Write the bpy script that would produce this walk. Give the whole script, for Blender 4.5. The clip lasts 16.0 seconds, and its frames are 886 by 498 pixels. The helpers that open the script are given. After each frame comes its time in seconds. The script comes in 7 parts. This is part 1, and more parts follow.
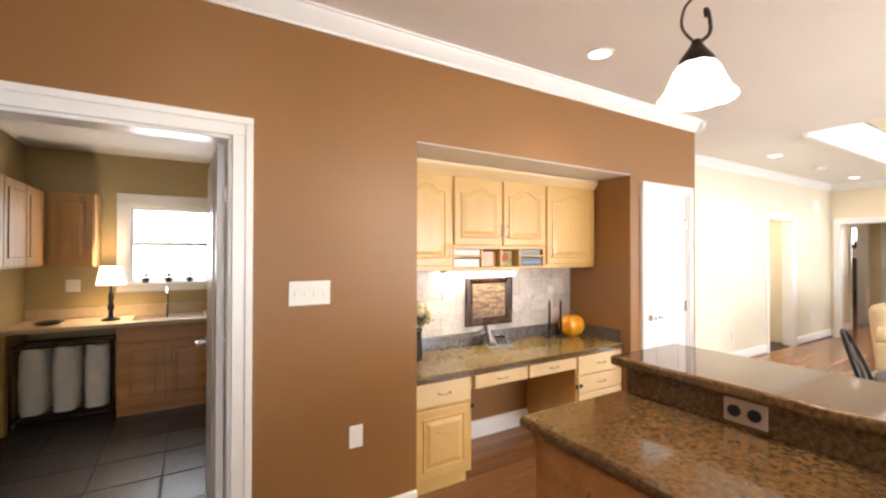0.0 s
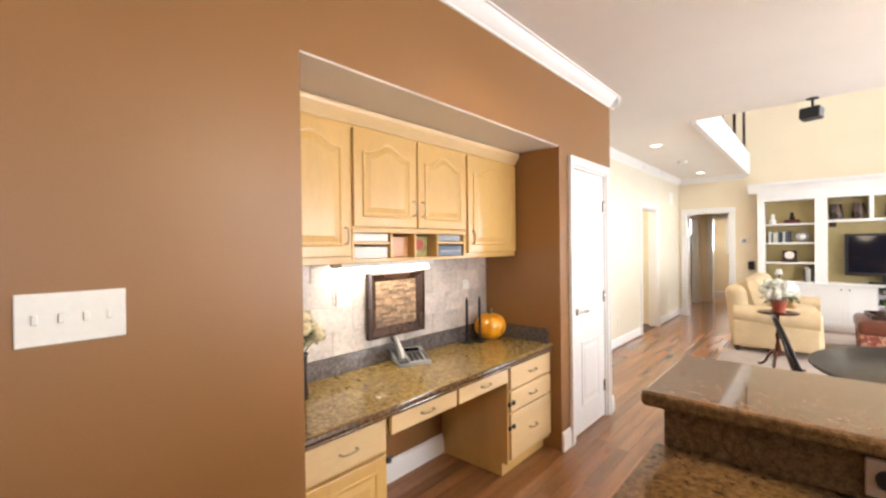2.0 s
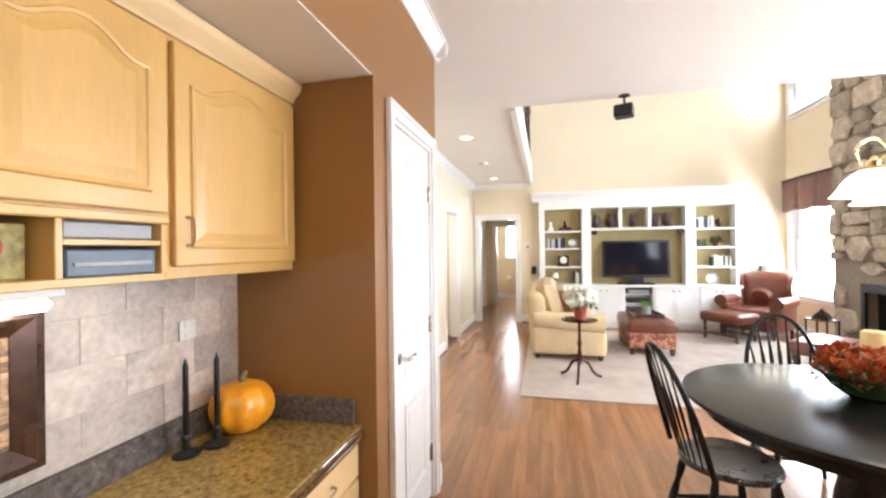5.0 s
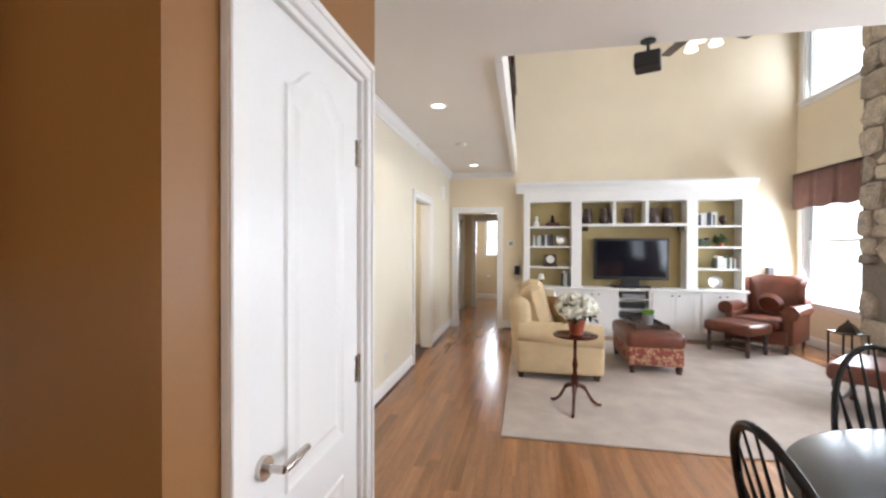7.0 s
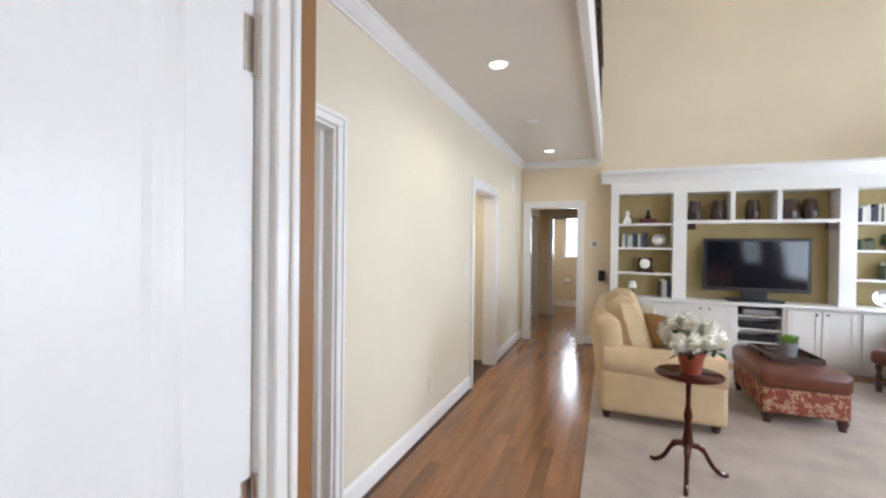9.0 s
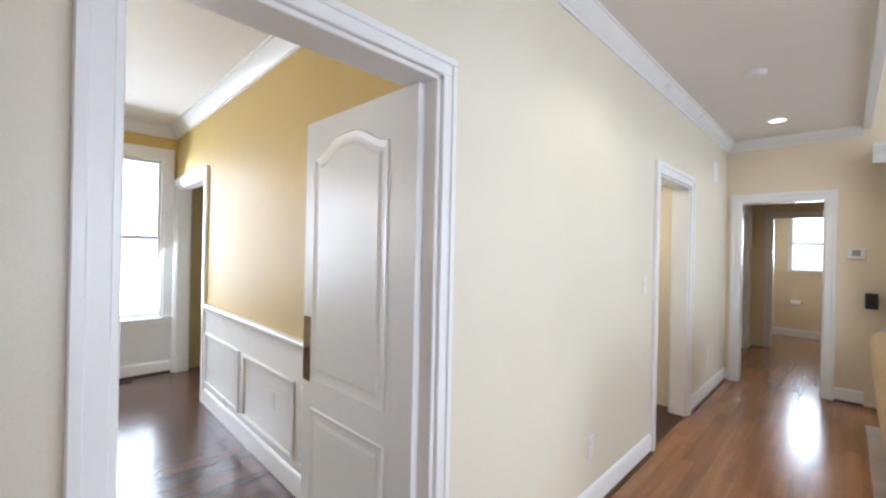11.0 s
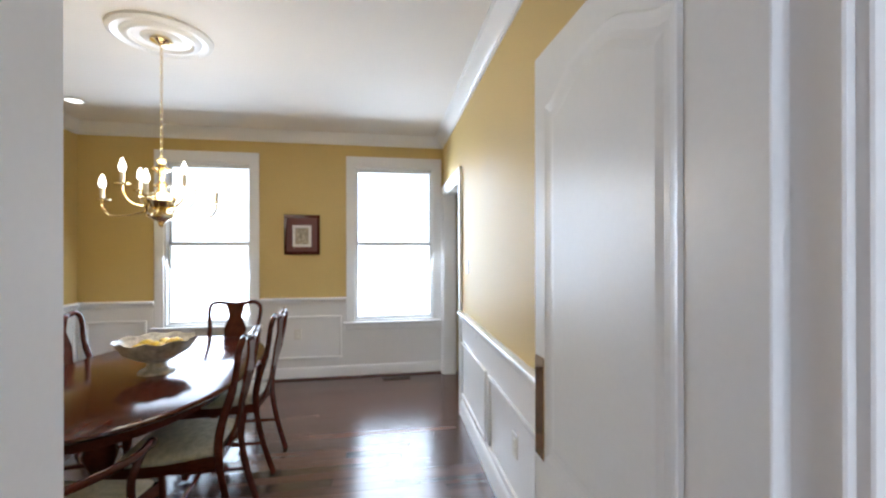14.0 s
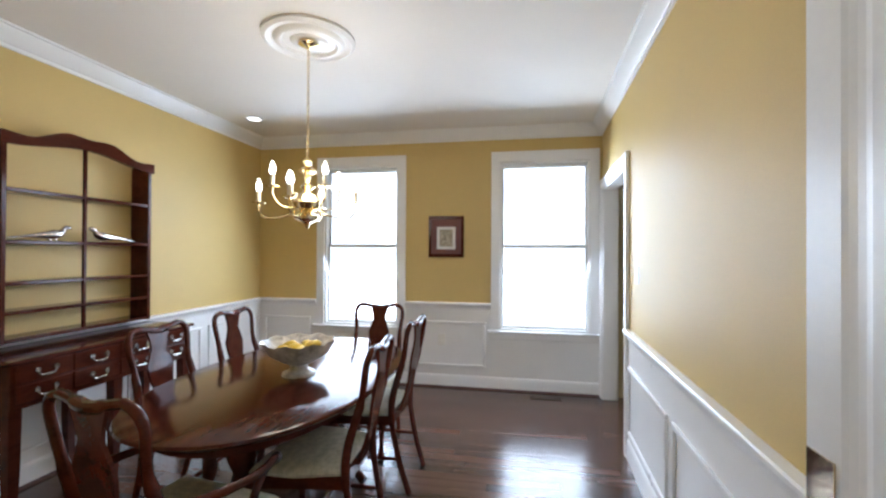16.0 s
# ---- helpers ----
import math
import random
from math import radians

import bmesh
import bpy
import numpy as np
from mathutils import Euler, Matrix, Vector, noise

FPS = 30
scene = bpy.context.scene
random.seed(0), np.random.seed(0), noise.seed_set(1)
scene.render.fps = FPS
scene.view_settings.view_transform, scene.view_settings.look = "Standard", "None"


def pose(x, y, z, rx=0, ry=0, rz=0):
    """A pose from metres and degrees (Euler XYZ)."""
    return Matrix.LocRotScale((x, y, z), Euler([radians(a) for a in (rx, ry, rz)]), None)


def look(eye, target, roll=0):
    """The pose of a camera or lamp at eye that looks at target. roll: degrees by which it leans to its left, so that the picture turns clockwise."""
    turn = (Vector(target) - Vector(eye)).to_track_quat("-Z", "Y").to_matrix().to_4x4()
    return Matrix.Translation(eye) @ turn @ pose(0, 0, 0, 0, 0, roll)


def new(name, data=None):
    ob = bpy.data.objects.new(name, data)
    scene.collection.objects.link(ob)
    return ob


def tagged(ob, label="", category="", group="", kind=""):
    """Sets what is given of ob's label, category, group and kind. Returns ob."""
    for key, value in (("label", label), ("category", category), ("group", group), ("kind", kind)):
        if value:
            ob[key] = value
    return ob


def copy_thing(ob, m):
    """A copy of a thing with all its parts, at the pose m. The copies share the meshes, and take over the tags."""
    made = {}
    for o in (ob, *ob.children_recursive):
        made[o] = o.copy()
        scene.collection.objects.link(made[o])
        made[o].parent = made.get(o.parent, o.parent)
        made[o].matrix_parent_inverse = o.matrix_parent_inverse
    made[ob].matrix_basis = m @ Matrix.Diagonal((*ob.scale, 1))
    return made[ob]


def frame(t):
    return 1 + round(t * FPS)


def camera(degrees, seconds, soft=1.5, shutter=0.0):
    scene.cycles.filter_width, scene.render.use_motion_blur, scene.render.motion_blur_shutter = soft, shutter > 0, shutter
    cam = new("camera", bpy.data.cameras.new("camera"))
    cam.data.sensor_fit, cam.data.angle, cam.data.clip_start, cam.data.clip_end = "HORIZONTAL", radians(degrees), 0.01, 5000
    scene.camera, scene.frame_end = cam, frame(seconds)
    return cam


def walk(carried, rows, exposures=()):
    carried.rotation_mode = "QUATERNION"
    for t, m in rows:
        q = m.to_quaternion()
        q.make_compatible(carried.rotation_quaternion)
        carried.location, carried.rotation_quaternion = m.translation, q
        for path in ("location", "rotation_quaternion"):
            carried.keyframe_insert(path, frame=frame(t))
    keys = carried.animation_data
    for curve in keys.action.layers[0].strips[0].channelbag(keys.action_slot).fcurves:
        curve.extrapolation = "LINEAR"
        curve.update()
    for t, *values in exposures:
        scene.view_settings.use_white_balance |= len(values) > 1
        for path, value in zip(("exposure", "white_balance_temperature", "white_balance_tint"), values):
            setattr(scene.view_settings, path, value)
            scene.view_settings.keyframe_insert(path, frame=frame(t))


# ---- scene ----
cam = camera(92.9, 16.0, soft=2.4)
EXPOSURES = [(0.0, 0.6, 6450, 12), (3.0, 0.5, 6180, 12), (5.0, 0.56, 5980, 11), (7.5, -0.22, 5900, 11), (8.2, -0.24, 5850, 10), (10.5, -0.24, 5500, 10), (11.5, -0.34, 5550, 10), (12.5, -0.54, 5550, 10), (14.0, -0.58, 5350, 10), (16.0, -0.58, 5250, 10)]
PATH = [
    (0, (0.659, 0.652, 1.493), (1.689, 2.366, 1.511), 0.1),
    (0.5, (0.727, 0.893, 1.469), (1.875, 2.531, 1.484), -0.1),
    (1, (0.804, 1.11, 1.455), (2.083, 2.648, 1.446), 0.2),
    (1.5, (0.907, 1.307, 1.45), (2.291, 2.75, 1.433), -0.3),
    (2, (1.012, 1.47, 1.449), (2.506, 2.8, 1.435), -0.7),
    (2.5, (1.129, 1.623, 1.456), (2.744, 2.801, 1.441), -0.7),
    (3, (1.291, 1.77, 1.446), (3.018, 2.779, 1.426), -0.7),
    (3.5, (1.508, 1.9, 1.442), (3.319, 2.748, 1.425), -0.8),
    (4, (1.73, 2.023, 1.451), (3.602, 2.727, 1.429), -0.6),
    (4.5, (1.972, 2.107, 1.454), (3.889, 2.679, 1.441), -0.3),
    (5, (2.195, 2.159, 1.442), (4.138, 2.632, 1.445), -0.7),
    (7.5, (3.419, 2.253, 1.442), (5.382, 2.634, 1.424), 0.2),
    (8, (3.649, 2.259, 1.439), (5.596, 2.716, 1.421), 0.2),
    (10.5, (4.590, 2.447, 1.446), (6.170, 3.674, 1.435), 1.3),
    (11, (4.786, 2.558, 1.439), (6.230, 3.942, 1.438), 1.2),
    (11.5, (4.916, 2.659, 1.432), (6.203, 4.191, 1.433), 1.1),
    (12, (5.025, 2.757, 1.429), (6.118, 4.432, 1.437), 0.6),
    (12.5, (5.119, 2.844, 1.429), (6.022, 4.629, 1.436), 0.3),
    (13, (5.181, 2.978, 1.429), (5.909, 4.841, 1.434), 0.1),
    (13.5, (5.223, 3.093, 1.430), (5.764, 5.018, 1.432), -0.0),
    (14, (5.271, 3.181, 1.431), (5.617, 5.150, 1.433), -0.1),
    (14.5, (5.290, 3.283, 1.432), (5.454, 5.277, 1.436), -0.0),
    (15, (5.318, 3.399, 1.431), (5.297, 5.399, 1.439), 0.1),
    (15.5, (5.316, 3.504, 1.431), (5.125, 5.495, 1.442), 0.2),
    (16, (5.298, 3.604, 1.430), (4.947, 5.573, 1.445), 0.3),
]
walk(cam, [(t, look(eye, target, roll)) for t, eye, target, roll in PATH], EXPOSURES)

# ---------------------------------------------------------------- light
world = bpy.data.worlds.new("world")
scene.world = world
world.use_nodes = True
wn = world.node_tree
sky = wn.nodes.new("ShaderNodeTexSky")
sky.sky_type, sky.sun_disc = "NISHITA", False
sky.sun_elevation, sky.sun_rotation = radians(48), radians(200)
wn.links.new(sky.outputs[0], wn.nodes["Background"].inputs[0])
wn.nodes["Background"].inputs[1].default_value = 0.15

sun = new("sun", bpy.data.lights.new("sun", "SUN"))
sun.data.energy, sun.data.angle, sun.data.color = 3.0, radians(0.5), (1.0, 0.95, 0.87)
sun.matrix_world = look((8, -30, 33), (6, 0, 0))


def window_light(name, x, y, z, w, h, normal, power, colour=(0.93, 0.97, 1.0), drop=0.2):
    """Sky light coming in through a window's opening."""
    lamp = new(name, bpy.data.lights.new(name, "AREA"))
    lamp.data.shape, lamp.data.size, lamp.data.size_y = "RECTANGLE", w, h
    lamp.data.energy, lamp.data.color = power, colour
    lamp.matrix_world = look((x, y, z), (x + normal[0], y + normal[1], z + normal[2] - drop))
    return lamp


def bulb(name, x, y, z, power, size=0.04, colour=(1.0, 0.82, 0.6)):
    lamp = new(name, bpy.data.lights.new(name, "POINT"))
    lamp.data.energy, lamp.data.shadow_soft_size, lamp.data.color = power, size, colour
    lamp.location = (x, y, z)
    return lamp


def downlight(name, x, y, z, power, angle=120, colour=(1.0, 0.84, 0.62)):
    lamp = new(name, bpy.data.lights.new(name, "SPOT"))
    lamp.data.energy, lamp.data.spot_size, lamp.data.spot_blend = power, radians(angle), 0.6
    lamp.data.shadow_soft_size, lamp.data.color = 0.06, colour
    lamp.location = (x, y, z)
    return lamp


CEIL = 2.72
# Last five cans are unseen, added to light kitchen, alcove and back hall.
CANS = [(2.81, 2.366), (6.95, 3.03), (9.83, 3.05), (0.75, 2.35), (0.75, 0.2), (2.81, -0.6), (8.5, 4.35), (11.9, 3.0)]
window_light("great_room_window_light", 9.8, -1.80, 1.35, 1.2, 1.4, (0, 1, 0), 90)
# Fill from an assumed window west of the chimney, out of view.
window_light("great_room_side_window_light", 6.62, -1.80, 1.5, 0.85, 1.6, (0, 1, 0), 60)
window_light("great_room_upper_window_light", 9.8, -1.80, 4.25, 1.2, 1.2, (0, 1, 0), 14)
# Same assumed side, upper level: added to brighten the tall wall.
window_light("upper_side_window_light", 6.62, -1.80, 4.25, 0.85, 1.2, (0, 1, 0), 78)
window_light("breakfast_window_light", 4.5, -1.80, 1.4, 1.9, 1.4, (0, 1, 0), 82)
# Fill for the kitchen; its window is assumed, never in view.
window_light("kitchen_window_light", 0.9, -1.80, 1.55, 1.6, 1.1, (0, 1, 0), 28)
window_light("dining_window_light_west", 3.585, 7.98, 1.46, 0.86, 1.75, (0, -1, 0), 64, drop=0.42)
window_light("dining_window_light_east", 5.585, 7.98, 1.46, 0.86, 1.75, (0, -1, 0), 64, drop=0.42)
window_light("laundry_window_light", 0.55, 5.92, 1.55, 0.72, 0.72, (0, -1, 0), 9)
window_light("bathroom_window_light", 14.56, 3.05, 1.66, 0.36, 0.8, (-1, 0, 0), 16)
window_light("bedroom_window_light", 16.95, 4.7, 1.5, 0.9, 1.5, (-1, 0, 0), 40)
# The added alcove can (cy > 4) is strongest, to brighten the hall opening.
for cx, cy in CANS:
    downlight("can_light", cx, cy, CEIL - 0.02, 110 if cy > 4 else 15 if cx == 2.81 else 5 if cx < 1 else 18)
bulb("chandelier_light", 4.1, 5.89, 1.78, 34, 0.2, (1.0, 0.80, 0.56))
bulb("island_pendant_light", 2.05, 1.40, 1.93, 23, 0.06)
bulb("table_chandelier_light", 4.42, 0.56, 1.60, 8, 0.15)

# ---------------------------------------------------------------- materials


def ramp(nt, stops):
    r = nt.nodes.new("ShaderNodeValToRGB")
    while len(r.color_ramp.elements) < len(stops):
        r.color_ramp.elements.new(0.5)
    for e, (p, c) in zip(r.color_ramp.elements, stops):
        e.position, e.color = p, (*c, 1)
    return r


def mat(name, base, rough=0.5, metal=0.0, vary=0.08, scale=6.0, grain=60.0, bump=0.05, stretch=(1, 1, 1), spec=0.5, coat=0.0, per_object=0.0, stops=None, depth=0.002):
    """A surface with broad variation, fine grain and relief at real size."""
    m = bpy.data.materials.new(name)
    m.use_nodes = True
    nt = m.node_tree
    b = nt.nodes["Principled BSDF"]
    tc = nt.nodes.new("ShaderNodeTexCoord")
    mp = nt.nodes.new("ShaderNodeMapping")
    mp.inputs["Scale"].default_value = stretch
    nt.links.new(tc.outputs["Object"], mp.inputs[0])
    vec = mp.outputs[0]
    if per_object:
        oi = nt.nodes.new("ShaderNodeObjectInfo")
        off = nt.nodes.new("ShaderNodeVectorMath")
        off.operation = "MULTIPLY_ADD"
        cmb = nt.nodes.new("ShaderNodeCombineXYZ")
        for k in range(3):
            nt.links.new(oi.outputs["Random"], cmb.inputs[k])
        nt.links.new(cmb.outputs[0], off.inputs[0])
        off.inputs[1].default_value = (37, 53, 71)
        nt.links.new(vec, off.inputs[2])
        vec = off.outputs[0]
    big = nt.nodes.new("ShaderNodeTexNoise")
    big.inputs["Scale"].default_value, big.inputs["Detail"].default_value = scale, 4
    fine = nt.nodes.new("ShaderNodeTexNoise")
    fine.inputs["Scale"].default_value, fine.inputs["Detail"].default_value = grain, 3
    for n in (big, fine):
        nt.links.new(vec, n.inputs["Vector"])
    mixf = nt.nodes.new("ShaderNodeMath")
    mixf.operation = "MULTIPLY_ADD"
    mixf.inputs[1].default_value = 0.6
    nt.links.new(big.outputs[0], mixf.inputs[0])
    mf2 = nt.nodes.new("ShaderNodeMath")
    mf2.operation = "MULTIPLY"
    mf2.inputs[1].default_value = 0.4
    nt.links.new(fine.outputs[0], mf2.inputs[0])
    nt.links.new(mf2.outputs[0], mixf.inputs[2])
    if stops is None:
        lo = [max(0.0, c * (1 - 2.2 * vary)) for c in base]
        hi = [min(1.0, c * (1 + 2.2 * vary)) for c in base]
        stops = [(0.3, lo), (0.7, hi)]
    r = ramp(nt, stops)
    nt.links.new(mixf.outputs[0], r.inputs[0])
    out = r.outputs[0]
    if per_object:
        hsv = nt.nodes.new("ShaderNodeHueSaturation")
        mr = nt.nodes.new("ShaderNodeMapRange")
        mr.inputs["To Min"].default_value, mr.inputs["To Max"].default_value = 1 - per_object, 1 + per_object
        nt.links.new(oi.outputs["Random"], mr.inputs[0])
        nt.links.new(mr.outputs[0], hsv.inputs["Value"])
        nt.links.new(out, hsv.inputs["Color"])
        out = hsv.outputs[0]
    nt.links.new(out, b.inputs["Base Color"])
    rr = nt.nodes.new("ShaderNodeMapRange")
    rr.inputs["To Min"].default_value, rr.inputs["To Max"].default_value = max(0.02, rough * 0.8), min(1, rough * 1.2)
    nt.links.new(big.outputs[0], rr.inputs[0])
    nt.links.new(rr.outputs[0], b.inputs["Roughness"])
    b.inputs["Metallic"].default_value = metal
    b.inputs["Specular IOR Level"].default_value = spec
    b.inputs["Coat Weight"].default_value = coat
    b.inputs["Coat Roughness"].default_value = 0.12
    if bump:
        bp = nt.nodes.new("ShaderNodeBump")
        bp.inputs["Strength"].default_value, bp.inputs["Distance"].default_value = bump, depth
        nt.links.new(mixf.outputs[0], bp.inputs["Height"])
        nt.links.new(bp.outputs[0], b.inputs["Normal"])
    return m


def glow(name, colour, strength):
    m = bpy.data.materials.new(name)
    m.use_nodes = True
    b = m.node_tree.nodes["Principled BSDF"]
    b.inputs["Base Color"].default_value = (*colour, 1)
    b.inputs["Emission Color"].default_value = (*colour, 1)
    b.inputs["Emission Strength"].default_value = strength
    return m


def clear_glass(name, rough=0.0, tint=(1, 1, 1)):
    m = bpy.data.materials.new(name)
    m.use_nodes = True
    b = m.node_tree.nodes["Principled BSDF"]
    b.inputs["Base Color"].default_value = (*tint, 1)
    b.inputs["Transmission Weight"].default_value = 1.0
    b.inputs["Roughness"].default_value = rough
    b.inputs["IOR"].default_value = 1.45
    return m


BROWN = mat("brown_wall_paint", (0.262, 0.122, 0.035), 0.45, vary=0.03, scale=1.5, grain=180, bump=0.12)
CREAM = mat("cream_wall_paint", (0.75, 0.69, 0.555), 0.4, vary=0.025, scale=1.5, grain=180, bump=0.12)
TAN = mat("tan_wall_paint", (0.80, 0.69, 0.515), 0.5, vary=0.025, scale=1.5, grain=180, bump=0.12)
GOLD = mat("gold_wall_paint", (0.60, 0.44, 0.15), 0.56, vary=0.03, scale=1.5, grain=180, bump=0.12)
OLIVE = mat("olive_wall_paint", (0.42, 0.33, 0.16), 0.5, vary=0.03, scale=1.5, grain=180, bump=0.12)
CEILING = mat("ceiling_paint", (0.80, 0.76, 0.70), 0.7, vary=0.015, scale=2, grain=150, bump=0.1)
WHITE = mat("white_trim_paint", (0.83, 0.82, 0.80), 0.3, vary=0.01, scale=4, grain=90, bump=0.0)
SATIN = mat("satin_white_door_paint", (0.82, 0.82, 0.81), 0.33, vary=0.012, scale=3, grain=70, bump=0.015)
SUBFLOOR = mat("floor_joint_dark", (0.05, 0.022, 0.012), 0.6, vary=0.2)
SLATE = mat("slate_tile", (0.052, 0.041, 0.04), 0.35, vary=0.3, scale=7, grain=50, bump=0.3, per_object=0.25, depth=0.004)
MAPLE = mat("honey_maple", (0.61, 0.38, 0.118), 0.34, vary=0.045, scale=1.6, grain=24, bump=0.02, stretch=(4, 4, 0.6), coat=0.12)
# Paler than MAPLE: the sheen on the drawer fronts is put into the colour.
MAPLE_SHEEN = mat("honey_maple_with_sheen", (0.70, 0.50, 0.255), 0.34, vary=0.045, scale=1.6, grain=24, bump=0.02, stretch=(0.6, 4, 4), coat=0.12)
OAKCAB = mat("orange_oak_cabinet", (0.52, 0.24, 0.08), 0.32, vary=0.14, scale=2.5, grain=30, bump=0.07, stretch=(0.6, 6, 6), coat=0.2)
GRANITE = mat("gold_green_granite", (0.2, 0.14, 0.06), 0.09, vary=0.3, scale=55, grain=260, bump=0.0, coat=0.1,
              stops=[(0.36, (0.12, 0.075, 0.024)), (0.44, (0.24, 0.157, 0.048)), (0.54, (0.32, 0.216, 0.066)), (0.66, (0.42, 0.3, 0.115))])
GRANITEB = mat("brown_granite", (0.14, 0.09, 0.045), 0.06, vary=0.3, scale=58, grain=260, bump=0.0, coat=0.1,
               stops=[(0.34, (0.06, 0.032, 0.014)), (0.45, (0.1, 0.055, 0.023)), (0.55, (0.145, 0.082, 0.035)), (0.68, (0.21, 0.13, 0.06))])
GRANITEG = mat("grey_granite", (0.13, 0.11, 0.10), 0.12, vary=0.3, scale=50, grain=240, bump=0.0,
               stops=[(0.3, (0.04, 0.035, 0.034)), (0.55, (0.13, 0.11, 0.105)), (0.75, (0.26, 0.23, 0.21))])
TRAV = mat("travertine_tile", (0.54, 0.47, 0.41), 0.4, vary=0.17, scale=5, grain=45, bump=0.3, per_object=0.18)
GROUT = mat("pale_grout", (0.66, 0.6, 0.52), 0.8, vary=0.06)
BLACKWOOD = mat("black_painted_wood", (0.012, 0.011, 0.011), 0.24, vary=0.2, scale=5, grain=40, bump=0.01, spec=0.24)
MAHOG = mat("mahogany", (0.062, 0.0135, 0.007), 0.13, vary=0.22, scale=3, grain=26, bump=0.04, stretch=(6, 1, 6), coat=0.0, spec=0.25)
WALNUT = mat("walnut_dark", (0.045, 0.02, 0.012), 0.28, vary=0.2, scale=3, grain=26, bump=0.05, coat=0.2)
LEATHER = mat("red_brown_leather", (0.125, 0.037, 0.019), 0.33, vary=0.16, scale=7, grain=120, bump=0.3)
CREAMFAB = mat("cream_sofa_fabric", (0.58, 0.44, 0.26), 0.9, vary=0.06, scale=8, grain=220, bump=0.4)
GOLDFAB = mat("gold_cushion_fabric", (0.34, 0.21, 0.085), 0.85, vary=0.1, scale=10, grain=200, bump=0.3)
IVORYFAB = mat("ivory_cushion_fabric", (0.76, 0.71, 0.62), 0.9, vary=0.05, scale=10, grain=200, bump=0.3)
RUG = mat("beige_rug", (0.42, 0.352, 0.30), 0.95, vary=0.1, scale=3.5, grain=180, bump=0.6, depth=0.006)
SEATFAB = mat("sage_seat_fabric", (0.46, 0.43, 0.31), 0.85, vary=0.16, scale=30, grain=160, bump=0.3)
STONE = mat("fieldstone", (0.44, 0.37, 0.29), 0.8, vary=0.22, scale=7, grain=40, bump=0.7, per_object=0.28, depth=0.02)
MORTAR = mat("mortar", (0.24, 0.2, 0.16), 0.9, vary=0.1, scale=20, grain=80, bump=0.5)
PALEBRASS = mat("bright_polished_brass", (0.86, 0.72, 0.42), 0.16, 1.0, vary=0.04, bump=0.0)
SILVER = mat("brushed_nickel", (0.62, 0.58, 0.53), 0.25, 1.0, vary=0.04, bump=0.0)
PULL = mat("aged_nickel_pull", (0.42, 0.34, 0.24), 0.35, 1.0, vary=0.05, bump=0.0)
BRONZE = mat("dark_bronze", (0.05, 0.035, 0.025), 0.4, 0.8, vary=0.15)
BLACK = mat("black_plastic", (0.012, 0.012, 0.013), 0.3, vary=0.1, bump=0.02)
SCREEN = mat("dark_screen", (0.006, 0.007, 0.013), 0.07, spec=0.4, vary=0.05, bump=0.0)
WHITEPL = mat("white_plastic", (0.78, 0.76, 0.70), 0.35, vary=0.02, bump=0.0)
GREYPL = mat("grey_plastic", (0.30, 0.30, 0.31), 0.35, vary=0.05, bump=0.0)
SHADE = glow("lit_white_glass_shade", (1.0, 0.93, 0.82), 2.2)
HOT = glow("lit_bulb", (1.0, 0.86, 0.62), 14.0)
CANGLOW = glow("lit_can_lens", (1.0, 0.9, 0.72), 6.0)
SKYBACK = glow("bright_outdoors", (0.93, 0.97, 1.0), 2.4)
GLASS = clear_glass("clear_glass")

# ---------------------------------------------------------------- mesh helpers


def box(bm, x0, x1, y0, y1, z0, z1, bev=0.0, seg=1, m=None):
    geo = bmesh.ops.create_cube(bm, size=1.0)
    vs = geo["verts"]
    for v in vs:
        v.co = Vector((x0 + (v.co.x + 0.5) * (x1 - x0), y0 + (v.co.y + 0.5) * (y1 - y0), z0 + (v.co.z + 0.5) * (z1 - z0)))
    if m is not None:
        bmesh.ops.transform(bm, matrix=m, verts=vs)
    if bev:
        es = {e for v in vs for e in v.link_edges}
        bmesh.ops.bevel(bm, geom=list(es), offset=bev, segments=seg, profile=0.5, affect="EDGES")


def loft(bm, rings, closed=True, cap=True):
    """Skin a list of rings of equal length."""
    vr = [[bm.verts.new(p) for p in ring] for ring in rings]
    n = len(vr[0])
    for a, b in zip(vr, vr[1:]):
        for k in range(n if closed else n - 1):
            j = (k + 1) % n
            bm.faces.new((a[k], a[j], b[j], b[k]))
    if cap and closed:
        bm.faces.new(vr[0][::-1])
        bm.faces.new(vr[-1])
    return vr


def lathe(bm, profile, cx=0, cy=0, n=24, sx=1, sy=1, cap=True):
    loft(bm, [[(cx + r * sx * math.cos(2 * math.pi * k / n), cy + r * sy * math.sin(2 * math.pi * k / n), z) for k in range(n)] for r, z in profile], cap=cap)


def tube(bm, pts, radii, n=10, flat=1.0, side=None):
    """A bar swept along pts; flat squeezes it along its second axis."""
    pts = [Vector(p) for p in pts]
    if not hasattr(radii, "__len__"):
        radii = [radii] * len(pts)
    rings = []
    ref = Vector(side) if side else Vector((0.31, 0.52, 0.79))
    for i, p in enumerate(pts):
        d = (pts[min(i + 1, len(pts) - 1)] - pts[max(i - 1, 0)]).normalized()
        u = ref - d * ref.dot(d)
        if u.length < 1e-4:
            u = d.orthogonal()
        u.normalize()
        w = d.cross(u)
        ref = u
        rings.append([p + radii[i] * (u * math.cos(2 * math.pi * k / n) + w * flat * math.sin(2 * math.pi * k / n)) for k in range(n)])
    loft(bm, rings)


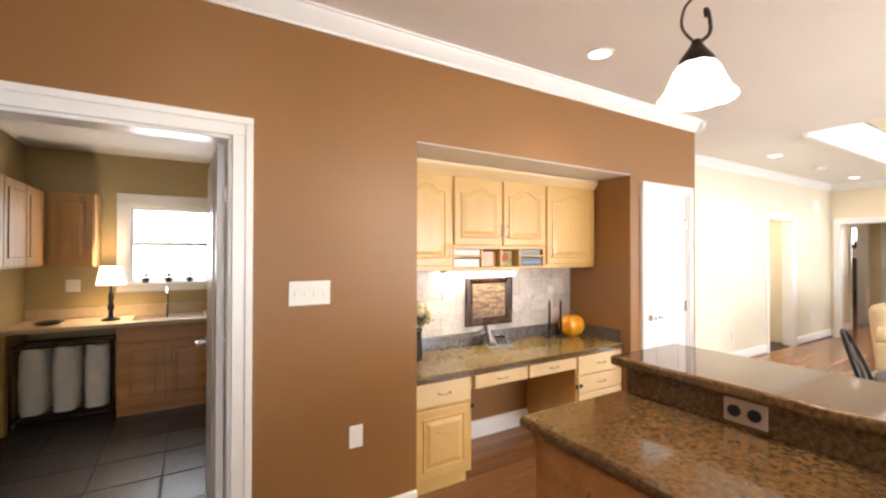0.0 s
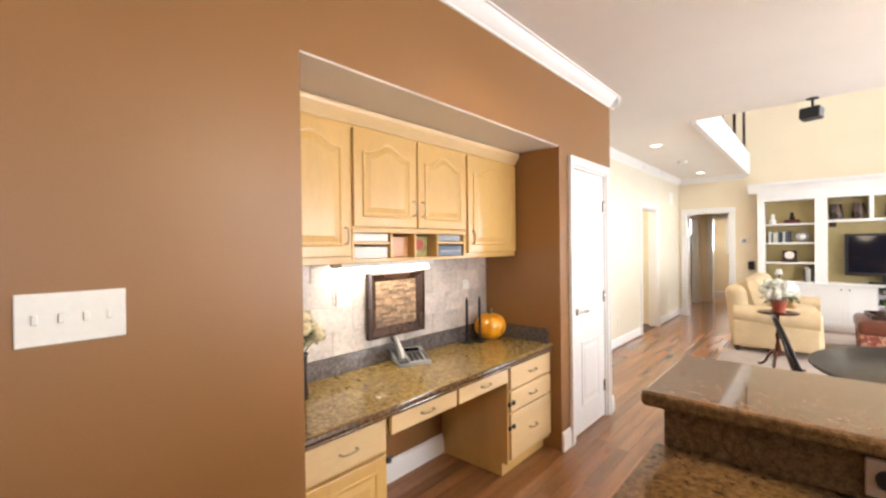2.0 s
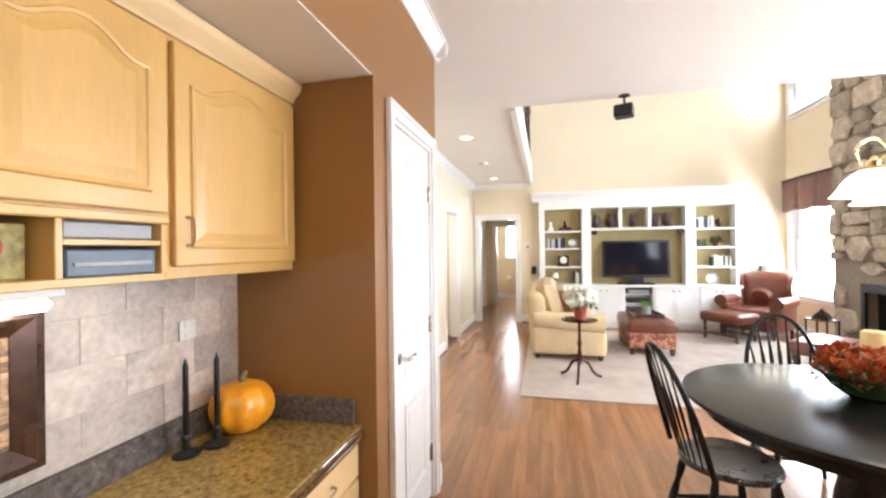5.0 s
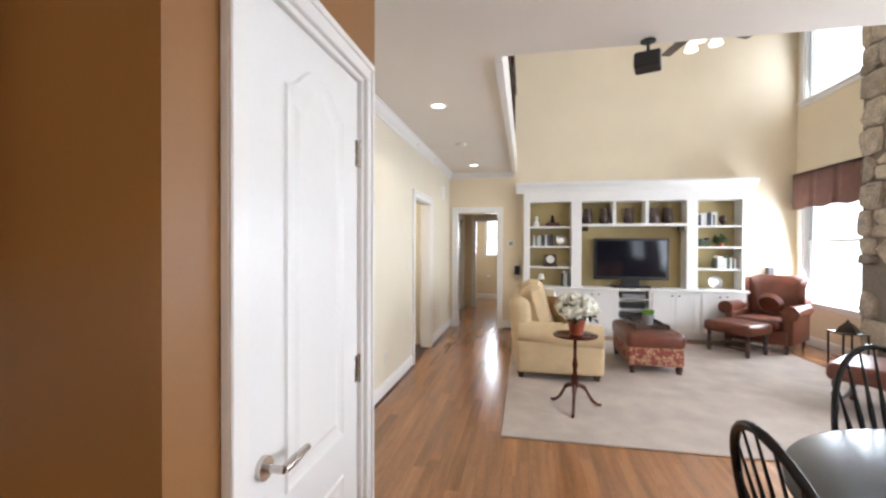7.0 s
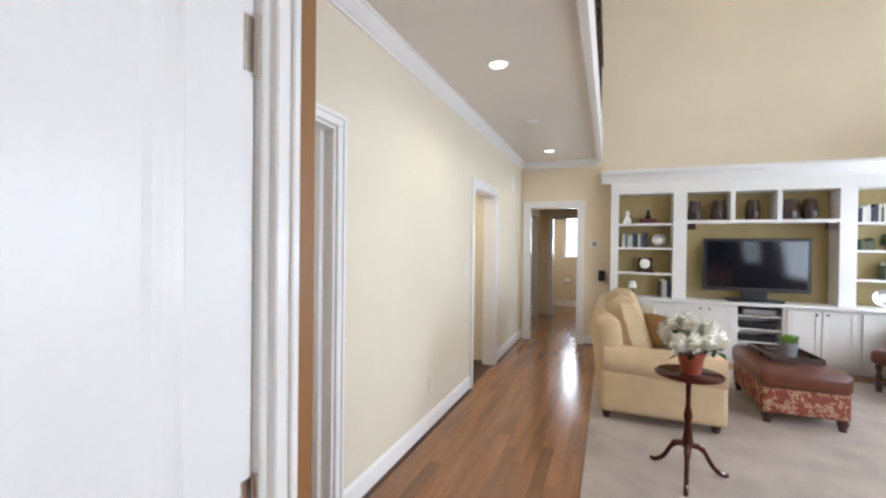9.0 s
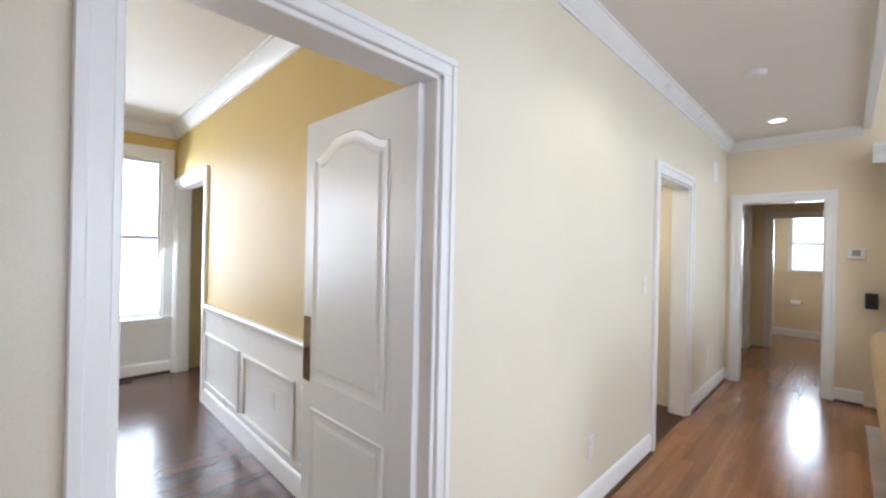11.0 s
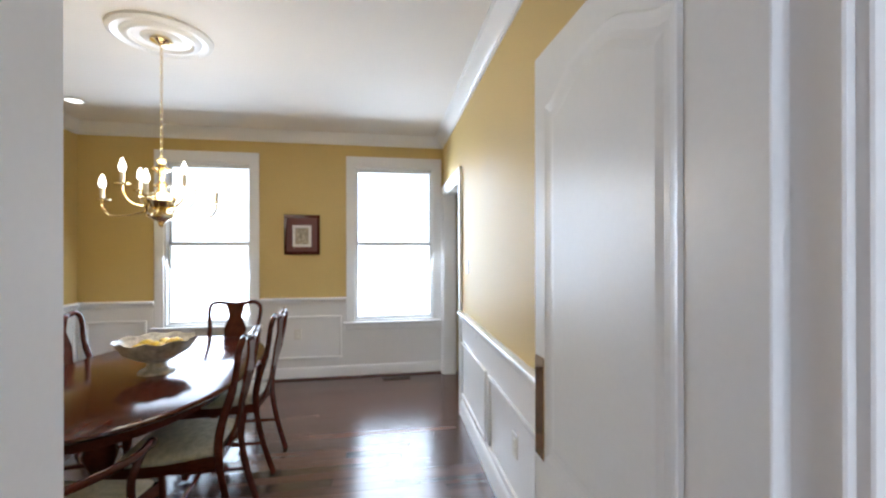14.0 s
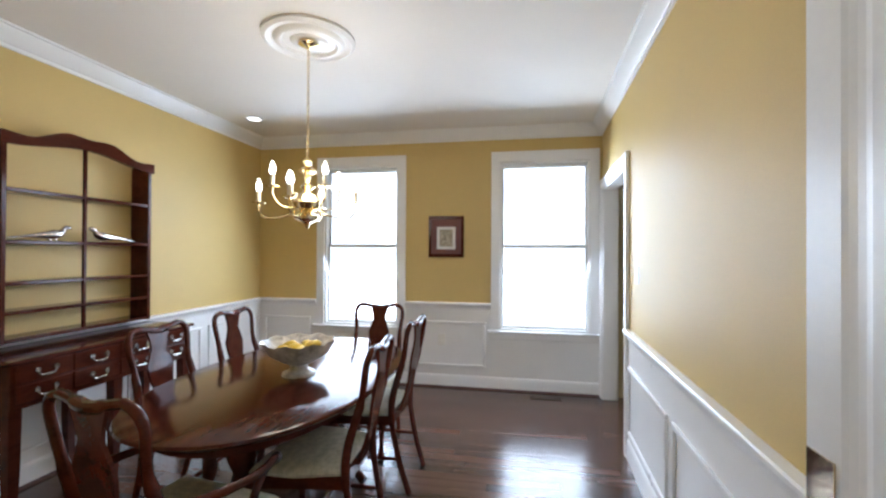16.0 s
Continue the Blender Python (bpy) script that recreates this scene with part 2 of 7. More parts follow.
def spline(pts, n=8):
    """Points along a smooth curve through pts (Catmull-Rom)."""
    P = [Vector(p) for p in pts]
    P = [P[0] * 2 - P[1]] + P + [P[-1] * 2 - P[-2]]
    out = []
    for i in range(1, len(P) - 2):
        a, b, c, d = P[i - 1:i + 3]
        for k in range(n):
            t = k / n
            out.append(0.5 * (2 * b + (c - a) * t + (2 * a - 5 * b + 4 * c - d) * t * t + (3 * b - a - 3 * c + d) * t ** 3))
    out.append(P[-2])
    return out


def ob(name, bm, material, parent=None, smooth=False, m=None):
    me = bpy.data.meshes.new(name)
    bmesh.ops.recalc_face_normals(bm, faces=bm.faces)
    bm.to_mesh(me)
    bm.free()
    me.materials.append(material)
    if smooth:
        me.polygons.foreach_set("use_smooth", [True] * len(me.polygons))
        me.set_sharp_from_angle(angle=radians(38))
    o = new(name, me)
    if parent is not None:
        o.parent = parent
    if m is not None:
        o.matrix_basis = m
    return o


def part(name, material, parent, *boxes, bev=0.004, seg=1, smooth=False):
    bm = bmesh.new()
    for b in boxes:
        box(bm, *b, bev=bev, seg=seg)
    return ob(name, bm, material, parent, smooth)


def thing(name, label, category, m=None, group="", kind=""):
    e = new(name)
    if m is not None:
        e.matrix_basis = m
    return tagged(e, label, category, group, kind)


def structure(name, label, material, *boxes, bev=0.0):
    o = part(name, material, None, *boxes, bev=bev)
    return tagged(o, label, "", "", "structure")


def extrude_profile(bm, prof, a, b, out, up=(0, 0, 1)):
    """Run a moulding's profile (distance out, height) from a to b."""
    a, b, out, up = Vector(a), Vector(b), Vector(out), Vector(up)
    loft(bm, [[p + out * o + up * h for o, h in prof] for p in (a, b)])


# ---------------------------------------------------------------- shell
T = 0.12
YB, YH, XE, XC = 2.812, 3.57, 10.587, 4.705       # brown wall, hall wall, end wall, pantry corner
YS, XW, TOP = -1.855, -2.6, 5.3                   # south wall, west wall, great room ceiling
LX0, LX1 = 0.0, 0.822                             # laundry doorway
NX0, NX1, NYB, NZ = 1.782, 3.744, 3.452, 2.132    # desk nook
PX0, PX1 = 3.935, 4.585                           # pantry door
DX0, DX1 = 4.928, 5.81                           # dining doorway
HX0, HX1 = 8.125, 8.982                           # side opening in the hall
EY0, EY1 = 2.718, 3.437                           # door at the hall's end
DW, DE, DN = 2.36, 6.125, 8.03                    # dining room
SY0, SY1 = 6.83, 7.94                             # side doorway of the dining room
DH = 2.03

structure("wall_kitchen", "brown painted kitchen wall with smooth satin finish", BROWN,
          (XW, LX0, YB, YB + T, 0, CEIL), (LX0, LX1, YB, YB + T, DH, CEIL), (LX1, NX0, YB, YB + T, 0, CEIL),
          (NX0, NX1, YB, YB + T, NZ + 0.006, CEIL), (NX1, PX0, YB, YB + T, 0, CEIL), (PX0, PX1, YB, YB + T, DH, CEIL), (PX1, XC, YB, YB + T, 0, CEIL))
structure("wall_nook", "brown painted walls and soffit of the desk nook", BROWN,
          (NX0 - T, NX0, YB + T, NYB + T, 0, CEIL), (NX1, NX1 + T, YB + T, NYB + T, 0, CEIL), (NX0, NX1, NYB, NYB + T, 0, CEIL), (NX0 - T, NX1 + T, NYB, NYB + T, CEIL - 0.1, CEIL))
structure("ceiling_nook", "pale plaster soffit over the desk nook", CEILING, (NX0 + 0.002, NX1 - 0.002, YB + 0.003, NYB - 0.002, NZ, NZ + 0.1))
structure("wall_pantry_return", "brown painted end wall of the pantry closet", BROWN, (XC - T, XC, YB + T, YH, 0, CEIL))
structure("wall_hall", "cream painted hall wall with two openings", CREAM,
          (XC - T, DX0, YH, YH + T, 0, CEIL), (DX0, DX1, YH, YH + T, DH, CEIL), (DX1, HX0, YH, YH + T, 0, CEIL), (HX0, HX1, YH, YH + T, DH, CEIL), (HX1, XE, YH, YH + T, 0, CEIL))
structure("wall_east", "tall tan painted end wall of the great room", TAN,
          (XE, XE + T, YS - T, EY0, 0, TOP), (XE, XE + T, EY0, EY1, DH, TOP), (XE, XE + T, EY1, YH + T, 0, TOP))
WX0, WX1, WZ0, WZ1 = 9.24, 10.42, 0.64, 2.42
UZ0, UZ1 = 3.62, 5.0
structure("wall_south", "tan painted outer wall with tall windows", TAN,
          (XW, 0.1, YS - T, YS, 0, TOP), (0.1, 1.7, YS - T, YS, 0, 1.0), (0.1, 1.7, YS - T, YS, 2.1, TOP), (1.7, 3.55, YS - T, YS, 0, TOP),
          (3.55, 5.45, YS - T, YS, 0, 0.7), (3.55, 5.45, YS - T, YS, 2.1, TOP), (5.45, 6.2, YS - T, YS, 0, TOP),
          (6.2, 7.05, YS - T, YS, 0, WZ0), (6.2, 7.05, YS - T, YS, WZ1, UZ0), (6.2, 7.05, YS - T, YS, UZ1, TOP), (7.05, WX0, YS - T, YS, 0, TOP),
          (WX0, WX1, YS - T, YS, 0, WZ0), (WX0, WX1, YS - T, YS, WZ1, UZ0), (WX0, WX1, YS - T, YS, UZ1, TOP), (WX1, XE, YS - T, YS, 0, TOP))
structure("wall_west", "brown painted kitchen end wall", BROWN, (XW - T, XW, YS - T, YB + T, 0, CEIL))
structure("ceiling_kitchen", "smooth off-white kitchen ceiling", CEILING, (XW, 6.05, YS, YB, CEIL, CEIL + 0.25), (4.705, 6.05, YB, YH, CEIL, CEIL + 0.25))
structure("ceiling_hall", "smooth off-white low hall ceiling", CEILING, (6.05, XE, 2.42, YH, CEIL, CEIL + 0.25))
structure("ceiling_great_room", "high off-white great room ceiling", CEILING, (6.05 - 0.3, XE, YS, 5.0, TOP, TOP + 0.1))
structure("wall_great_room_upper", "tan painted wall above the kitchen ceiling edge", TAN, (5.9, 6.05, YS, 5.0, CEIL + 0.25, TOP))
structure("wall_loft", "white painted back wall of the upper loft", WHITE, (6.05, XE, 4.9, 5.0, CEIL + 0.25, TOP))
structure("loft_curb", "white trimmed edge of the loft above the hall", WHITE, (6.05, XE, 2.40, 2.46, CEIL - 0.03, 3.09), bev=0.004)
structure("wall_dining_north", "gold painted dining room wall with two windows", GOLD,
          (DW - T, 3.16, DN, DN + T, 0, CEIL), (3.16, 4.01, DN, DN + T, 0, 0.62), (3.16, 4.01, DN, DN + T, 2.37, CEIL), (4.01, 5.11, DN, DN + T, 0, CEIL),
          (5.11, 6.01, DN, DN + T, 0, 0.62), (5.11, 6.01, DN, DN + T, 2.37, CEIL), (6.01, DE + T, DN, DN + T, 0, CEIL))
structure("wall_dining_west", "gold painted dining room side wall", GOLD, (DW - T, DW, YH + T, DN, 0, CEIL))
structure("wall_dining_east", "gold painted dining room wall with a doorway", GOLD,
          (DE, DE + T, YH + T, SY0, 0, CEIL), (DE, DE + T, SY0, SY1, 2.06, CEIL), (DE, DE + T, SY1, DN, 0, CEIL))
structure("wall_dining_south", "gold painted dining room wall behind the doorway", GOLD,
          (DW, DX0, YH + T, YH + T + 0.012, 0, CEIL), (DX0, DX1, YH + T, YH + T + 0.012, DH, CEIL), (DX1, DE, YH + T, YH + T + 0.012, 0, CEIL))
structure("wall_dining_corner", "plain wall closing the dining room", GOLD, (DW - T, XC - T, YH, YH + T, 0, CEIL))
structure("ceiling_dining", "smooth off-white dining room ceiling", CEILING, (DW, DE, YH + T, DN, CEIL, CEIL + 0.1))
# The laundry's olive stands in here for the shade of the next room.
structure("foyer_walls", "walls of the next room, their shade put into an olive colour", OLIVE, (DE + T, 7.9, DN, DN + T, 0, CEIL), (7.9, 8.0, YH + T, DN + T, 0, CEIL), (DE + 0.03, 7.9, 6.4, 6.5, 0, CEIL))
structure("ceiling_foyer", "ceiling of the next room", CEILING, (DE + T, 7.9, 6.5, DN, CEIL, CEIL + 0.1))
# hall closet alcove, back hall and bathroom
structure("wall_alcove", "cream walls of the stair alcove", CREAM, (8.0, 8.06, YH + T, 5.2, 0, CEIL), (9.12, 9.2, YH + T, 5.2, 0, CEIL), (8.0, 9.5, 5.2, 5.3, 0, CEIL))
structure("ceiling_alcove", "ceiling of the stair alcove", CEILING, (8.0, 9.5, YH + T, 5.3, CEIL, CEIL + 0.1))
structure("wall_back_hall", "tan walls of the back hall", TAN, (XE + T, 11.95, 3.66, 3.76, 0, CEIL), (11.95, 12.75, 3.66, 3.76, 2.05, CEIL), (12.75, 14.8, 3.66, 3.76, 0, CEIL), (XE + T, 14.7, 2.3, 2.4, 0, CEIL))
structure("wall_bath_door", "tan wall with the bathroom doorway", TAN, (13.09, 13.2, 2.4, 2.66, 0, CEIL), (13.09, 13.2, 2.66, 3.40, 2.03, CEIL), (13.09, 13.2, 3.40, 3.66, 0, CEIL))
structure("wall_bathroom", "tan bathroom walls with a small window", TAN, (14.6, 14.7, 2.3, 2.85, 0, CEIL), (14.6, 14.7, 2.85, 3.26, 0, 1.2), (14.6, 14.7, 2.85, 3.26, 2.12, CEIL), (14.6, 14.7, 3.26, 3.66, 0, CEIL))
structure("ceiling_back_hall", "ceiling of the back hall and bathroom", CEILING, (XE + T, 17.1, 2.3, 5.5, CEIL, CEIL + 0.1))
structure("wall_bedroom", "pale tan walls of the bedroom beyond the back hall", TAN, (10.9, 17.0, 5.4, 5.5, 0, CEIL), (10.8, 10.9, 3.76, 5.5, 0, CEIL), (14.8, 17.0, 3.66, 3.76, 0, CEIL),
          (17.0, 17.1, 3.66, 4.2, 0, CEIL), (17.0, 17.1, 4.2, 5.2, 0, 0.6), (17.0, 17.1, 4.2, 5.2, 2.3, CEIL), (17.0, 17.1, 5.2, 5.5, 0, CEIL))
# laundry
LN, LW = 5.95, -0.64
structure("wall_laundry_north", "olive tan laundry wall with a window", OLIVE,
          (LW - T, 0.12, LN, LN + T, 0, CEIL), (0.12, 0.98, LN, LN + T, 0, 1.18), (0.12, 0.98, LN, LN + T, 1.98, CEIL), (0.98, 1.7, LN, LN + T, 0, CEIL))
structure("wall_laundry_west", "olive tan laundry side wall", OLIVE, (LW - T, LW, YB + T, LN, 0, CEIL))
structure("wall_laundry_east", "olive tan laundry side wall", OLIVE, (1.6, 1.66, YB + T, LN, 0, CEIL))
structure("ceiling_laundry", "laundry ceiling", CEILING, (LW, 1.6, YB + T, LN, 2.47, 2.57))

# ---------------------------------------------------------------- trim
CROWN_SMALL = [(0, -0.1), (0.01, -0.1), (0.013, -0.085), (0.024, -0.076), (0.04, -0.05), (0.06, -0.028), (0.065, -0.013), (0.076, -0.011), (0.076, 0), (0, 0)]
CROWN = [(0, -0.115), (0.012, -0.115), (0.016, -0.095), (0.03, -0.085), (0.05, -0.055), (0.078, -0.03), (0.084, -0.014), (0.1, -0.012), (0.1, 0), (0, 0)]
BASE = [(0, 0), (0.016, 0), (0.016, 0.105), (0.012, 0.12), (0.006, 0.132), (0, 0.135)]
RAIL = [(0, -0.06), (0.014, -0.06), (0.018, -0.035), (0.034, -0.015), (0.046, -0.006), (0.046, 0.008), (0.04, 0.014), (0, 0.014)]
CHAIR_Z = 0.885


def runs(name, label, prof, material, *segs):
    bm = bmesh.new()
    for a, b, out in segs:
        extrude_profile(bm, prof, a, b, out)
    return tagged(ob(name, bm, material, smooth=True), label, "", "", "structure")


runs("crown_kitchen", "white crown moulding along the kitchen ceiling", CROWN_SMALL, WHITE, ((XW, YB, CEIL), (XC + 0.076, YB, CEIL), (0, -1, 0)), ((XC, YB - 0.076, CEIL), (XC, YH, CEIL), (1, 0, 0)))
runs("crown_hall", "white crown moulding along the hall ceiling", CROWN_SMALL, WHITE, ((XC, YH, CEIL), (XE, YH, CEIL), (0, -1, 0)), ((XE, 2.46, CEIL), (XE, YH, CEIL), (-1, 0, 0)))
runs("crown_dining", "white crown moulding round the dining room", CROWN, WHITE, ((DW, DN, CEIL), (DE, DN, CEIL), (0, -1, 0)), ((DW, YH + T, CEIL), (DW, DN, CEIL), (1, 0, 0)), ((DE, YH + T, CEIL), (DE, DN, CEIL), (-1, 0, 0)),
     ((DW, YH + T + 0.012, CEIL), (DE, YH + T + 0.012, CEIL), (0, 1, 0)))
runs("baseboard_kitchen", "white baseboard below the brown walls", BASE, WHITE, ((LX1 + 0.09, YB, 0), (NX0, YB, 0), (0, -1, 0)), ((NX1 + 0.004, YB, 0), (PX0 - 0.064, YB, 0), (0, -1, 0)), ((PX1 + 0.05, YB, 0), (XC + 0.016, YB, 0), (0, -1, 0)),
     ((XC, YB, 0), (XC, YH, 0), (1, 0, 0)), ((NX0, NYB, 0), (NX1, NYB, 0), (0, -1, 0)))
runs("baseboard_hall", "white baseboard along the hall", BASE, WHITE, ((XC, YH, 0), (DX0 - 0.064, YH, 0), (0, -1, 0)), ((DX1 + 0.064, YH, 0), (HX0 - 0.085, YH, 0), (0, -1, 0)), ((HX1 + 0.085, YH, 0), (XE, YH, 0), (0, -1, 0)),
     ((XE, 2.42, 0), (XE, EY0 - 0.09, 0), (-1, 0, 0)), ((XE, EY1 + 0.09, 0), (XE, YH, 0), (-1, 0, 0)), ((XE, YS, 0), (XE, -1.2, 0), (-1, 0, 0)), ((9.0, YS, 0), (XE, YS, 0), (0, 1, 0)),
     ((XE + T, 3.66, 0), (11.85, 3.66, 0), (0, -1, 0)), ((12.84, 3.66, 0), (13.09, 3.66, 0), (0, -1, 0)), ((14.6, 2.4, 0), (14.6, 3.66, 0), (-1, 0, 0)))
runs("baseboard_dining", "white baseboard below the wainscot", BASE, WHITE, ((DW, DN - 0.004, 0), (DE, DN - 0.004, 0), (0, -1, 0)), ((DW + 0.004, YH + T, 0), (DW + 0.004, DN, 0), (1, 0, 0)), ((DE - 0.004, YH + T, 0), (DE - 0.004, SY0 - 0.088, 0), (-1, 0, 0)))
runs("chair_rail_dining", "white chair rail moulding round the dining room", RAIL, WHITE, ((DW, DN, CHAIR_Z), (3.07, DN, CHAIR_Z), (0, -1, 0)), ((4.1, DN, CHAIR_Z), (5.02, DN, CHAIR_Z), (0, -1, 0)), ((DW, YH + T, CHAIR_Z), (DW, DN, CHAIR_Z), (1, 0, 0)),
     ((DE, YH + T, CHAIR_Z), (DE, SY0 - 0.088, CHAIR_Z), (-1, 0, 0)))

SHOE = [(0.016, 0), (0.034, 0), (0.032, 0.009), (0.026, 0.016), (0.016, 0.019)]
STAIN = mat("dark_stained_shoe", (0.06, 0.022, 0.012), 0.4, vary=0.15, scale=4, grain=30, bump=0.03)
runs("shoe_moulding_hall", "dark stained shoe moulding below the hall baseboard", SHOE, STAIN, ((XC, YH, 0), (DX0 - 0.064, YH, 0), (0, -1, 0)), ((DX1 + 0.064, YH, 0), (HX0 - 0.09, YH, 0), (0, -1, 0)), ((HX1 + 0.09, YH, 0), (XE, YH, 0), (0, -1, 0)),
     ((XE, 2.42, 0), (XE, EY0 - 0.09, 0), (-1, 0, 0)), ((XC, YB, 0), (XC, YH, 0), (1, 0, 0)))
runs("shoe_moulding_dining", "dark stained shoe moulding below the dining room baseboard", SHOE, STAIN, ((DW, DN - 0.004, 0), (DE - 0.01, DN - 0.004, 0), (0, -1, 0)), ((DW + 0.004, YH + T, 0), (DW + 0.004, DN, 0), (1, 0, 0)))


def casing(name, label, side, along0, along1, plane, out, top=DH, width=0.088, depth=T, both=True, width_end=None):
    """A cased opening: jamb lining and mitred face casing. side 'y': the wall runs along x at y=plane; out: -1 or 1, the side that is cased."""
    bm = bmesh.new()
    w, th = width, 0.02
    we = width_end or width

    def b(u0, u1, v0, v1, z0, z1, bev=0.003):
        if side == "y":
            box(bm, u0, u1, min(v0, v1), max(v0, v1), z0, z1, bev)
        else:
            box(bm, min(v0, v1), max(v0, v1), u0, u1, z0, z1, bev)
    faces = [(plane, out)] + ([(plane - out * depth, -out)] if both else [])
    for p, o in faces:
        b(along0 - w, along0, p, p + o * th, 0, top)
        b(along0 - w, along0 - w * 0.62, p + o * th * 0.9, p + o * (th + 0.008), 0, top + w * 0.62)
        b(along1, along1 + we, p, p + o * th, 0, top)
        b(along1 + we * 0.62, along1 + we, p + o * th * 0.9, p + o * (th + 0.008), 0, top + w * 0.62)
        b(along0 - w, along1 + we, p, p + o * th, top, top + w)
        b(along0 - w, along1 + we, p + o * th * 0.9, p + o * (th + 0.008), top + w * 0.62, top + w)
    q0, q1 = plane + out * 0.004, plane - out * (depth + 0.004)
    b(along0 - 0.002, along0 + 0.016, q0, q1, 0, top + 0.002)
    b(along1 - 0.016, along1 + 0.002, q0, q1, 0, top + 0.002)
    b(along0, along1, q0, q1, top - 0.016, top + 0.002)
    return tagged(ob(name, bm, WHITE), label, "", "", "structure")


casing("door_casing_laundry", "white cased laundry doorway", "y", LX0, LX1, YB, -1)
casing("door_casing_pantry", "white casing round the pantry door", "y", PX0, PX1, YB, -1, width=0.062, both=False, width_end=0.048)
casing("door_casing_dining", "white cased dining room doorway", "y", DX0, DX1, YH, -1, depth=T + 0.012, width=0.062)
casing("door_casing_hall_opening", "white cased opening in the hall", "y", HX0, HX1, YH, -1)
casing("door_casing_hall_end", "white cased doorway at the end of the hall", "x", EY0, EY1, XE, -1)
casing("door_casing_dining_side", "white cased doorway beside the dining window", "x", SY0, SY1, DE, -1, top=2.06, width_end=0.075)
casing("door_casing_bathroom", "white cased bathroom doorway", "x", 2.66, 3.40, 13.09, -1)
casing("door_casing_bedroom", "white cased bedroom doorway", "y", 11.95, 12.75, 3.66, -1, depth=0.1)


def panel_door(name, label, w, h, material, arched=True, stiles=(0.115, 0.115), rail=(0.69, 0.815), top=0.095):
    """A moulded two-panel door, hinged at its origin, along +x, its face towards -y."""
    d = thing(name, label, "door")
    th = 0.035
    part("leaf", material, d, (0, w, 0, th, 0, h), bev=0.002)
    a, b = stiles[0], w - stiles[1]
    for face in (-1, 1):
        y = 0 if face < 0 else th
        for z0, z1, arch in ((0.2, rail[0], False), (rail[1], h - top, arched)):
            bm = bmesh.new()
            pts = [(a, z0), (b, z0)]
            if arch:
                rise = 0.075
                n = 20
                pts += [(b + (a - b) * k / n, z1 - rise + rise * (0.5 - 0.5 * math.cos(math.pi * min(1.0, min(k, n - k) / n / 0.42)))) for k in range(n + 1)]
            else:
                pts += [(b, z1), (a, z1)]
            cx, cz = (a + b) / 2, (z0 + z1) / 2

            def inset(k, dy):
                return [(cx + (x - cx) * (1 - k / (b - a) * 2), y + face * dy, cz + (z - cz) * (1 - k / (z1 - z0) * 2)) for x, z in pts]
            rings = [inset(0, 0.001), inset(0.006, 0.007), inset(0.016, 0.004), inset(0.03, 0.0015), inset(0.045, 0.0015), inset(0.062, 0.006)]
            vr = loft(bm, rings, cap=False)
            bm.faces.new(vr[-1])
            ob("panel", bm, material, d)
    return d


def lever(d, x, z, sign, material):
    bm = bmesh.new()
    for y0, s in ((0.0, -1), (0.035, 1)):
        tube(bm, [(x, y0, z), (x, y0 + s * 0.012, z)], 0.027, 16)
        tube(bm, [(x, y0, z), (x, y0 + s * 0.055, z)], 0.009, 10)
        tube(bm, spline([(x, y0 + s * 0.055, z), (x + sign * 0.05, y0 + s * 0.058, z + 0.006), (x + sign * 0.11, y0 + s * 0.05, z)], 5), [0.011] * 6 + [0.009] * 5, 10)
    ob("handle", bm, material, d, smooth=True)


def hinges(d, zs, material, y=-0.006):
    for z in zs:
        bm = bmesh.new()
        tube(bm, [(0.0, y, z - 0.05), (0.0, y, z + 0.05)], 0.007, 10)
        box(bm, 0.0, 0.022, -0.0015, 0.004, z - 0.045, z + 0.045, 0.001)
        box(bm, -0.018, 0.0, -0.004, 0.003, z - 0.045, z + 0.045, 0.001)
        ob("hinge", bm, material, d, smooth=True)


pd = panel_door("pantry_door", "closed white moulded two-panel pantry door", PX1 - PX0 - 0.038, DH - 0.03, SATIN, stiles=(0.12, 0.155))
pd.matrix_basis = pose(PX1 - 0.019, YB + 0.012, 0.012) @ Matrix.Diagonal((-1, 1, 1, 1))
lever(pd, 0.545, 0.93, -1, SILVER)
hinges(pd, (0.25, 1.0, 1.75), SILVER)

dd = panel_door("dining_door", "open white moulded dining room door with a polished push plate", 0.78, 2.0, SATIN, stiles=(0.15, 0.085))
dd.matrix_basis = pose(DX1 - 0.009, YH + 0.058, 0.012, 0, 0, 89.4)
bm = bmesh.new()
box(bm, 0.71, 0.775, -0.003, 0.0, 0.80, 1.10, 0.001)
box(bm, 0.71, 0.775, 0.035, 0.038, 0.80, 1.10, 0.001)
ob("push_plate", bm, mat("polished_bronze_plate", (0.5, 0.4, 0.28), 0.07, 1.0, vary=0.04, bump=0.0), dd)["label"] = "polished bronze push plate"

ld = panel_door("laundry_door", "open white laundry door swung into the laundry", 0.78, 2.0, SATIN)
ld.matrix_basis = pose(LX1 - 0.02, YB + T - 0.01, 0.012, 0, 0, 91)
lever(ld, 0.72, 0.93, -1, SILVER)
hinges(ld, (0.25, 1.75), SILVER)

# ---------------------------------------------------------------- windows


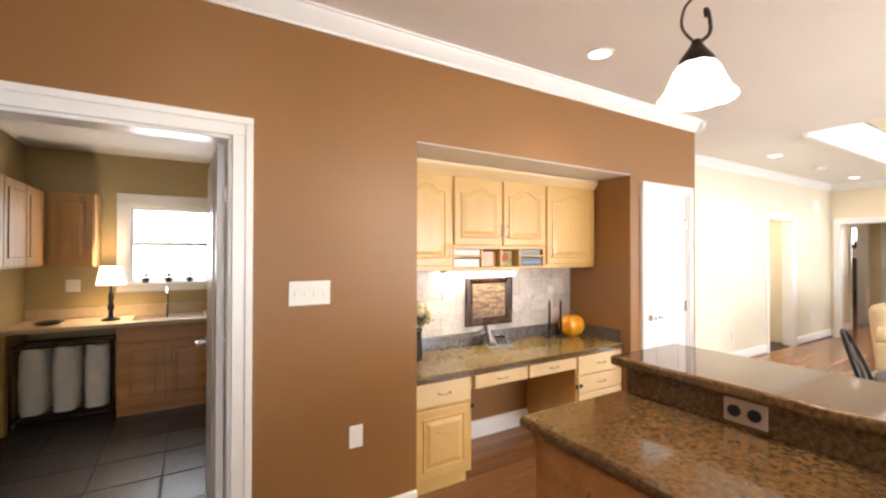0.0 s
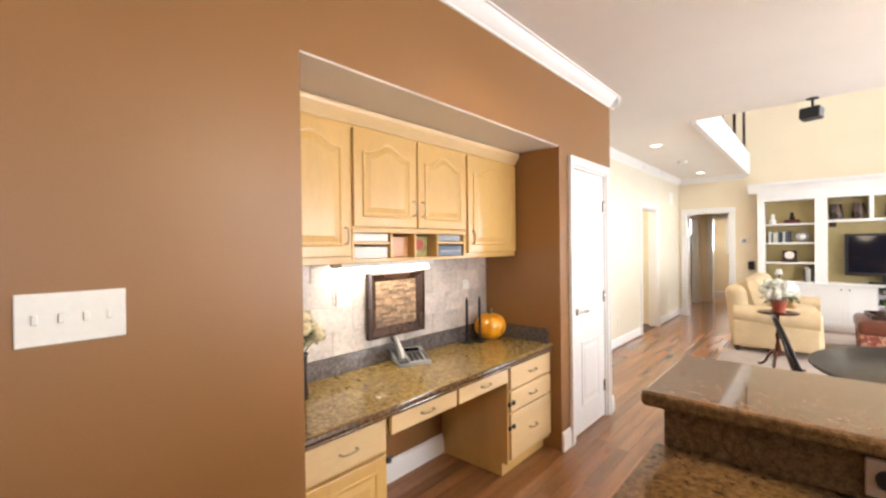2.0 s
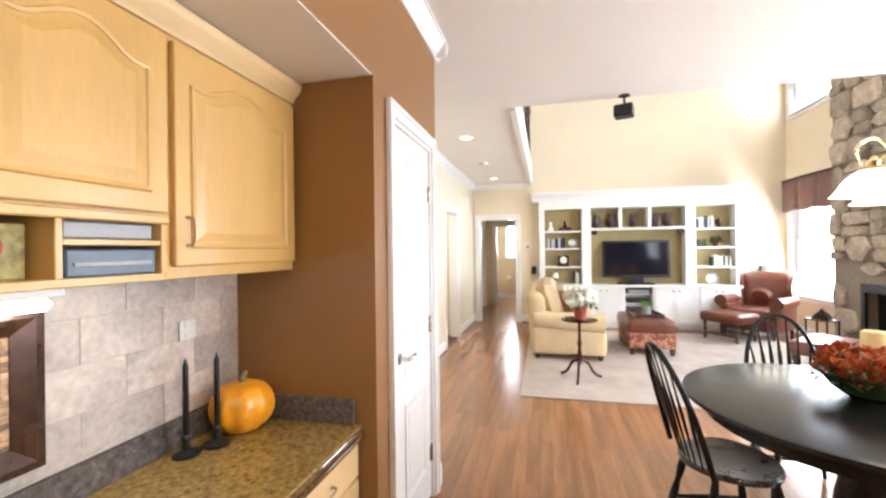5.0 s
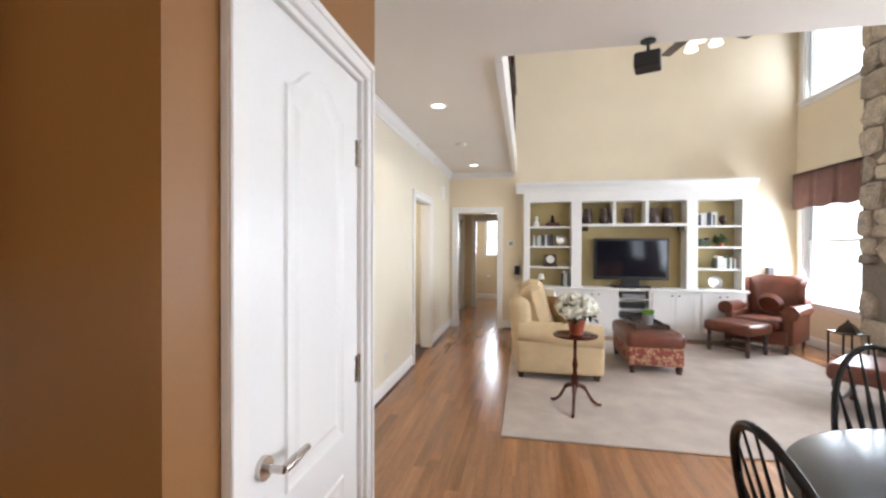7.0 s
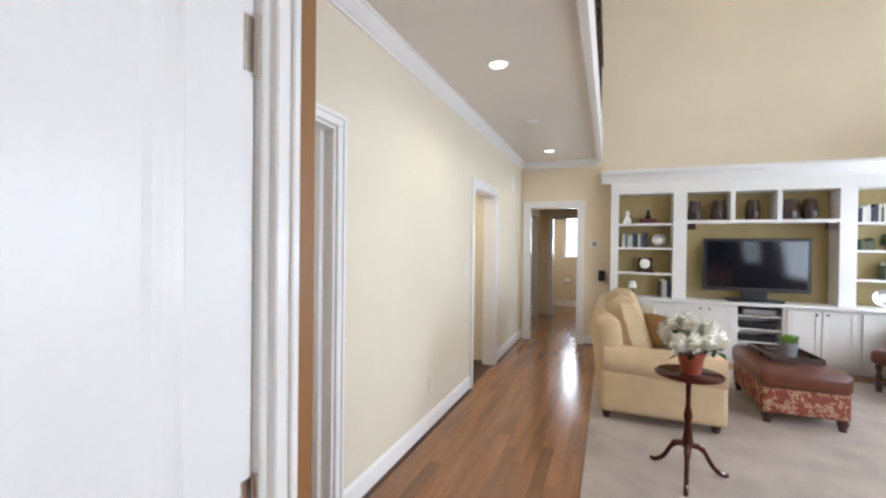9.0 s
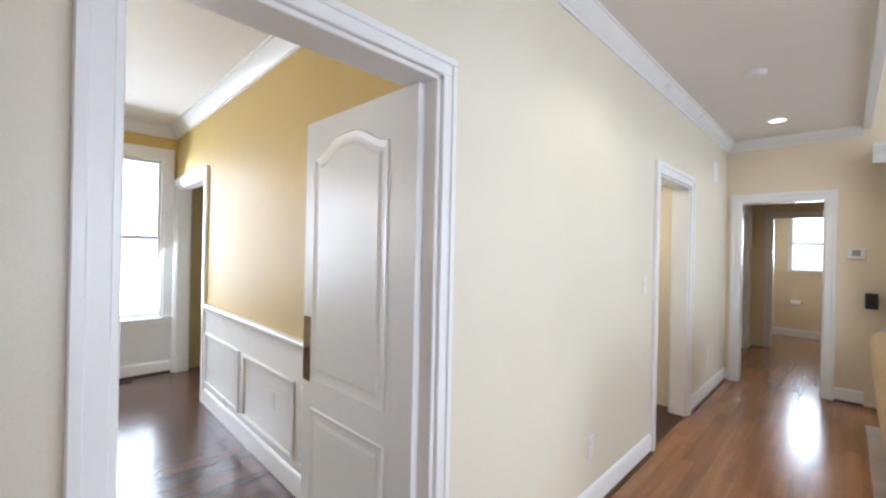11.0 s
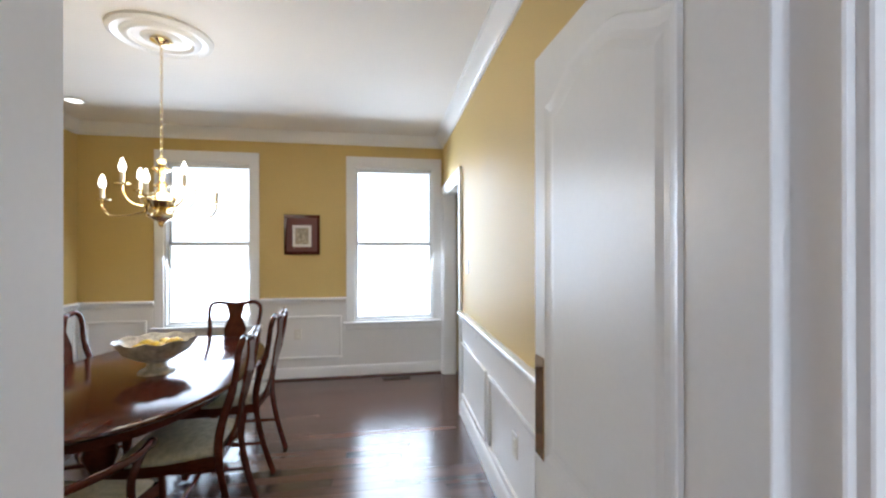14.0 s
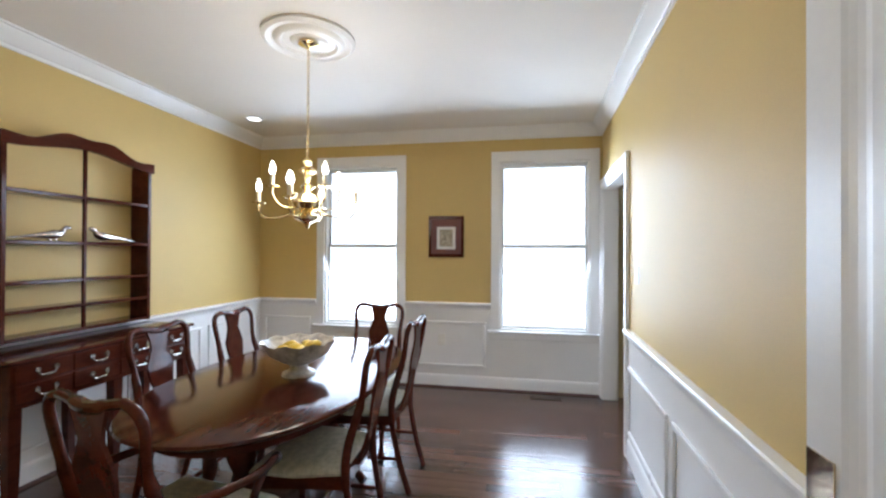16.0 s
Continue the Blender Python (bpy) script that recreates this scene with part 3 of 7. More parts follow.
def sash_window(name, label, x0, x1, z0, z1, plane, out, single=False, sill=True, wallt=T, casew=0.09):
    """A double-hung window in a wall along x; out: +1 or -1, towards the room."""
    wdw = thing(name, label, "window", kind="structure")
    y = plane - out * 0.05

    def span(a, b):
        return (min(a, b), max(a, b))
    lo, hi = span(plane, plane + out * 0.02)
    part("casing", WHITE, wdw, (x0 - casew, x0, lo, hi, z0 - (0.0 if sill else casew), z1), (x1, x1 + casew, lo, hi, z0 - (0.0 if sill else casew), z1), (x0 - casew, x1 + casew, lo, hi, z1, z1 + casew * 1.2),
         *([] if sill else [(x0, x1, lo, hi, z0 - casew, z0)]), bev=0.003)
    if sill:
        lo2, hi2 = span(plane - out * 0.02, plane + out * 0.05)
        part("sill", WHITE, wdw, (x0 - casew - 0.03, x1 + casew + 0.03, lo2, hi2, z0 - 0.028, z0), (x0 - casew, x1 + casew, lo, hi, z0 - 0.09, z0 - 0.028), bev=0.004)
    q0, q1 = span(plane, plane - out * wallt)
    part("frame", WHITE, wdw, (x0, x0 + 0.018, q0, q1, z0, z1), (x1 - 0.018, x1, q0, q1, z0, z1), (x0, x1, q0, q1, z1 - 0.018, z1), (x0, x1, q0, q1, z0, z0 + 0.018), bev=0.0)
    zm = (z0 + z1) / 2
    for k, (a, b) in enumerate(((z0 + 0.018, z1 - 0.018),) if single else ((z0 + 0.018, zm + 0.02), (zm - 0.02, z1 - 0.018))):
        s0, s1 = span(y - out * 0.03 * k, y - out * (0.03 * k + 0.028))
        part("sash", WHITE, wdw, (x0 + 0.018, x0 + 0.038, s0, s1, a, b), (x1 - 0.038, x1 - 0.018, s0, s1, a, b), (x0 + 0.038, x1 - 0.038, s0, s1, a, a + 0.032), (x0 + 0.038, x1 - 0.038, s0, s1, b - 0.032, b), bev=0.003)
        g = part("pane", GLASS, wdw, (x0 + 0.038, x1 - 0.038, (s0 + s1) / 2 - 0.002, (s0 + s1) / 2 + 0.002, a + 0.032, b - 0.032), bev=0)
        g.visible_shadow = False
    return wdw


sash_window("window_dining", "tall white double-hung window with bright daylight", 3.16, 4.01, 0.62, 2.37, DN, -1)
sash_window("window_dining", "tall white double-hung window with bright daylight", 5.11, 6.01, 0.62, 2.37, DN, -1)
sash_window("window_great_room", "bright tall double-hung window beside the fireplace", WX0, WX1, WZ0, WZ1, YS, 1)
sash_window("window_great_room_upper", "bright upper window above the valance", WX0, WX1, UZ0, UZ1, YS, 1, single=True)
# This western pair is unseen, assumed so that more daylight reaches the room.
sash_window("window_great_room", "bright tall double-hung window beside the fireplace", 6.2, 7.05, WZ0, WZ1, YS, 1)
sash_window("window_great_room_upper", "upper window beside the chimney, added out of view for light", 6.2, 7.05, UZ0, UZ1, YS, 1, single=True)
sash_window("window_breakfast", "wide breakfast window", 3.55, 5.45, 0.7, 2.1, YS, 1)
# Assumed window out of view, added as an opening for the kitchen's fill.
sash_window("window_kitchen", "assumed kitchen window out of view, added to let light in", 0.1, 1.7, 1.0, 2.1, YS, 1)
sash_window("window_laundry", "white laundry window above the sink", 0.12, 0.98, 1.18, 1.98, LN, -1)


def backdrop(name, x0, x1, y0, y1, z0, z1):
    o = part(name, SKYBACK, None, (x0, x1, y0, y1, z0, z1), bev=0)
    return tagged(o, "bright overexposed daylight outside the windows", "", "", "structure")


backdrop("backdrop_north", -8, 14, 10.4, 10.45, -0.5, 7.0)
backdrop("backdrop_south", -12, 40, -6.2, -6.15, -0.5, 16.0)
backdrop("backdrop_bath", 19.0, 19.05, -1.0, 7.5, -0.2, 5.0)
for nm, lab, xw, y0, y1, z0, z1 in (("window_bathroom", "small bright bathroom window", 14.6, 2.85, 3.26, 1.2, 2.12), ("window_bedroom", "bright bedroom window", 17.0, 4.2, 5.2, 0.6, 2.3)):
    part("sash", WHITE, thing(nm, lab, "window", kind="structure"), (xw - 0.022, xw, y0 - 0.07, y0, z0, z1 + 0.07), (xw - 0.022, xw, y1, y1 + 0.07, z0, z1 + 0.07), (xw - 0.022, xw, y0, y1, z1, z1 + 0.07),
         (xw - 0.05, xw, y0 - 0.09, y1 + 0.09, z0 - 0.05, z0), (xw + 0.03, xw + 0.06, y0, y1, (z0 + z1) / 2 - 0.02, (z0 + z1) / 2 + 0.02))

# ---------------------------------------------------------------- ground
structure("ground", "plain lawn around the house", mat("lawn", (0.06, 0.09, 0.03), 0.9, vary=0.3, scale=2), (-60, 80, -60, 80, -0.45, -0.3))
structure("subfloor", "dark timber floor base", SUBFLOOR, (XW, 17.1, YS, DN, -0.12, -0.004))

# wainscot: white board below the rail with picture-frame mouldings
structure("wainscot_dining", "white painted wainscot below the chair rail", WHITE,
          (DW, 3.07, DN - 0.005, DN + 0.002, 0, CHAIR_Z), (3.07, 4.1, DN - 0.005, DN + 0.002, 0, 0.53), (4.1, 5.02, DN - 0.005, DN + 0.002, 0, CHAIR_Z), (5.02, DE, DN - 0.005, DN + 0.002, 0, 0.53),
          (DW - 0.002, DW + 0.005, YH + T, DN, 0, CHAIR_Z), (DE - 0.005, DE + 0.002, YH + T, SY0 - 0.09, 0, CHAIR_Z))


def picture_mould(axis, plane, out, u0, u1, z0, z1):
    bm = bmesh.new()
    w = 0.028
    for a0, a1, b0, b1 in ((u0, u1, z0, z0 + w), (u0, u1, z1 - w, z1), (u0, u0 + w, z0 + w, z1 - w), (u1 - w, u1, z0 + w, z1 - w)):
        p0, p1 = sorted((plane, plane + out * 0.016))
        if axis == "x":
            box(bm, p0, p1, a0, a1, b0, b1, 0.005, 2)
        else:
            box(bm, a0, a1, p0, p1, b0, b1, 0.005, 2)
    return tagged(ob("trim_wainscot_panel", bm, WHITE, smooth=True), "white picture-frame wainscot moulding", "", "wainscot panels", "structure")


for u0, u1 in ((5.82, 6.71), (4.87, 5.73), (3.92, 4.78)):
    picture_mould("x", DE - 0.005, -1, u0, u1, 0.18, 0.645)
for k in range(5):
    picture_mould("x", DW + 0.005, 1, 3.8 + k * 0.85, 4.56 + k * 0.85, 0.2, 0.72)
for u0, u1 in ((2.43, 3.0), (4.2, 4.97)):
    picture_mould("y", DN - 0.005, -1, u0, u1, 0.22, 0.70)

# the dining room's east wall is a little out of square
for o in bpy.data.objects:
    if o.type == "MESH" and o.name.split(".")[0] in ("wall_dining_east", "crown_dining", "baseboard_dining", "chair_rail_dining", "wainscot_dining", "trim_wainscot_panel", "door_casing_dining_side"):
        for v in o.data.vertices:
            if v.co.x > 5.9 and v.co.y > YH + 0.1:
                v.co.x += 0.045 * (v.co.y - DN)

# ================================================================ things: desk nook
CT = 0.752


def arch_door(parent, x0, x1, y, z0, z1, arch=True, frame_w=0.055, handle=None, material=None, name="door", lift=0.0):
    """A raised-panel cabinet door facing -y, with a cathedral arch."""
    material = material or MAPLE
    d = new(name)
    d.parent = parent
    part("slab", material, d, (x0, x1, y - 0.02, y, z0, z1), bev=0.005, seg=2)
    a, b, c, e = x0 + frame_w, x1 - frame_w, z0 + frame_w, z1 - frame_w
    pts = [(a, c), (b, c)]
    if arch:
        rise, n = 0.055, 18
        for k in range(n + 1):
            f = k / n
            g = min(max((f - 0.12) / 0.76, 0), 1)
            pts.append((b + (a - b) * f, e - rise + rise * math.sin(math.pi * g) ** 1.4))
    else:
        pts += [(b, e), (a, e)]
    cx, cz = (a + b) / 2, (c + e) / 2
    bm = bmesh.new()

    def inset(k, dy):
        return [(cx + (px - cx) * (1 - 2 * k / (b - a)), y - 0.02 - dy, cz + (pz - cz) * (1 - 2 * k / (e - c))) for px, pz in pts]
    vr = loft(bm, [inset(-0.004, 0.0005), inset(0.0, 0.006), inset(0.008, 0.0045), inset(0.012, 0.0008), inset(0.018, 0.0008), inset(0.045, 0.007), inset(0.05, 0.007)], cap=False)
    bm.faces.new(vr[-1])
    ob("panel", bm, material, d)
    if handle:
        hx, hz, upright = handle
        bow_handle(d, hx, y - 0.02, hz, upright)
    return d


def bow_handle(parent, x, y, z, upright=True, size=0.04):
    bm = bmesh.new()
    v = Vector((0, 0, 1)) if upright else Vector((1, 0, 0))
    c = Vector((x, y, z))
    o = Vector((0, -1, 0))
    tube(bm, spline([c - v * size, c - v * size * 0.9 + o * 0.02, c + o * 0.027, c + v * size * 0.9 + o * 0.02, c + v * size], 4), 0.0035, 8)
    for s in (-1, 1):
        tube(bm, [c + v * size * s, c + v * size * s + o * 0.006], 0.006, 8)
    return ob("handle", bm, PULL, parent, smooth=True)


# upper cabinets
UC_Y, UC_B, UC_T = 3.175, 1.368, 2.055
cab = thing("wall_cabinet", "honey maple wall cabinets with arched raised-panel doors and cubbies", "cabinet")
part("body", MAPLE, cab, (NX0 + 0.004, NX1 - 0.004, UC_Y, NYB - 0.003, UC_B + 0.17, UC_T), (NX0 + 0.004, 2.255, UC_Y, NYB - 0.003, UC_B, UC_B + 0.17), (3.14, NX1 - 0.004, UC_Y, NYB - 0.003, UC_B, UC_B + 0.17),
     (2.255, 3.14, UC_Y, NYB - 0.003, UC_B, UC_B + 0.02), (2.255, 3.14, NYB - 0.02, NYB - 0.003, UC_B + 0.02, UC_B + 0.17), bev=0.002)
bm = bmesh.new()
for cx in (2.255, 2.505, 2.685, 2.87, 3.126):
    box(bm, cx, cx + 0.016, UC_Y - 0.002, NYB - 0.02, UC_B + 0.02, UC_B + 0.17, 0.002)
for a, b in ((2.271, 2.505), (2.886, 3.126)):
    box(bm, a, b, UC_Y, NYB - 0.02, UC_B + 0.094, UC_B + 0.108, 0.002)
box(bm, 2.25, 3.145, UC_Y - 0.012, UC_Y, UC_B + 0.152, UC_B + 0.176, 0.004)
ob("divider", bm, MAPLE, cab)
bm = bmesh.new()
extrude_profile(bm, [(0, 0), (0.012, 0), (0.018, 0.015), (0.045, 0.045), (0.05, 0.06), (0.05, 0.074), (0, 0.074)], (NX0 + 0.004, UC_Y, UC_T - 0.005), (NX1 - 0.004, UC_Y, UC_T - 0.005), (0, -1, 0))
box(bm, NX0 + 0.004, NX1 - 0.004, UC_Y, NYB - 0.003, UC_T, UC_T + 0.07)
ob("cornice", bm, MAPLE_SHEEN, cab, smooth=True)
DZ0, DZ1 = UC_B + 0.035, UC_T - 0.02
arch_door(cab, 1.80, 2.24, UC_Y, DZ0, DZ1, handle=(2.205, DZ0 + 0.1, True))
arch_door(cab, 2.258, 2.69, UC_Y, UC_B + 0.182, DZ1, handle=(2.66, UC_B + 0.29, True))
arch_door(cab, 2.70, 3.135, UC_Y, UC_B + 0.182, DZ1, handle=(2.73, UC_B + 0.29, True))
arch_door(cab, 3.155, 3.728, UC_Y, DZ0, DZ1, handle=(3.195, DZ0 + 0.1, True))

# desk
CY = 2.872
desk = thing("built_in_desk", "maple built-in desk with granite top, knee space and drawers paled by sheen", "desk")
bm = bmesh.new()
pf = [(0, 0), (0.0, 0.012), (0.004, 0.018), (0.004, 0.024), (0.0, 0.036), (-0.006, 0.04), (-0.6, 0.04), (-0.6, 0)]
extrude_profile(bm, pf, (NX0 + 0.003, CY, CT - 0.04), (NX1 - 0.003, CY, CT - 0.04), (0, -1, 0))
ob("countertop", bm, GRANITE, desk)
bm = bmesh.new()
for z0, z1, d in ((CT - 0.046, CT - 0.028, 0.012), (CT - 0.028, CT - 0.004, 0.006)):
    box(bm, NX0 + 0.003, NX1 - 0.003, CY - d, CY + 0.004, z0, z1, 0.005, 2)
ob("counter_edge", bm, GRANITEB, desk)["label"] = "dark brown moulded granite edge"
part("backsplash_curb", GRANITEG, desk, (NX0 + 0.003, NX1 - 0.003, NYB - 0.022, NYB - 0.002, CT, CT + 0.1), (NX1 - 0.024, NX1 - 0.003, CY + 0.03, NYB - 0.022, CT, CT + 0.1), bev=0.003)
FY = 2.905
part("body", MAPLE, desk, (NX0 + 0.003, 2.23, FY, NYB - 0.003, 0.09, CT - 0.04), (3.20, NX1 - 0.003, FY, NYB - 0.003, 0.09, CT - 0.04), (NX0 + 0.01, 2.22, FY + 0.05, NYB - 0.003, 0, 0.09), (3.21, NX1 - 0.003, FY + 0.05, NYB - 0.003, 0, 0.09),
     (2.23, 3.20, FY + 0.02, FY + 0.45, CT - 0.15, CT - 0.04), bev=0.002)


def drawer(parent, x0, x1, z0, z1, y=FY, hand=True):
    d = new("drawer")
    d.parent = parent
    part("front", MAPLE_SHEEN, d, (x0, x1, y - 0.02, y, z0, z1), bev=0.006, seg=2)
    if hand:
        bow_handle(d, (x0 + x1) / 2, y - 0.02, (z0 + z1) / 2, False)


drawer(desk, NX0 + 0.03, 2.215, 0.555, 0.70)
arch_door(desk, NX0 + 0.03, 2.215, FY, 0.12, 0.54, arch=False, handle=(2.0, 0.4, False))
drawer(desk, 2.245, 2.70, 0.61, 0.70)
drawer(desk, 2.715, 3.19, 0.61, 0.70)
for z0, z1 in ((0.555, 0.70), (0.415, 0.545), (0.12, 0.405)):
    drawer(desk, 3.215, 3.73, z0, z1)
for x, z in ((3.19, 0.475), (3.235, 0.475), (3.19, 0.33), (3.235, 0.33), (2.22, 0.515)):
    part("child_latch", BLACK, desk, (x - 0.012, x + 0.012, FY - 0.035, FY - 0.02, z - 0.014, z + 0.014), bev=0.005, seg=2)["label"] = "black plastic child safety latch"

# ================================================================ island
isl = thing("kitchen_island", "orange oak island with polished granite counter and raised bar", "kitchen island")
IX0, IX1, IY0, IY1 = 1.68, 2.26, -1.0, 1.80
bm = bmesh.new()
pf = [(0, 0), (0.01, 0.008), (0.012, 0.018), (0.01, 0.03), (0.0, 0.04), (-0.56, 0.04), (-0.56, 0)]
extrude_profile(bm, pf, (IX0, IY0, 0.87), (IX0, IY1, 0.87), (-1, 0, 0))
ob("countertop", bm, GRANITEB, isl)
part("body", OAKCAB, isl, (IX0 + 0.035, 2.45, IY0 + 0.03, IY1 - 0.03, 0.1, 0.868), (IX0 + 0.1, 2.44, IY0 + 0.05, IY1 - 0.05, 0, 0.1), bev=0.003)
part("bar_riser", GRANITEB, isl, (2.24, 2.262, IY0 + 0.03, IY1 - 0.02, 0.91, 1.02), (2.262, 2.43, IY0 + 0.03, IY1 - 0.02, 0.868, 1.02), bev=0.002)
bm = bmesh.new()
box(bm, 2.19, 2.67, IY0, IY1 + 0.025, 1.02, 1.06, 0.012, 3)
ob("bar_top", bm, GRANITEB, isl)
for k in range(5):
    y0 = IY1 - 0.06 - 0.52 * (k + 1)
    part("drawer_front", OAKCAB, isl, (IX0 + 0.015, IX0 + 0.036, y0, y0 + 0.5, 0.68, 0.85), bev=0.005)
    part("door_front", OAKCAB, isl, (IX0 + 0.015, IX0 + 0.036, y0, y0 + 0.5, 0.12, 0.66), (IX0 + 0.008, IX0 + 0.016, y0 + 0.07, y0 + 0.43, 0.19, 0.59), bev=0.005)
    bm = bmesh.new()
    c = Vector((IX0 + 0.014, y0 + 0.25, 0.77))
    tube(bm, spline([c + Vector((0, -0.045, 0)), c + Vector((-0.024, -0.03, 0)), c + Vector((-0.028, 0, 0)), c + Vector((-0.024, 0.03, 0)), c + Vector((0, 0.045, 0))], 4), 0.0045, 8)
    ob("handle", bm, SILVER, isl, smooth=True)
plate = thing("double_outlet", "tan wall plate with two dark round outlets on the bar", "outlet")
part("plate", mat("tan_plate", (0.45, 0.33, 0.24), 0.4, vary=0.05), plate, (2.232, 2.2395, 1.27, 1.40, 0.925, 1.005), bev=0.003)
for y in (1.305, 1.365):
    bm = bmesh.new()
    tube(bm, [(2.226, y, 0.965), (2.233, y, 0.965)], 0.02, 16)
    ob("socket", bm, BLACK, plate)

# ================================================================ built-in wall unit
BU = thing("built_in_shelves", "white built-in entertainment wall unit with open shelves and cupboards", "wall unit")
BX, BXB = 10.30, XE - 0.004
BY0, BY1 = -1.02, 2.27
BACK = mat("olive_shelf_back", (0.43, 0.34, 0.15), 0.6, vary=0.04)
part("back", BACK, BU, (BXB - 0.012, BXB, BY0 + 0.02, BY1 - 0.02, 0.1, 2.3), bev=0)
SB = 0.775
part("carcass", WHITE, BU, (BX, BXB - 0.013, BY1 - 0.1, BY1, SB, 2.16), (BX, BXB - 0.013, 1.35, 1.51, SB, 2.16), (BX, BXB - 0.013, -0.37, -0.21, SB, 2.16), (BX, BXB - 0.013, BY0, BY0 + 0.04, SB, 2.16),
     (BX, BXB - 0.013, BY0, BY1, 2.16, 2.34), (BX - 0.12, BXB - 0.013, BY0 - 0.02, BY1 + 0.02, SB - 0.035, SB), (BX - 0.06, BXB - 0.013, BY0, 0.34, 0.06, SB - 0.035), (BX - 0.06, BXB - 0.013, 0.79, BY1, 0.06, SB - 0.035), (BX - 0.02, BXB - 0.013, BY0, BY1, 0, 0.06),
     (BXB - 0.1, BXB - 0.013, 0.34, 0.79, 0.06, SB - 0.035), bev=0.003)
for y0, y1 in ((1.51, BY1 - 0.1), (BY0 + 0.04, -0.37)):
    for z in (1.085, 1.425, 1.75):
        part("shelf", WHITE, BU, (BX + 0.02, BXB - 0.013, y0, y1, z - 0.014, z + 0.014), bev=0.002)
part("shelf", WHITE, BU, (BX, BXB - 0.013, -0.21, 1.35, 1.76, 1.80), bev=0.002)
for y in (0.36, 0.845):
    part("divider", WHITE, BU, (BX + 0.01, BXB - 0.013, y - 0.025, y + 0.025, 1.80, 2.16), bev=0.002)
for z in (0.28, 0.44, 0.6):
    part("shelf", WHITE, BU, (BX - 0.05, BXB - 0.1, 0.34, 0.79, z, z + 0.015), bev=0.002)
bm = bmesh.new()
cp = [(0, 0), (0.02, 0), (0.03, 0.03), (0.06, 0.08), (0.12, 0.12), (0.13, 0.13), (0.13, 0.16), (0, 0.16)]
extrude_profile(bm, cp, (BX, BY0 - 0.13, 2.31), (BX, BY1 + 0.13, 2.31), (-1, 0, 0))
box(bm, BX, BXB, BY0 - 0.1, BY1 + 0.1, 2.36, 2.47)
ob("cornice", bm, WHITE, BU)
for a, b in ((1.53, 2.2), (0.82, 1.48), (-0.36, 0.3), (-0.98, -0.4)):
    mid = (a + b) / 2
    for y0, y1, hy in ((a, mid - 0.004, mid - 0.05), (mid + 0.004, b, mid + 0.05)):
        dr = new("cupboard_door")
        dr.parent = BU
        xf = BX - 0.06
        part("slab", WHITE, dr, (xf - 0.018, xf, y0, y1, 0.1, SB - 0.06), bev=0.003)
        part("stile", WHITE, dr, (xf - 0.026, xf - 0.018, y0, y0 + 0.055, 0.1, SB - 0.06), (xf - 0.026, xf - 0.018, y1 - 0.055, y1, 0.1, SB - 0.06), (xf - 0.026, xf - 0.018, y0 + 0.055, y1 - 0.055, 0.1, 0.155), (xf - 0.026, xf - 0.018, y0 + 0.055, y1 - 0.055, SB - 0.115, SB - 0.06), bev=0.002)
        bm = bmesh.new()
        tube(bm, [(xf - 0.026, hy, SB - 0.1), (xf - 0.05, hy, SB - 0.1)], 0.011, 10)
        ob("knob", bm, BRONZE, dr)
tv = thing("television", "black flat-screen television on a pedestal stand", "television")
part("bezel", BLACK, tv, (10.36, 10.42, 0.02, 1.15, 0.9, 1.565), bev=0.008)
part("screen", SCREEN, tv, (10.354, 10.361, 0.06, 1.11, 0.95, 1.53), bev=0.001)
part("stand", BLACK, tv, (10.28, 10.50, 0.3, 0.88, SB, SB + 0.03), (10.38, 10.42, 0.45, 0.72, SB + 0.03, 0.92), bev=0.006)

for y in (1.29, -0.15):
    br = thing("shelf_speaker", "small dark corner speaker under the shelf", "speaker", group="shelf speakers")
    part("body", BRONZE, br, (10.32, 10.4, y - 0.045, y + 0.045, 1.68, 1.758), bev=0.01, seg=2)

# ================================================================ great room floor things
part_rug = thing("area_rug", "large plain beige rug on the wood floor", "rug")
part("pile", RUG, part_rug, (6.36, 9.9, -1.24, 2.42, 0.0, 0.014), bev=0.006)


def cushion(bm, x0, x1, y0, y1, z0, z1, r=0.06):
    box(bm, x0, x1, y0, y1, z0, z1, r, 4)


def pillow(bm, w, h, t, m, power=0.42):
    """A stuffed cushion, w wide, h high, bulging t to each side, corners rounded."""
    N = 14
    for sgn in (-1, 1):
        g = []
        for j in range(N + 1):
            row = []
            for i in range(N + 1):
                u, v = 2 * i / N - 1, 2 * j / N - 1
                pinch = 1 - 0.07 * (u * u * v * v)
                sag = 0.012 * math.sin(5 * u + 3 * v) * (1 - u * u) * (1 - v * v)
                row.append(bm.verts.new(m @ Vector((u * pinch * w / 2, sgn * (t * ((1 - u ** 4) * (1 - v ** 4)) ** power + 0.004) + sag, v * pinch * h / 2))))
            g.append(row)
        for j in range(N):
            for i in range(N):
                bm.faces.new((g[j][i], g[j][i + 1], g[j + 1][i + 1], g[j + 1][i])[::sgn])
    bmesh.ops.remove_doubles(bm, verts=bm.verts, dist=0.009)


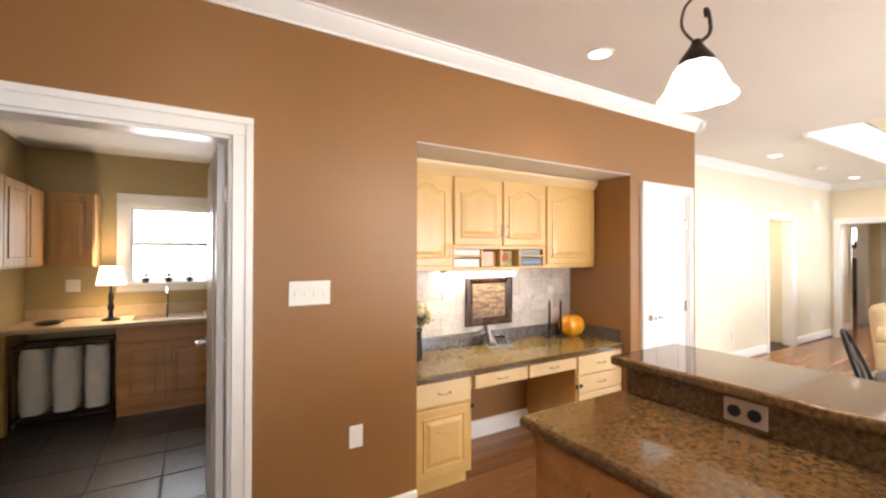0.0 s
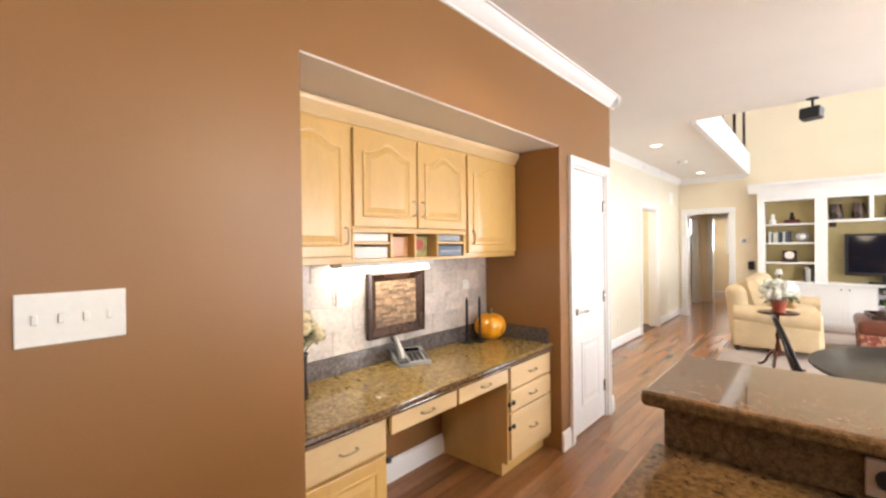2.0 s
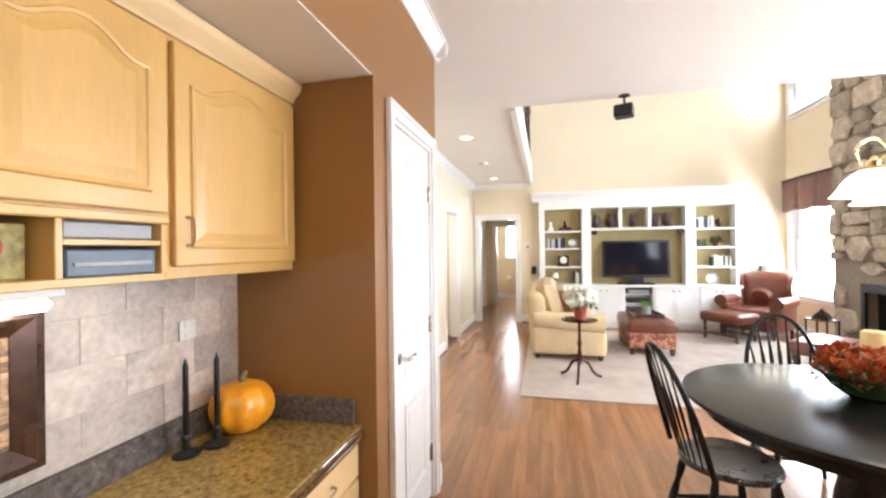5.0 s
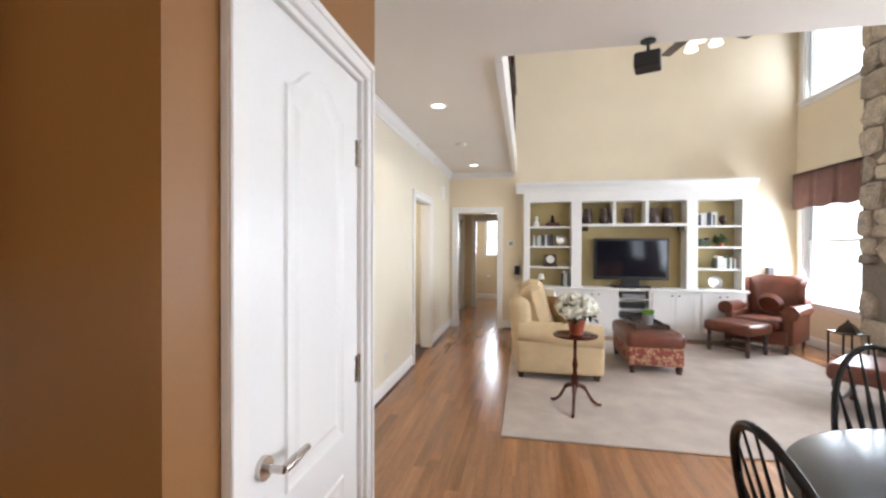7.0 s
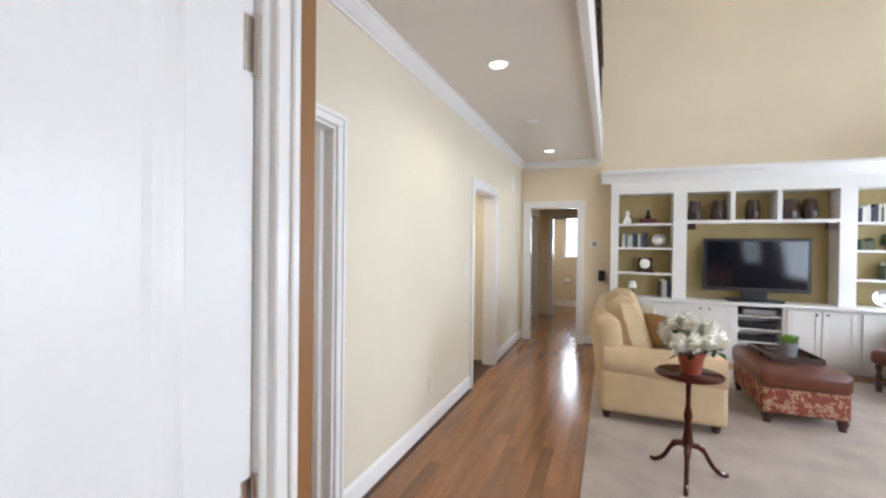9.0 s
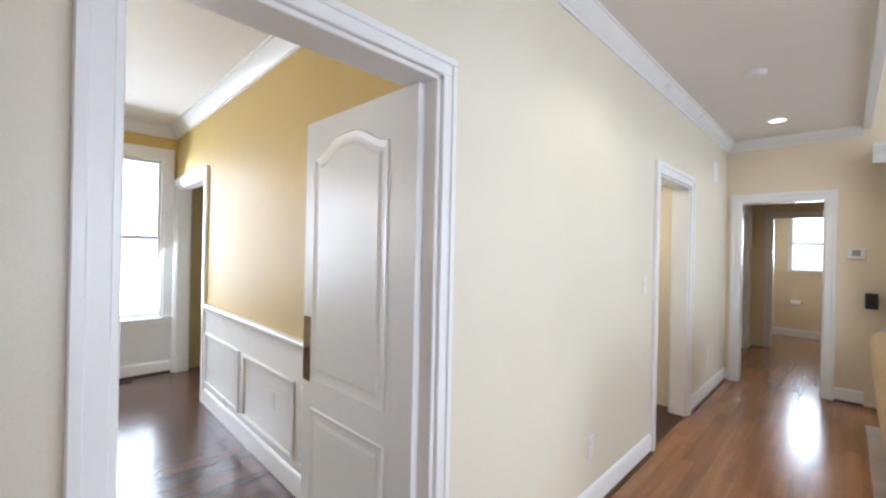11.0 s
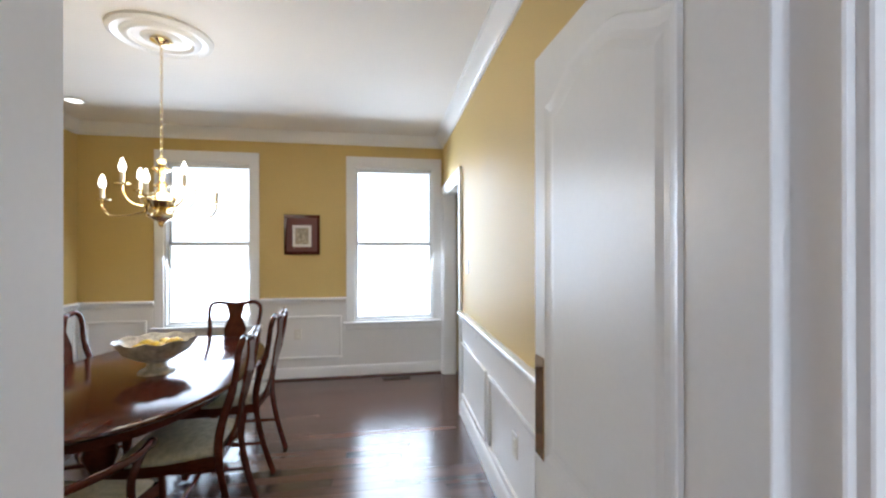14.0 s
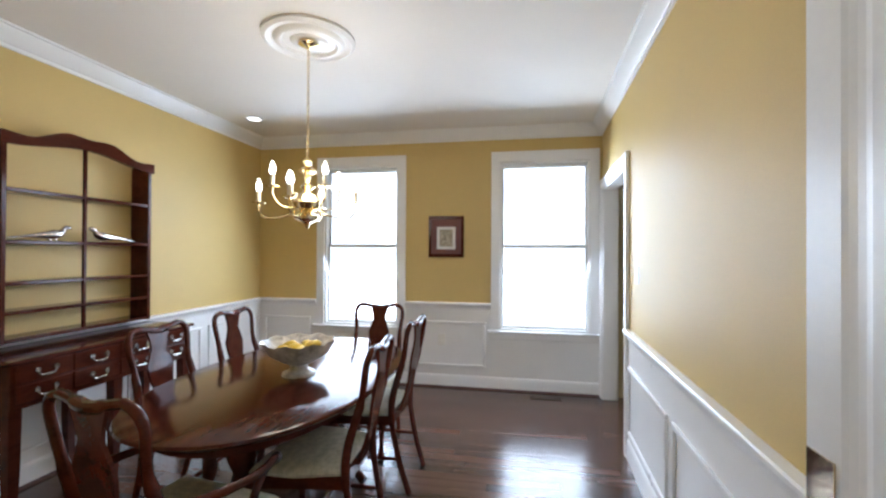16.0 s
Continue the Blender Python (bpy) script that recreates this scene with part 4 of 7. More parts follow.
def sofa():
    s = thing("loveseat", "cream upholstered loveseat with rolled arms and loose cushions", "sofa")
    # local: x along the seat's depth is -y; built facing +y, width along x
    w, d = 1.95, 0.95
    bm = bmesh.new()
    cushion(bm, -w / 2 + 0.12, w / 2 - 0.12, -d / 2 + 0.05, d / 2, 0.1, 0.32, 0.04)
    ob("base", bm, CREAMFAB, s, True)
    for k in (-1, 1):
        bm = bmesh.new()
        pillow(bm, 0.76, 0.72, 0.095, pose(k * 0.385, 0.08, 0.40, 90, 0, 0), 0.3)
        ob("seat_cushion", bm, CREAMFAB, s, True)
        bm = bmesh.new()
        pillow(bm, 0.8, 0.56, 0.16, pose(k * 0.41, -d / 2 + 0.25, 0.69, 16, 0, 0))
        ob("back_cushion", bm, CREAMFAB, s, True)
        bm = bmesh.new()
        x0, x1 = sorted((k * (w / 2 - 0.24), k * (w / 2 - 0.02)))
        cushion(bm, x0, x1, -d / 2 + 0.03, d / 2 - 0.02, 0.07, 0.42, 0.04)
        tube(bm, spline([(k * (w / 2 - 0.12), -d / 2 + 0.05, 0.5), (k * (w / 2 - 0.12), -0.1, 0.475), (k * (w / 2 - 0.12), d / 2 - 0.03, 0.455)], 5), [0.125] * 6 + [0.135] * 5, 20)
        ob("arm", bm, CREAMFAB, s, True)
    bm = bmesh.new()
    cushion(bm, -w / 2 + 0.05, w / 2 - 0.05, -d / 2, -d / 2 + 0.24, 0.1, 0.86, 0.11)
    for v in bm.verts:
        v.co.y -= 0.12 * max(0.0, v.co.z - 0.3)
    ob("back", bm, CREAMFAB, s, True)
    for x in (-w / 2 + 0.12, w / 2 - 0.12):
        for y in (-d / 2 + 0.08, d / 2 - 0.08):
            bm = bmesh.new()
            lathe(bm, [(0.035, 0.11), (0.042, 0.06), (0.03, 0.02), (0.028, 0.0)], x, y, 14)
            ob("foot", bm, WALNUT, s, True)
    return s


so = sofa()
so.matrix_basis = pose(8.70, 1.89, 0.014, 0, 0, 180)

ott = thing("storage_ottoman", "red leather ottoman with patterned fabric sides", "ottoman")
OTX0, OTX1, OTY0, OTY1 = 8.2, 9.15, 0.5, 1.11
PATTERN = mat("red_paisley_fabric", (0.3, 0.1, 0.06), 0.85, vary=0.3, scale=14, grain=40, bump=0.2, stops=[(0.4, (0.2, 0.045, 0.03)), (0.5, (0.24, 0.06, 0.04)), (0.54, (0.5, 0.33, 0.2)), (0.62, (0.26, 0.08, 0.05))])
bm = bmesh.new(); cushion(bm, OTX0 + 0.02, OTX1 - 0.02, OTY0 + 0.02, OTY1 - 0.02, 0.1, 0.32, 0.02); ob("side", bm, PATTERN, ott, True)
bm = bmesh.new(); cushion(bm, OTX0, OTX1, OTY0, OTY1, 0.29, 0.47, 0.06); ob("cushion_top", bm, LEATHER, ott, True)
for x in (OTX0 + 0.06, OTX1 - 0.06):
    for y in (OTY0 + 0.06, OTY1 - 0.06):
        bm = bmesh.new(); lathe(bm, [(0.03, 0.11), (0.04, 0.07), (0.025, 0.03), (0.03, 0.014)], x, y, 14); ob("foot", bm, WALNUT, ott, True)

# ================================================================ desk things
def blob(bm, cx, cy, cz, r, n=8, squash=1.0, jitter=0.0, rnd=random):
    geo = bmesh.ops.create_icosphere(bm, subdivisions=1 if n < 9 else 2, radius=r)
    for v in geo["verts"]:
        k = 1 + rnd.uniform(-jitter, jitter)
        v.co = Vector((cx + v.co.x * k, cy + v.co.y * k, cz + v.co.z * squash * k))


def petal(bm, c, d, length, width, curl, rnd):
    """A small cupped leaf or petal from c in direction d."""
    d = Vector(d).normalized()
    s = d.cross(Vector((0.2, 0.1, 1))).normalized()
    u = s.cross(d).normalized()
    c = Vector(c)
    vs = [bm.verts.new(c), bm.verts.new(c + d * length * 0.5 + s * width + u * curl), bm.verts.new(c + d * length + u * curl * 0.3), bm.verts.new(c + d * length * 0.5 - s * width + u * curl)]
    m = bm.verts.new(c + d * length * 0.55)
    for a, b in ((0, 1), (1, 2), (2, 3), (3, 0)):
        bm.faces.new((vs[a], vs[b], m))


def bouquet(parent, name, cx, cy, cz, rx, rz, heads, head_r, material, seed, green=None, petals=16, leaves=2, core=False):
    rnd = random.Random(seed)
    bm, gm = bmesh.new(), bmesh.new()
    for k in range(heads):
        a, e = rnd.uniform(0, 2 * math.pi), math.asin(rnd.uniform(-0.25, 1))
        rr = rnd.uniform(0.7, 1)
        c = Vector((cx + rx * rr * math.cos(a) * math.cos(e), cy + rx * rr * math.sin(a) * math.cos(e), cz + rz * rr * math.sin(e)))
        for _ in range(petals):
            d = Vector((rnd.gauss(0, 1), rnd.gauss(0, 1), rnd.gauss(0, 1))).normalized()
            petal(bm, c + d * head_r * 0.3, d + Vector((0, 0, 0.3)), head_r * 0.8, head_r * 0.38, head_r * 0.2, rnd)
        tube(gm, [(cx, cy, cz - rz), c], 0.003, 5)
        if core:
            blob(bm, c.x, c.y, c.z, head_r * 0.78, 9, 1.0, 0.12, rnd)
        for _ in range(leaves if k % 3 else 2):
            d = Vector((rnd.gauss(0, 1), rnd.gauss(0, 1), rnd.gauss(0, 0.6)))
            petal(gm, c - Vector((0, 0, head_r)), d, head_r * 1.3, head_r * 0.4, 0.01, rnd)
    tagged(ob(name, bm, material, parent), kind="stuff")
    tagged(ob("stems_and_leaves", gm, green, parent), kind="stuff")


LEAF = mat("dark_green_leaf", (0.05, 0.09, 0.025), 0.5, vary=0.3, scale=20)
IVORY = mat("ivory_petal", (0.75, 0.66, 0.42), 0.6, vary=0.14, scale=30)
WPETAL = mat("white_petal", (0.87, 0.85, 0.76), 0.6, vary=0.08, scale=30)
AUTUMN = mat("autumn_leaf", (0.4, 0.09, 0.02), 0.6, vary=0.3, scale=22, stops=[(0.35, (0.2, 0.02, 0.01)), (0.5, (0.45, 0.08, 0.015)), (0.65, (0.6, 0.22, 0.06))])
ORANGE = mat("orange_pumpkin_skin", (0.86, 0.35, 0.012), 0.3, vary=0.1, scale=14, coat=0.2)
TERRA = mat("terracotta_glaze", (0.28, 0.06, 0.03), 0.35, vary=0.2, scale=16)
PAPER = mat("white_paper", (0.78, 0.76, 0.72), 0.7, vary=0.02)

# tiles
bs = thing("backsplash", "grey-beige tumbled stone tile backsplash", "", kind="structure")
part("grout", GROUT, bs, (NX0 + 0.002, NX1 - 0.002, NYB - 0.006, NYB, CT + 0.102, UC_B - 0.002), bev=0)
rnd = random.Random(4)
TW, TH = 0.265, 0.135
for r in range(4):
    z0 = CT + 0.104 + r * TH
    z1 = min(z0 + TH, UC_B - 0.003)
    x = NX0 + 0.004 - (0.13 if r % 2 else 0)
    while x < NX1 - 0.01:
        a, b = max(x, NX0 + 0.004), min(x + TW, NX1 - 0.004)
        x += TW
        if b - a > 0.02 and z1 - z0 > 0.02:
            part("tile", TRAV, bs, (a + 0.0008, b - 0.0008, NYB - 0.0085 - rnd.uniform(0, 0.001), NYB - 0.004, z0 + 0.0008, z1 - 0.0008), bev=0.0014)

pf = thing("framed_mosaic", "dark framed panel of tumbled beige stone strips on the backsplash", "framed panel")
fx0, fx1, fz0, fz1, fy = 2.54, 3.0, 0.905, 1.305, NYB - 0.016
bm = bmesh.new()
prof = [(0, 0), (0.0, 0.03), (0.02, 0.034), (0.05, 0.018), (0.062, 0.012), (0.062, 0)]
corners = [(fx0, fz0), (fx1, fz0), (fx1, fz1), (fx0, fz1)]
rings = []
for k, (x, z) in enumerate(corners):
    sx, sz = (1 if x == fx0 else -1), (1 if z == fz0 else -1)
    rings.append([(x + sx * w, fy - h, z + sz * w) for w, h in prof])
loft(bm, rings + [rings[0]], cap=False)
ob("frame", bm, WALNUT, pf)
part("backing", mat("stone_strip_bed", (0.3, 0.19, 0.11), 0.8, vary=0.1), pf, (fx0 + 0.06, fx1 - 0.06, fy - 0.006, fy, fz0 + 0.06, fz1 - 0.06), bev=0)
# Brown stone, taken darker: the shade of the recess is in the base colour.
STRIP = mat("recess_shaded_stone_strip", (0.27, 0.17, 0.095), 0.65, vary=0.25, scale=30, per_object=0.6, bump=0.3)
zz = fz0 + 0.063
while zz < fz1 - 0.07:
    hh = 0.0135
    xx = fx0 + 0.063
    while xx < fx1 - 0.075:
        ww = min(rnd.uniform(0.035, 0.07), fx1 - 0.063 - xx)
        part("stone_strip", STRIP, pf, (xx + 0.001, xx + ww - 0.001, fy - 0.011 - rnd.uniform(0, 0.0015), fy - 0.005, zz + 0.0006, zz + hh - 0.0006), bev=0.0008)
        xx += ww
    zz += hh

ph = thing("desk_telephone", "silver-grey desk telephone with black keys and upright handset", "telephone", pose(2.775, 3.315, CT, 0, 0, -24))
SILVERPL = mat("silver_plastic", (0.34, 0.335, 0.32), 0.3, 0.4, vary=0.03, bump=0.0)
DARKPL = mat("dark_grey_plastic", (0.07, 0.07, 0.072), 0.35, vary=0.05, bump=0.0)
bm = bmesh.new()
loft(bm, [[(-0.105, -0.1, 0), (0.105, -0.1, 0), (0.105, 0.085, 0), (-0.105, 0.085, 0)], [(-0.105, -0.1, 0.014), (0.105, -0.1, 0.014), (0.105, 0.085, 0.07), (-0.105, 0.085, 0.07)]])
bmesh.ops.bevel(bm, geom=bm.edges[:], offset=0.006, segments=2, affect="EDGES")
ob("base", bm, SILVERPL, ph, True)
tilt = pose(0, -0.008, 0.043, 16.8)
bm = bmesh.new()
for i in range(3):
    for j in range(4):
        box(bm, -0.02 + i * 0.03, 0.003 + i * 0.03, -0.066 + j * 0.024, -0.05 + j * 0.024, 0, 0.005, 0.002, 1, tilt)
for j in range(5):
    box(bm, 0.076, 0.094, -0.066 + j * 0.022, -0.054 + j * 0.022, 0, 0.005, 0.002, 1, tilt)
tagged(ob("keypad", bm, BLACK, ph), kind="stuff")
bm = bmesh.new()
box(bm, -0.022, 0.07, 0.038, 0.074, 0, 0.005, 0.002, 1, tilt)
ob("display", bm, SCREEN, ph)
bm = bmesh.new()
box(bm, -0.098, -0.038, -0.085, 0.085, 0, 0.008, 0.004, 2, tilt)
ob("cradle", bm, DARKPL, ph, True)
bm = bmesh.new()
tube(bm, spline([tilt @ Vector(p) for p in ((-0.068, -0.07, 0.012), (-0.068, -0.03, 0.03), (-0.068, 0.05, 0.05), (-0.068, 0.11, 0.062), (-0.068, 0.14, 0.05))], 4), [0.02] * 4 + [0.017] * 9 + [0.022] * 4, 12, flat=1.25, side=(1, 0, 0))
ob("handset", bm, SILVERPL, ph, True)

pk = thing("pumpkin", "glossy orange ribbed pumpkin on the desk", "pumpkin")
bm = bmesh.new()
n = 48
rings = []
for i in range(1, 12):
    a = math.pi * i / 12
    rings.append([(3.60 + 0.118 * math.sin(a) ** 0.8 * (1 - 0.09 * abs(math.cos(4.5 * 2 * math.pi * k / n)) ** 3) * math.cos(2 * math.pi * k / n), 3.31 + 0.118 * math.sin(a) ** 0.8 * (1 - 0.09 * abs(math.cos(4.5 * 2 * math.pi * k / n)) ** 3) * math.sin(2 * math.pi * k / n), CT + 0.098 - 0.1 * math.cos(a) * (1 if i < 10 else 0.93)) for k in range(n)])
loft(bm, rings)
ob("body", bm, ORANGE, pk, True)
bm = bmesh.new()
tube(bm, spline([(3.60, 3.31, CT + 0.185), (3.602, 3.31, CT + 0.205), (3.615, 3.305, CT + 0.225)], 4), [0.014] * 5 + [0.01] * 4, 8)
ob("stem", bm, mat("dry_stem", (0.25, 0.2, 0.08), 0.8, vary=0.2), pk, True)

cs = thing("candlestick", "slim black taper candle in a low black holder", "candlestick", pose(3.385, 3.36, CT), group="black candlesticks")
bm = bmesh.new()
lathe(bm, [(0.045, 0), (0.046, 0.008), (0.03, 0.014), (0.012, 0.022), (0.012, 0.05), (0.016, 0.06), (0.012, 0.07)], n=20)
ob("holder", bm, BLACK, cs, True)
bm = bmesh.new()
lathe(bm, [(0.0105, 0.065), (0.0095, 0.3), (0.004, 0.322), (0.001, 0.33)], n=14)
ob("candle", bm, BLACKWOOD, cs, True)
copy_thing(cs, pose(3.475, 3.315, CT))

va = thing("flower_vase", "dark vase of cream and lilac silk flowers", "vase")
bm = bmesh.new()
lathe(bm, [(0.055, CT), (0.06, CT + 0.02), (0.05, CT + 0.12), (0.055, CT + 0.2), (0.062, CT + 0.205), (0.052, CT + 0.2)], 2.0, 3.27, 24)
ob("vase", bm, BLACK, va, True)
bouquet(va, "blossoms", 2.0, 3.27, CT + 0.27, 0.115, 0.11, 30, 0.042, IVORY, 11, LEAF, petals=40, leaves=0, core=True)
bouquet(va, "lilac_blossoms", 2.0, 3.27, CT + 0.33, 0.11, 0.13, 4, 0.03, mat("lilac_petal", (0.36, 0.27, 0.5), 0.6, vary=0.1), 12, LEAF)


def wall_plate(name, label, cat, m, w=0.075, h=0.118, slots="outlet", gangs=1):
    """A wall plate facing -y at the pose's origin."""
    p = thing(name, label, cat, m)
    part("plate", WHITEPL, p, (-w / 2, w / 2, -0.006, 0, -h / 2, h / 2), bev=0.003, seg=2)
    for g in range(gangs):
        cx = (g - (gangs - 1) / 2) * 0.046
        if slots == "outlet":
            for s in (-1, 1):
                part("socket", WHITEPL, p, (cx - 0.016, cx + 0.016, -0.009, -0.005, s * 0.02 - 0.013, s * 0.02 + 0.013), bev=0.003)
        else:
            part("toggle", WHITEPL, p, (cx - 0.006, cx + 0.006, -0.011, -0.005, -0.012, 0.012), bev=0.002)
    return p


wall_plate("light_switch", "white four-gang switch plate on the brown wall", "light switch", pose(1.176, YB, 1.29), 0.205, 0.122, "switch", 4)
wall_plate("wall_outlet", "white double outlet on the brown wall", "outlet", pose(1.42, YB, 0.52))
wall_plate("wall_outlet", "white outlet on the stone backsplash", "outlet", pose(2.385, NYB - 0.014, 1.18), 0.09)
wall_plate("wall_outlet", "round clock-style outlet cover on the backsplash", "outlet", pose(3.47, NYB - 0.014, 1.16), 0.07, 0.07)
wall_plate("wall_outlet", "white outlet low on the hall wall", "outlet", pose(7.06, YH, 0.36))
wall_plate("light_switch", "white switch plate beside the hall opening", "light switch", pose(7.87, YH, 1.22), 0.075, 0.118, "switch")
wall_plate("wall_outlet", "white outlet low on the hall wall", "outlet", pose(9.75, YH, 0.4), 0.11, 0.2)
wall_plate("light_switch", "white switch plate on the dining room wall", "light switch", pose(6.055, 6.49, 1.29, 0, 0, -90), 0.06, 0.11, "switch")
wall_plate("wall_outlet", "white outlet in the dining wainscot", "outlet", pose(5.992, 5.20, 0.45, 0, 0, -90))
wall_plate("wall_outlet", "white outlet in the dining wainscot", "outlet", pose(4.5, DN - 0.005, 0.5))

# cubby contents
tray = thing("paper_tray", "white paper trays stacked in a cabinet cubby", "paper tray")
part("paper_stack", PAPER, tray, (2.275, 2.5, 3.19, 3.42, UC_B + 0.022, UC_B + 0.082), bev=0.003)
tray2 = thing("paper_tray", "white papers in the upper cubby slot", "paper tray")
part("paper_stack", PAPER, tray2, (2.275, 2.5, 3.185, 3.42, UC_B + 0.11, UC_B + 0.15), bev=0.003)
bx = thing("storage_box", "small tan wooden box in a cabinet cubby", "box")
part("body", OAKCAB, bx, (2.53, 2.68, 3.22, 3.42, UC_B + 0.021, UC_B + 0.135), bev=0.003)
bx2 = thing("picture_box", "small box with a red painted flower in a cubby", "box")
part("body", mat("painted_green_card", (0.42, 0.38, 0.16), 0.7, vary=0.2, scale=30), bx2, (2.71, 2.86, 3.24, 3.42, UC_B + 0.021, UC_B + 0.14), bev=0.003)
bm = bmesh.new()
tube(bm, [(2.785, 3.2395, UC_B + 0.09), (2.785, 3.237, UC_B + 0.09)], 0.034, 18)
ob("flower_disc", bm, mat("red_paint", (0.5, 0.09, 0.06), 0.6, vary=0.2, scale=40), bx2)
gb = thing("file_box", "grey file box in a cabinet cubby", "box")
part("body", GREYPL, gb, (2.895, 3.115, 3.19, 3.42, UC_B + 0.11, UC_B + 0.15), bev=0.004)
gb2 = thing("blue_device", "blue-grey flat device in a cabinet cubby", "device")
part("body", mat("blue_grey_plastic", (0.07, 0.10, 0.15), 0.35, vary=0.1), gb2, (2.895, 3.115, 3.18, 3.42, UC_B + 0.021, UC_B + 0.085), bev=0.004)
part("stripe", GREYPL, gb2, (2.91, 3.1, 3.176, 3.181, UC_B + 0.045, UC_B + 0.055), bev=0.001)
ul = thing("under_cabinet_light", "lit white fluorescent light under the cabinets", "light fixture")
part("housing", WHITEPL, ul, (2.28, 2.98, 3.30, 3.40, UC_B - 0.03, UC_B - 0.002), bev=0.004)
part("tube", glow("lit_fluorescent_tube", (1.0, 0.93, 0.78), 20.0), ul, (2.3, 2.97, 3.325, 3.375, UC_B - 0.062, UC_B - 0.031), bev=0.012)

# ================================================================ lamps
def can_trim(x, y, z=CEIL):
    c = thing("recessed_light", "round recessed ceiling light, switched on", "ceiling light", pose(x, y, z), group="recessed ceiling lights")
    bm = bmesh.new()
    lathe(bm, [(0.085, -0.001), (0.085, -0.006), (0.065, -0.008), (0.06, -0.002)], n=28)
    ob("trim", bm, WHITE, c, True)
    bm = bmesh.new()
    lathe(bm, [(0.06, -0.0035), (0.001, -0.003)], n=28)
    ob("lens", bm, CANGLOW, c)
    return c


# Trims for seen cans and for the five added out of view.
for cx, cy in CANS:
    can_trim(cx, cy)
can_trim(2.77, 7.3)
sd = thing("smoke_detector", "round white smoke detector on the hall ceiling", "smoke detector", pose(8.4, 3.04, CEIL))
bm = bmesh.new()
lathe(bm, [(0.07, 0), (0.07, -0.02), (0.055, -0.035), (0.02, -0.038)], n=24)
ob("body", bm, WHITEPL, sd, True)


def bell_shade(parent, x, y, z, r=0.138, h=0.19):
    """A fluted glass bell, mouth down at z."""
    bm = bmesh.new()
    n = 40
    rings = []
    for f, k in ((1.0, 0), (0.93, 0.06), (0.82, 0.2), (0.72, 0.4), (0.6, 0.62), (0.42, 0.82), (0.24, 0.95), (0.16, 1.0)):
        rings.append([(x + r * f * (1 + 0.014 * math.cos(8 * 2 * math.pi * j / n) * (1 - k)) * math.cos(2 * math.pi * j / n), y + r * f * (1 + 0.014 * math.cos(8 * 2 * math.pi * j / n) * (1 - k)) * math.sin(2 * math.pi * j / n), z + h * k + 0.003 * (1 - k) * math.cos(8 * 2 * math.pi * j / n)) for j in range(n)])
    loft(bm, rings, cap=False)
    return ob("shade", bm, SHADE, parent, True)


def pendant(label, PXX, PYY, PZ, r=0.138):
    H = r * 1.3
    pn = thing("pendant_lamp", label, "pendant lamp", group="glass bell pendants")
    bell_shade(pn, PXX, PYY, PZ, r, H)
    PZ += H - 0.19
    bm = bmesh.new()
    lathe(bm, [(0.055, PZ + 0.15), (0.05, PZ + 0.172), (0.034, PZ + 0.195), (0.02, PZ + 0.215), (0.012, PZ + 0.235)], PXX, PYY, 20)
    ob("cap", bm, BRONZE, pn, True)
    bm = bmesh.new()
    tube(bm, spline([(PXX, PYY, PZ + 0.22), (PXX - 0.045, PYY + 0.02, PZ + 0.27), (PXX - 0.03, PYY + 0.02, PZ + 0.34), (PXX + 0.01, PYY, PZ + 0.40), (PXX - 0.005, PYY, PZ + 0.5), (PXX, PYY, CEIL)], 6), 0.0045, 8)
    tube(bm, spline([(PXX, PYY, PZ + 0.22), (PXX + 0.04, PYY - 0.02, PZ + 0.26), (PXX + 0.035, PYY - 0.02, PZ + 0.32), (PXX + 0.025, PYY - 0.015, PZ + 0.335), (PXX + 0.03, PYY - 0.015, PZ + 0.31)], 5), 0.006, 8)
    tube(bm, spline([(PXX + 0.012, PYY, PZ + 0.41), (PXX - 0.03, PYY + 0.01, PZ + 0.45), (PXX - 0.012, PYY, PZ + 0.52), (PXX + 0.02, PYY, PZ + 0.56)], 5), 0.005, 8)
    lathe(bm, [(0.06, CEIL), (0.06, CEIL - 0.02), (0.02, CEIL - 0.03)], PXX, PYY, 20)
    ob("stem", bm, BRONZE, pn, True)


pendant("white glass bell pendant with twisted bronze stem over the island", 2.045, 1.385, 1.985, 0.112)


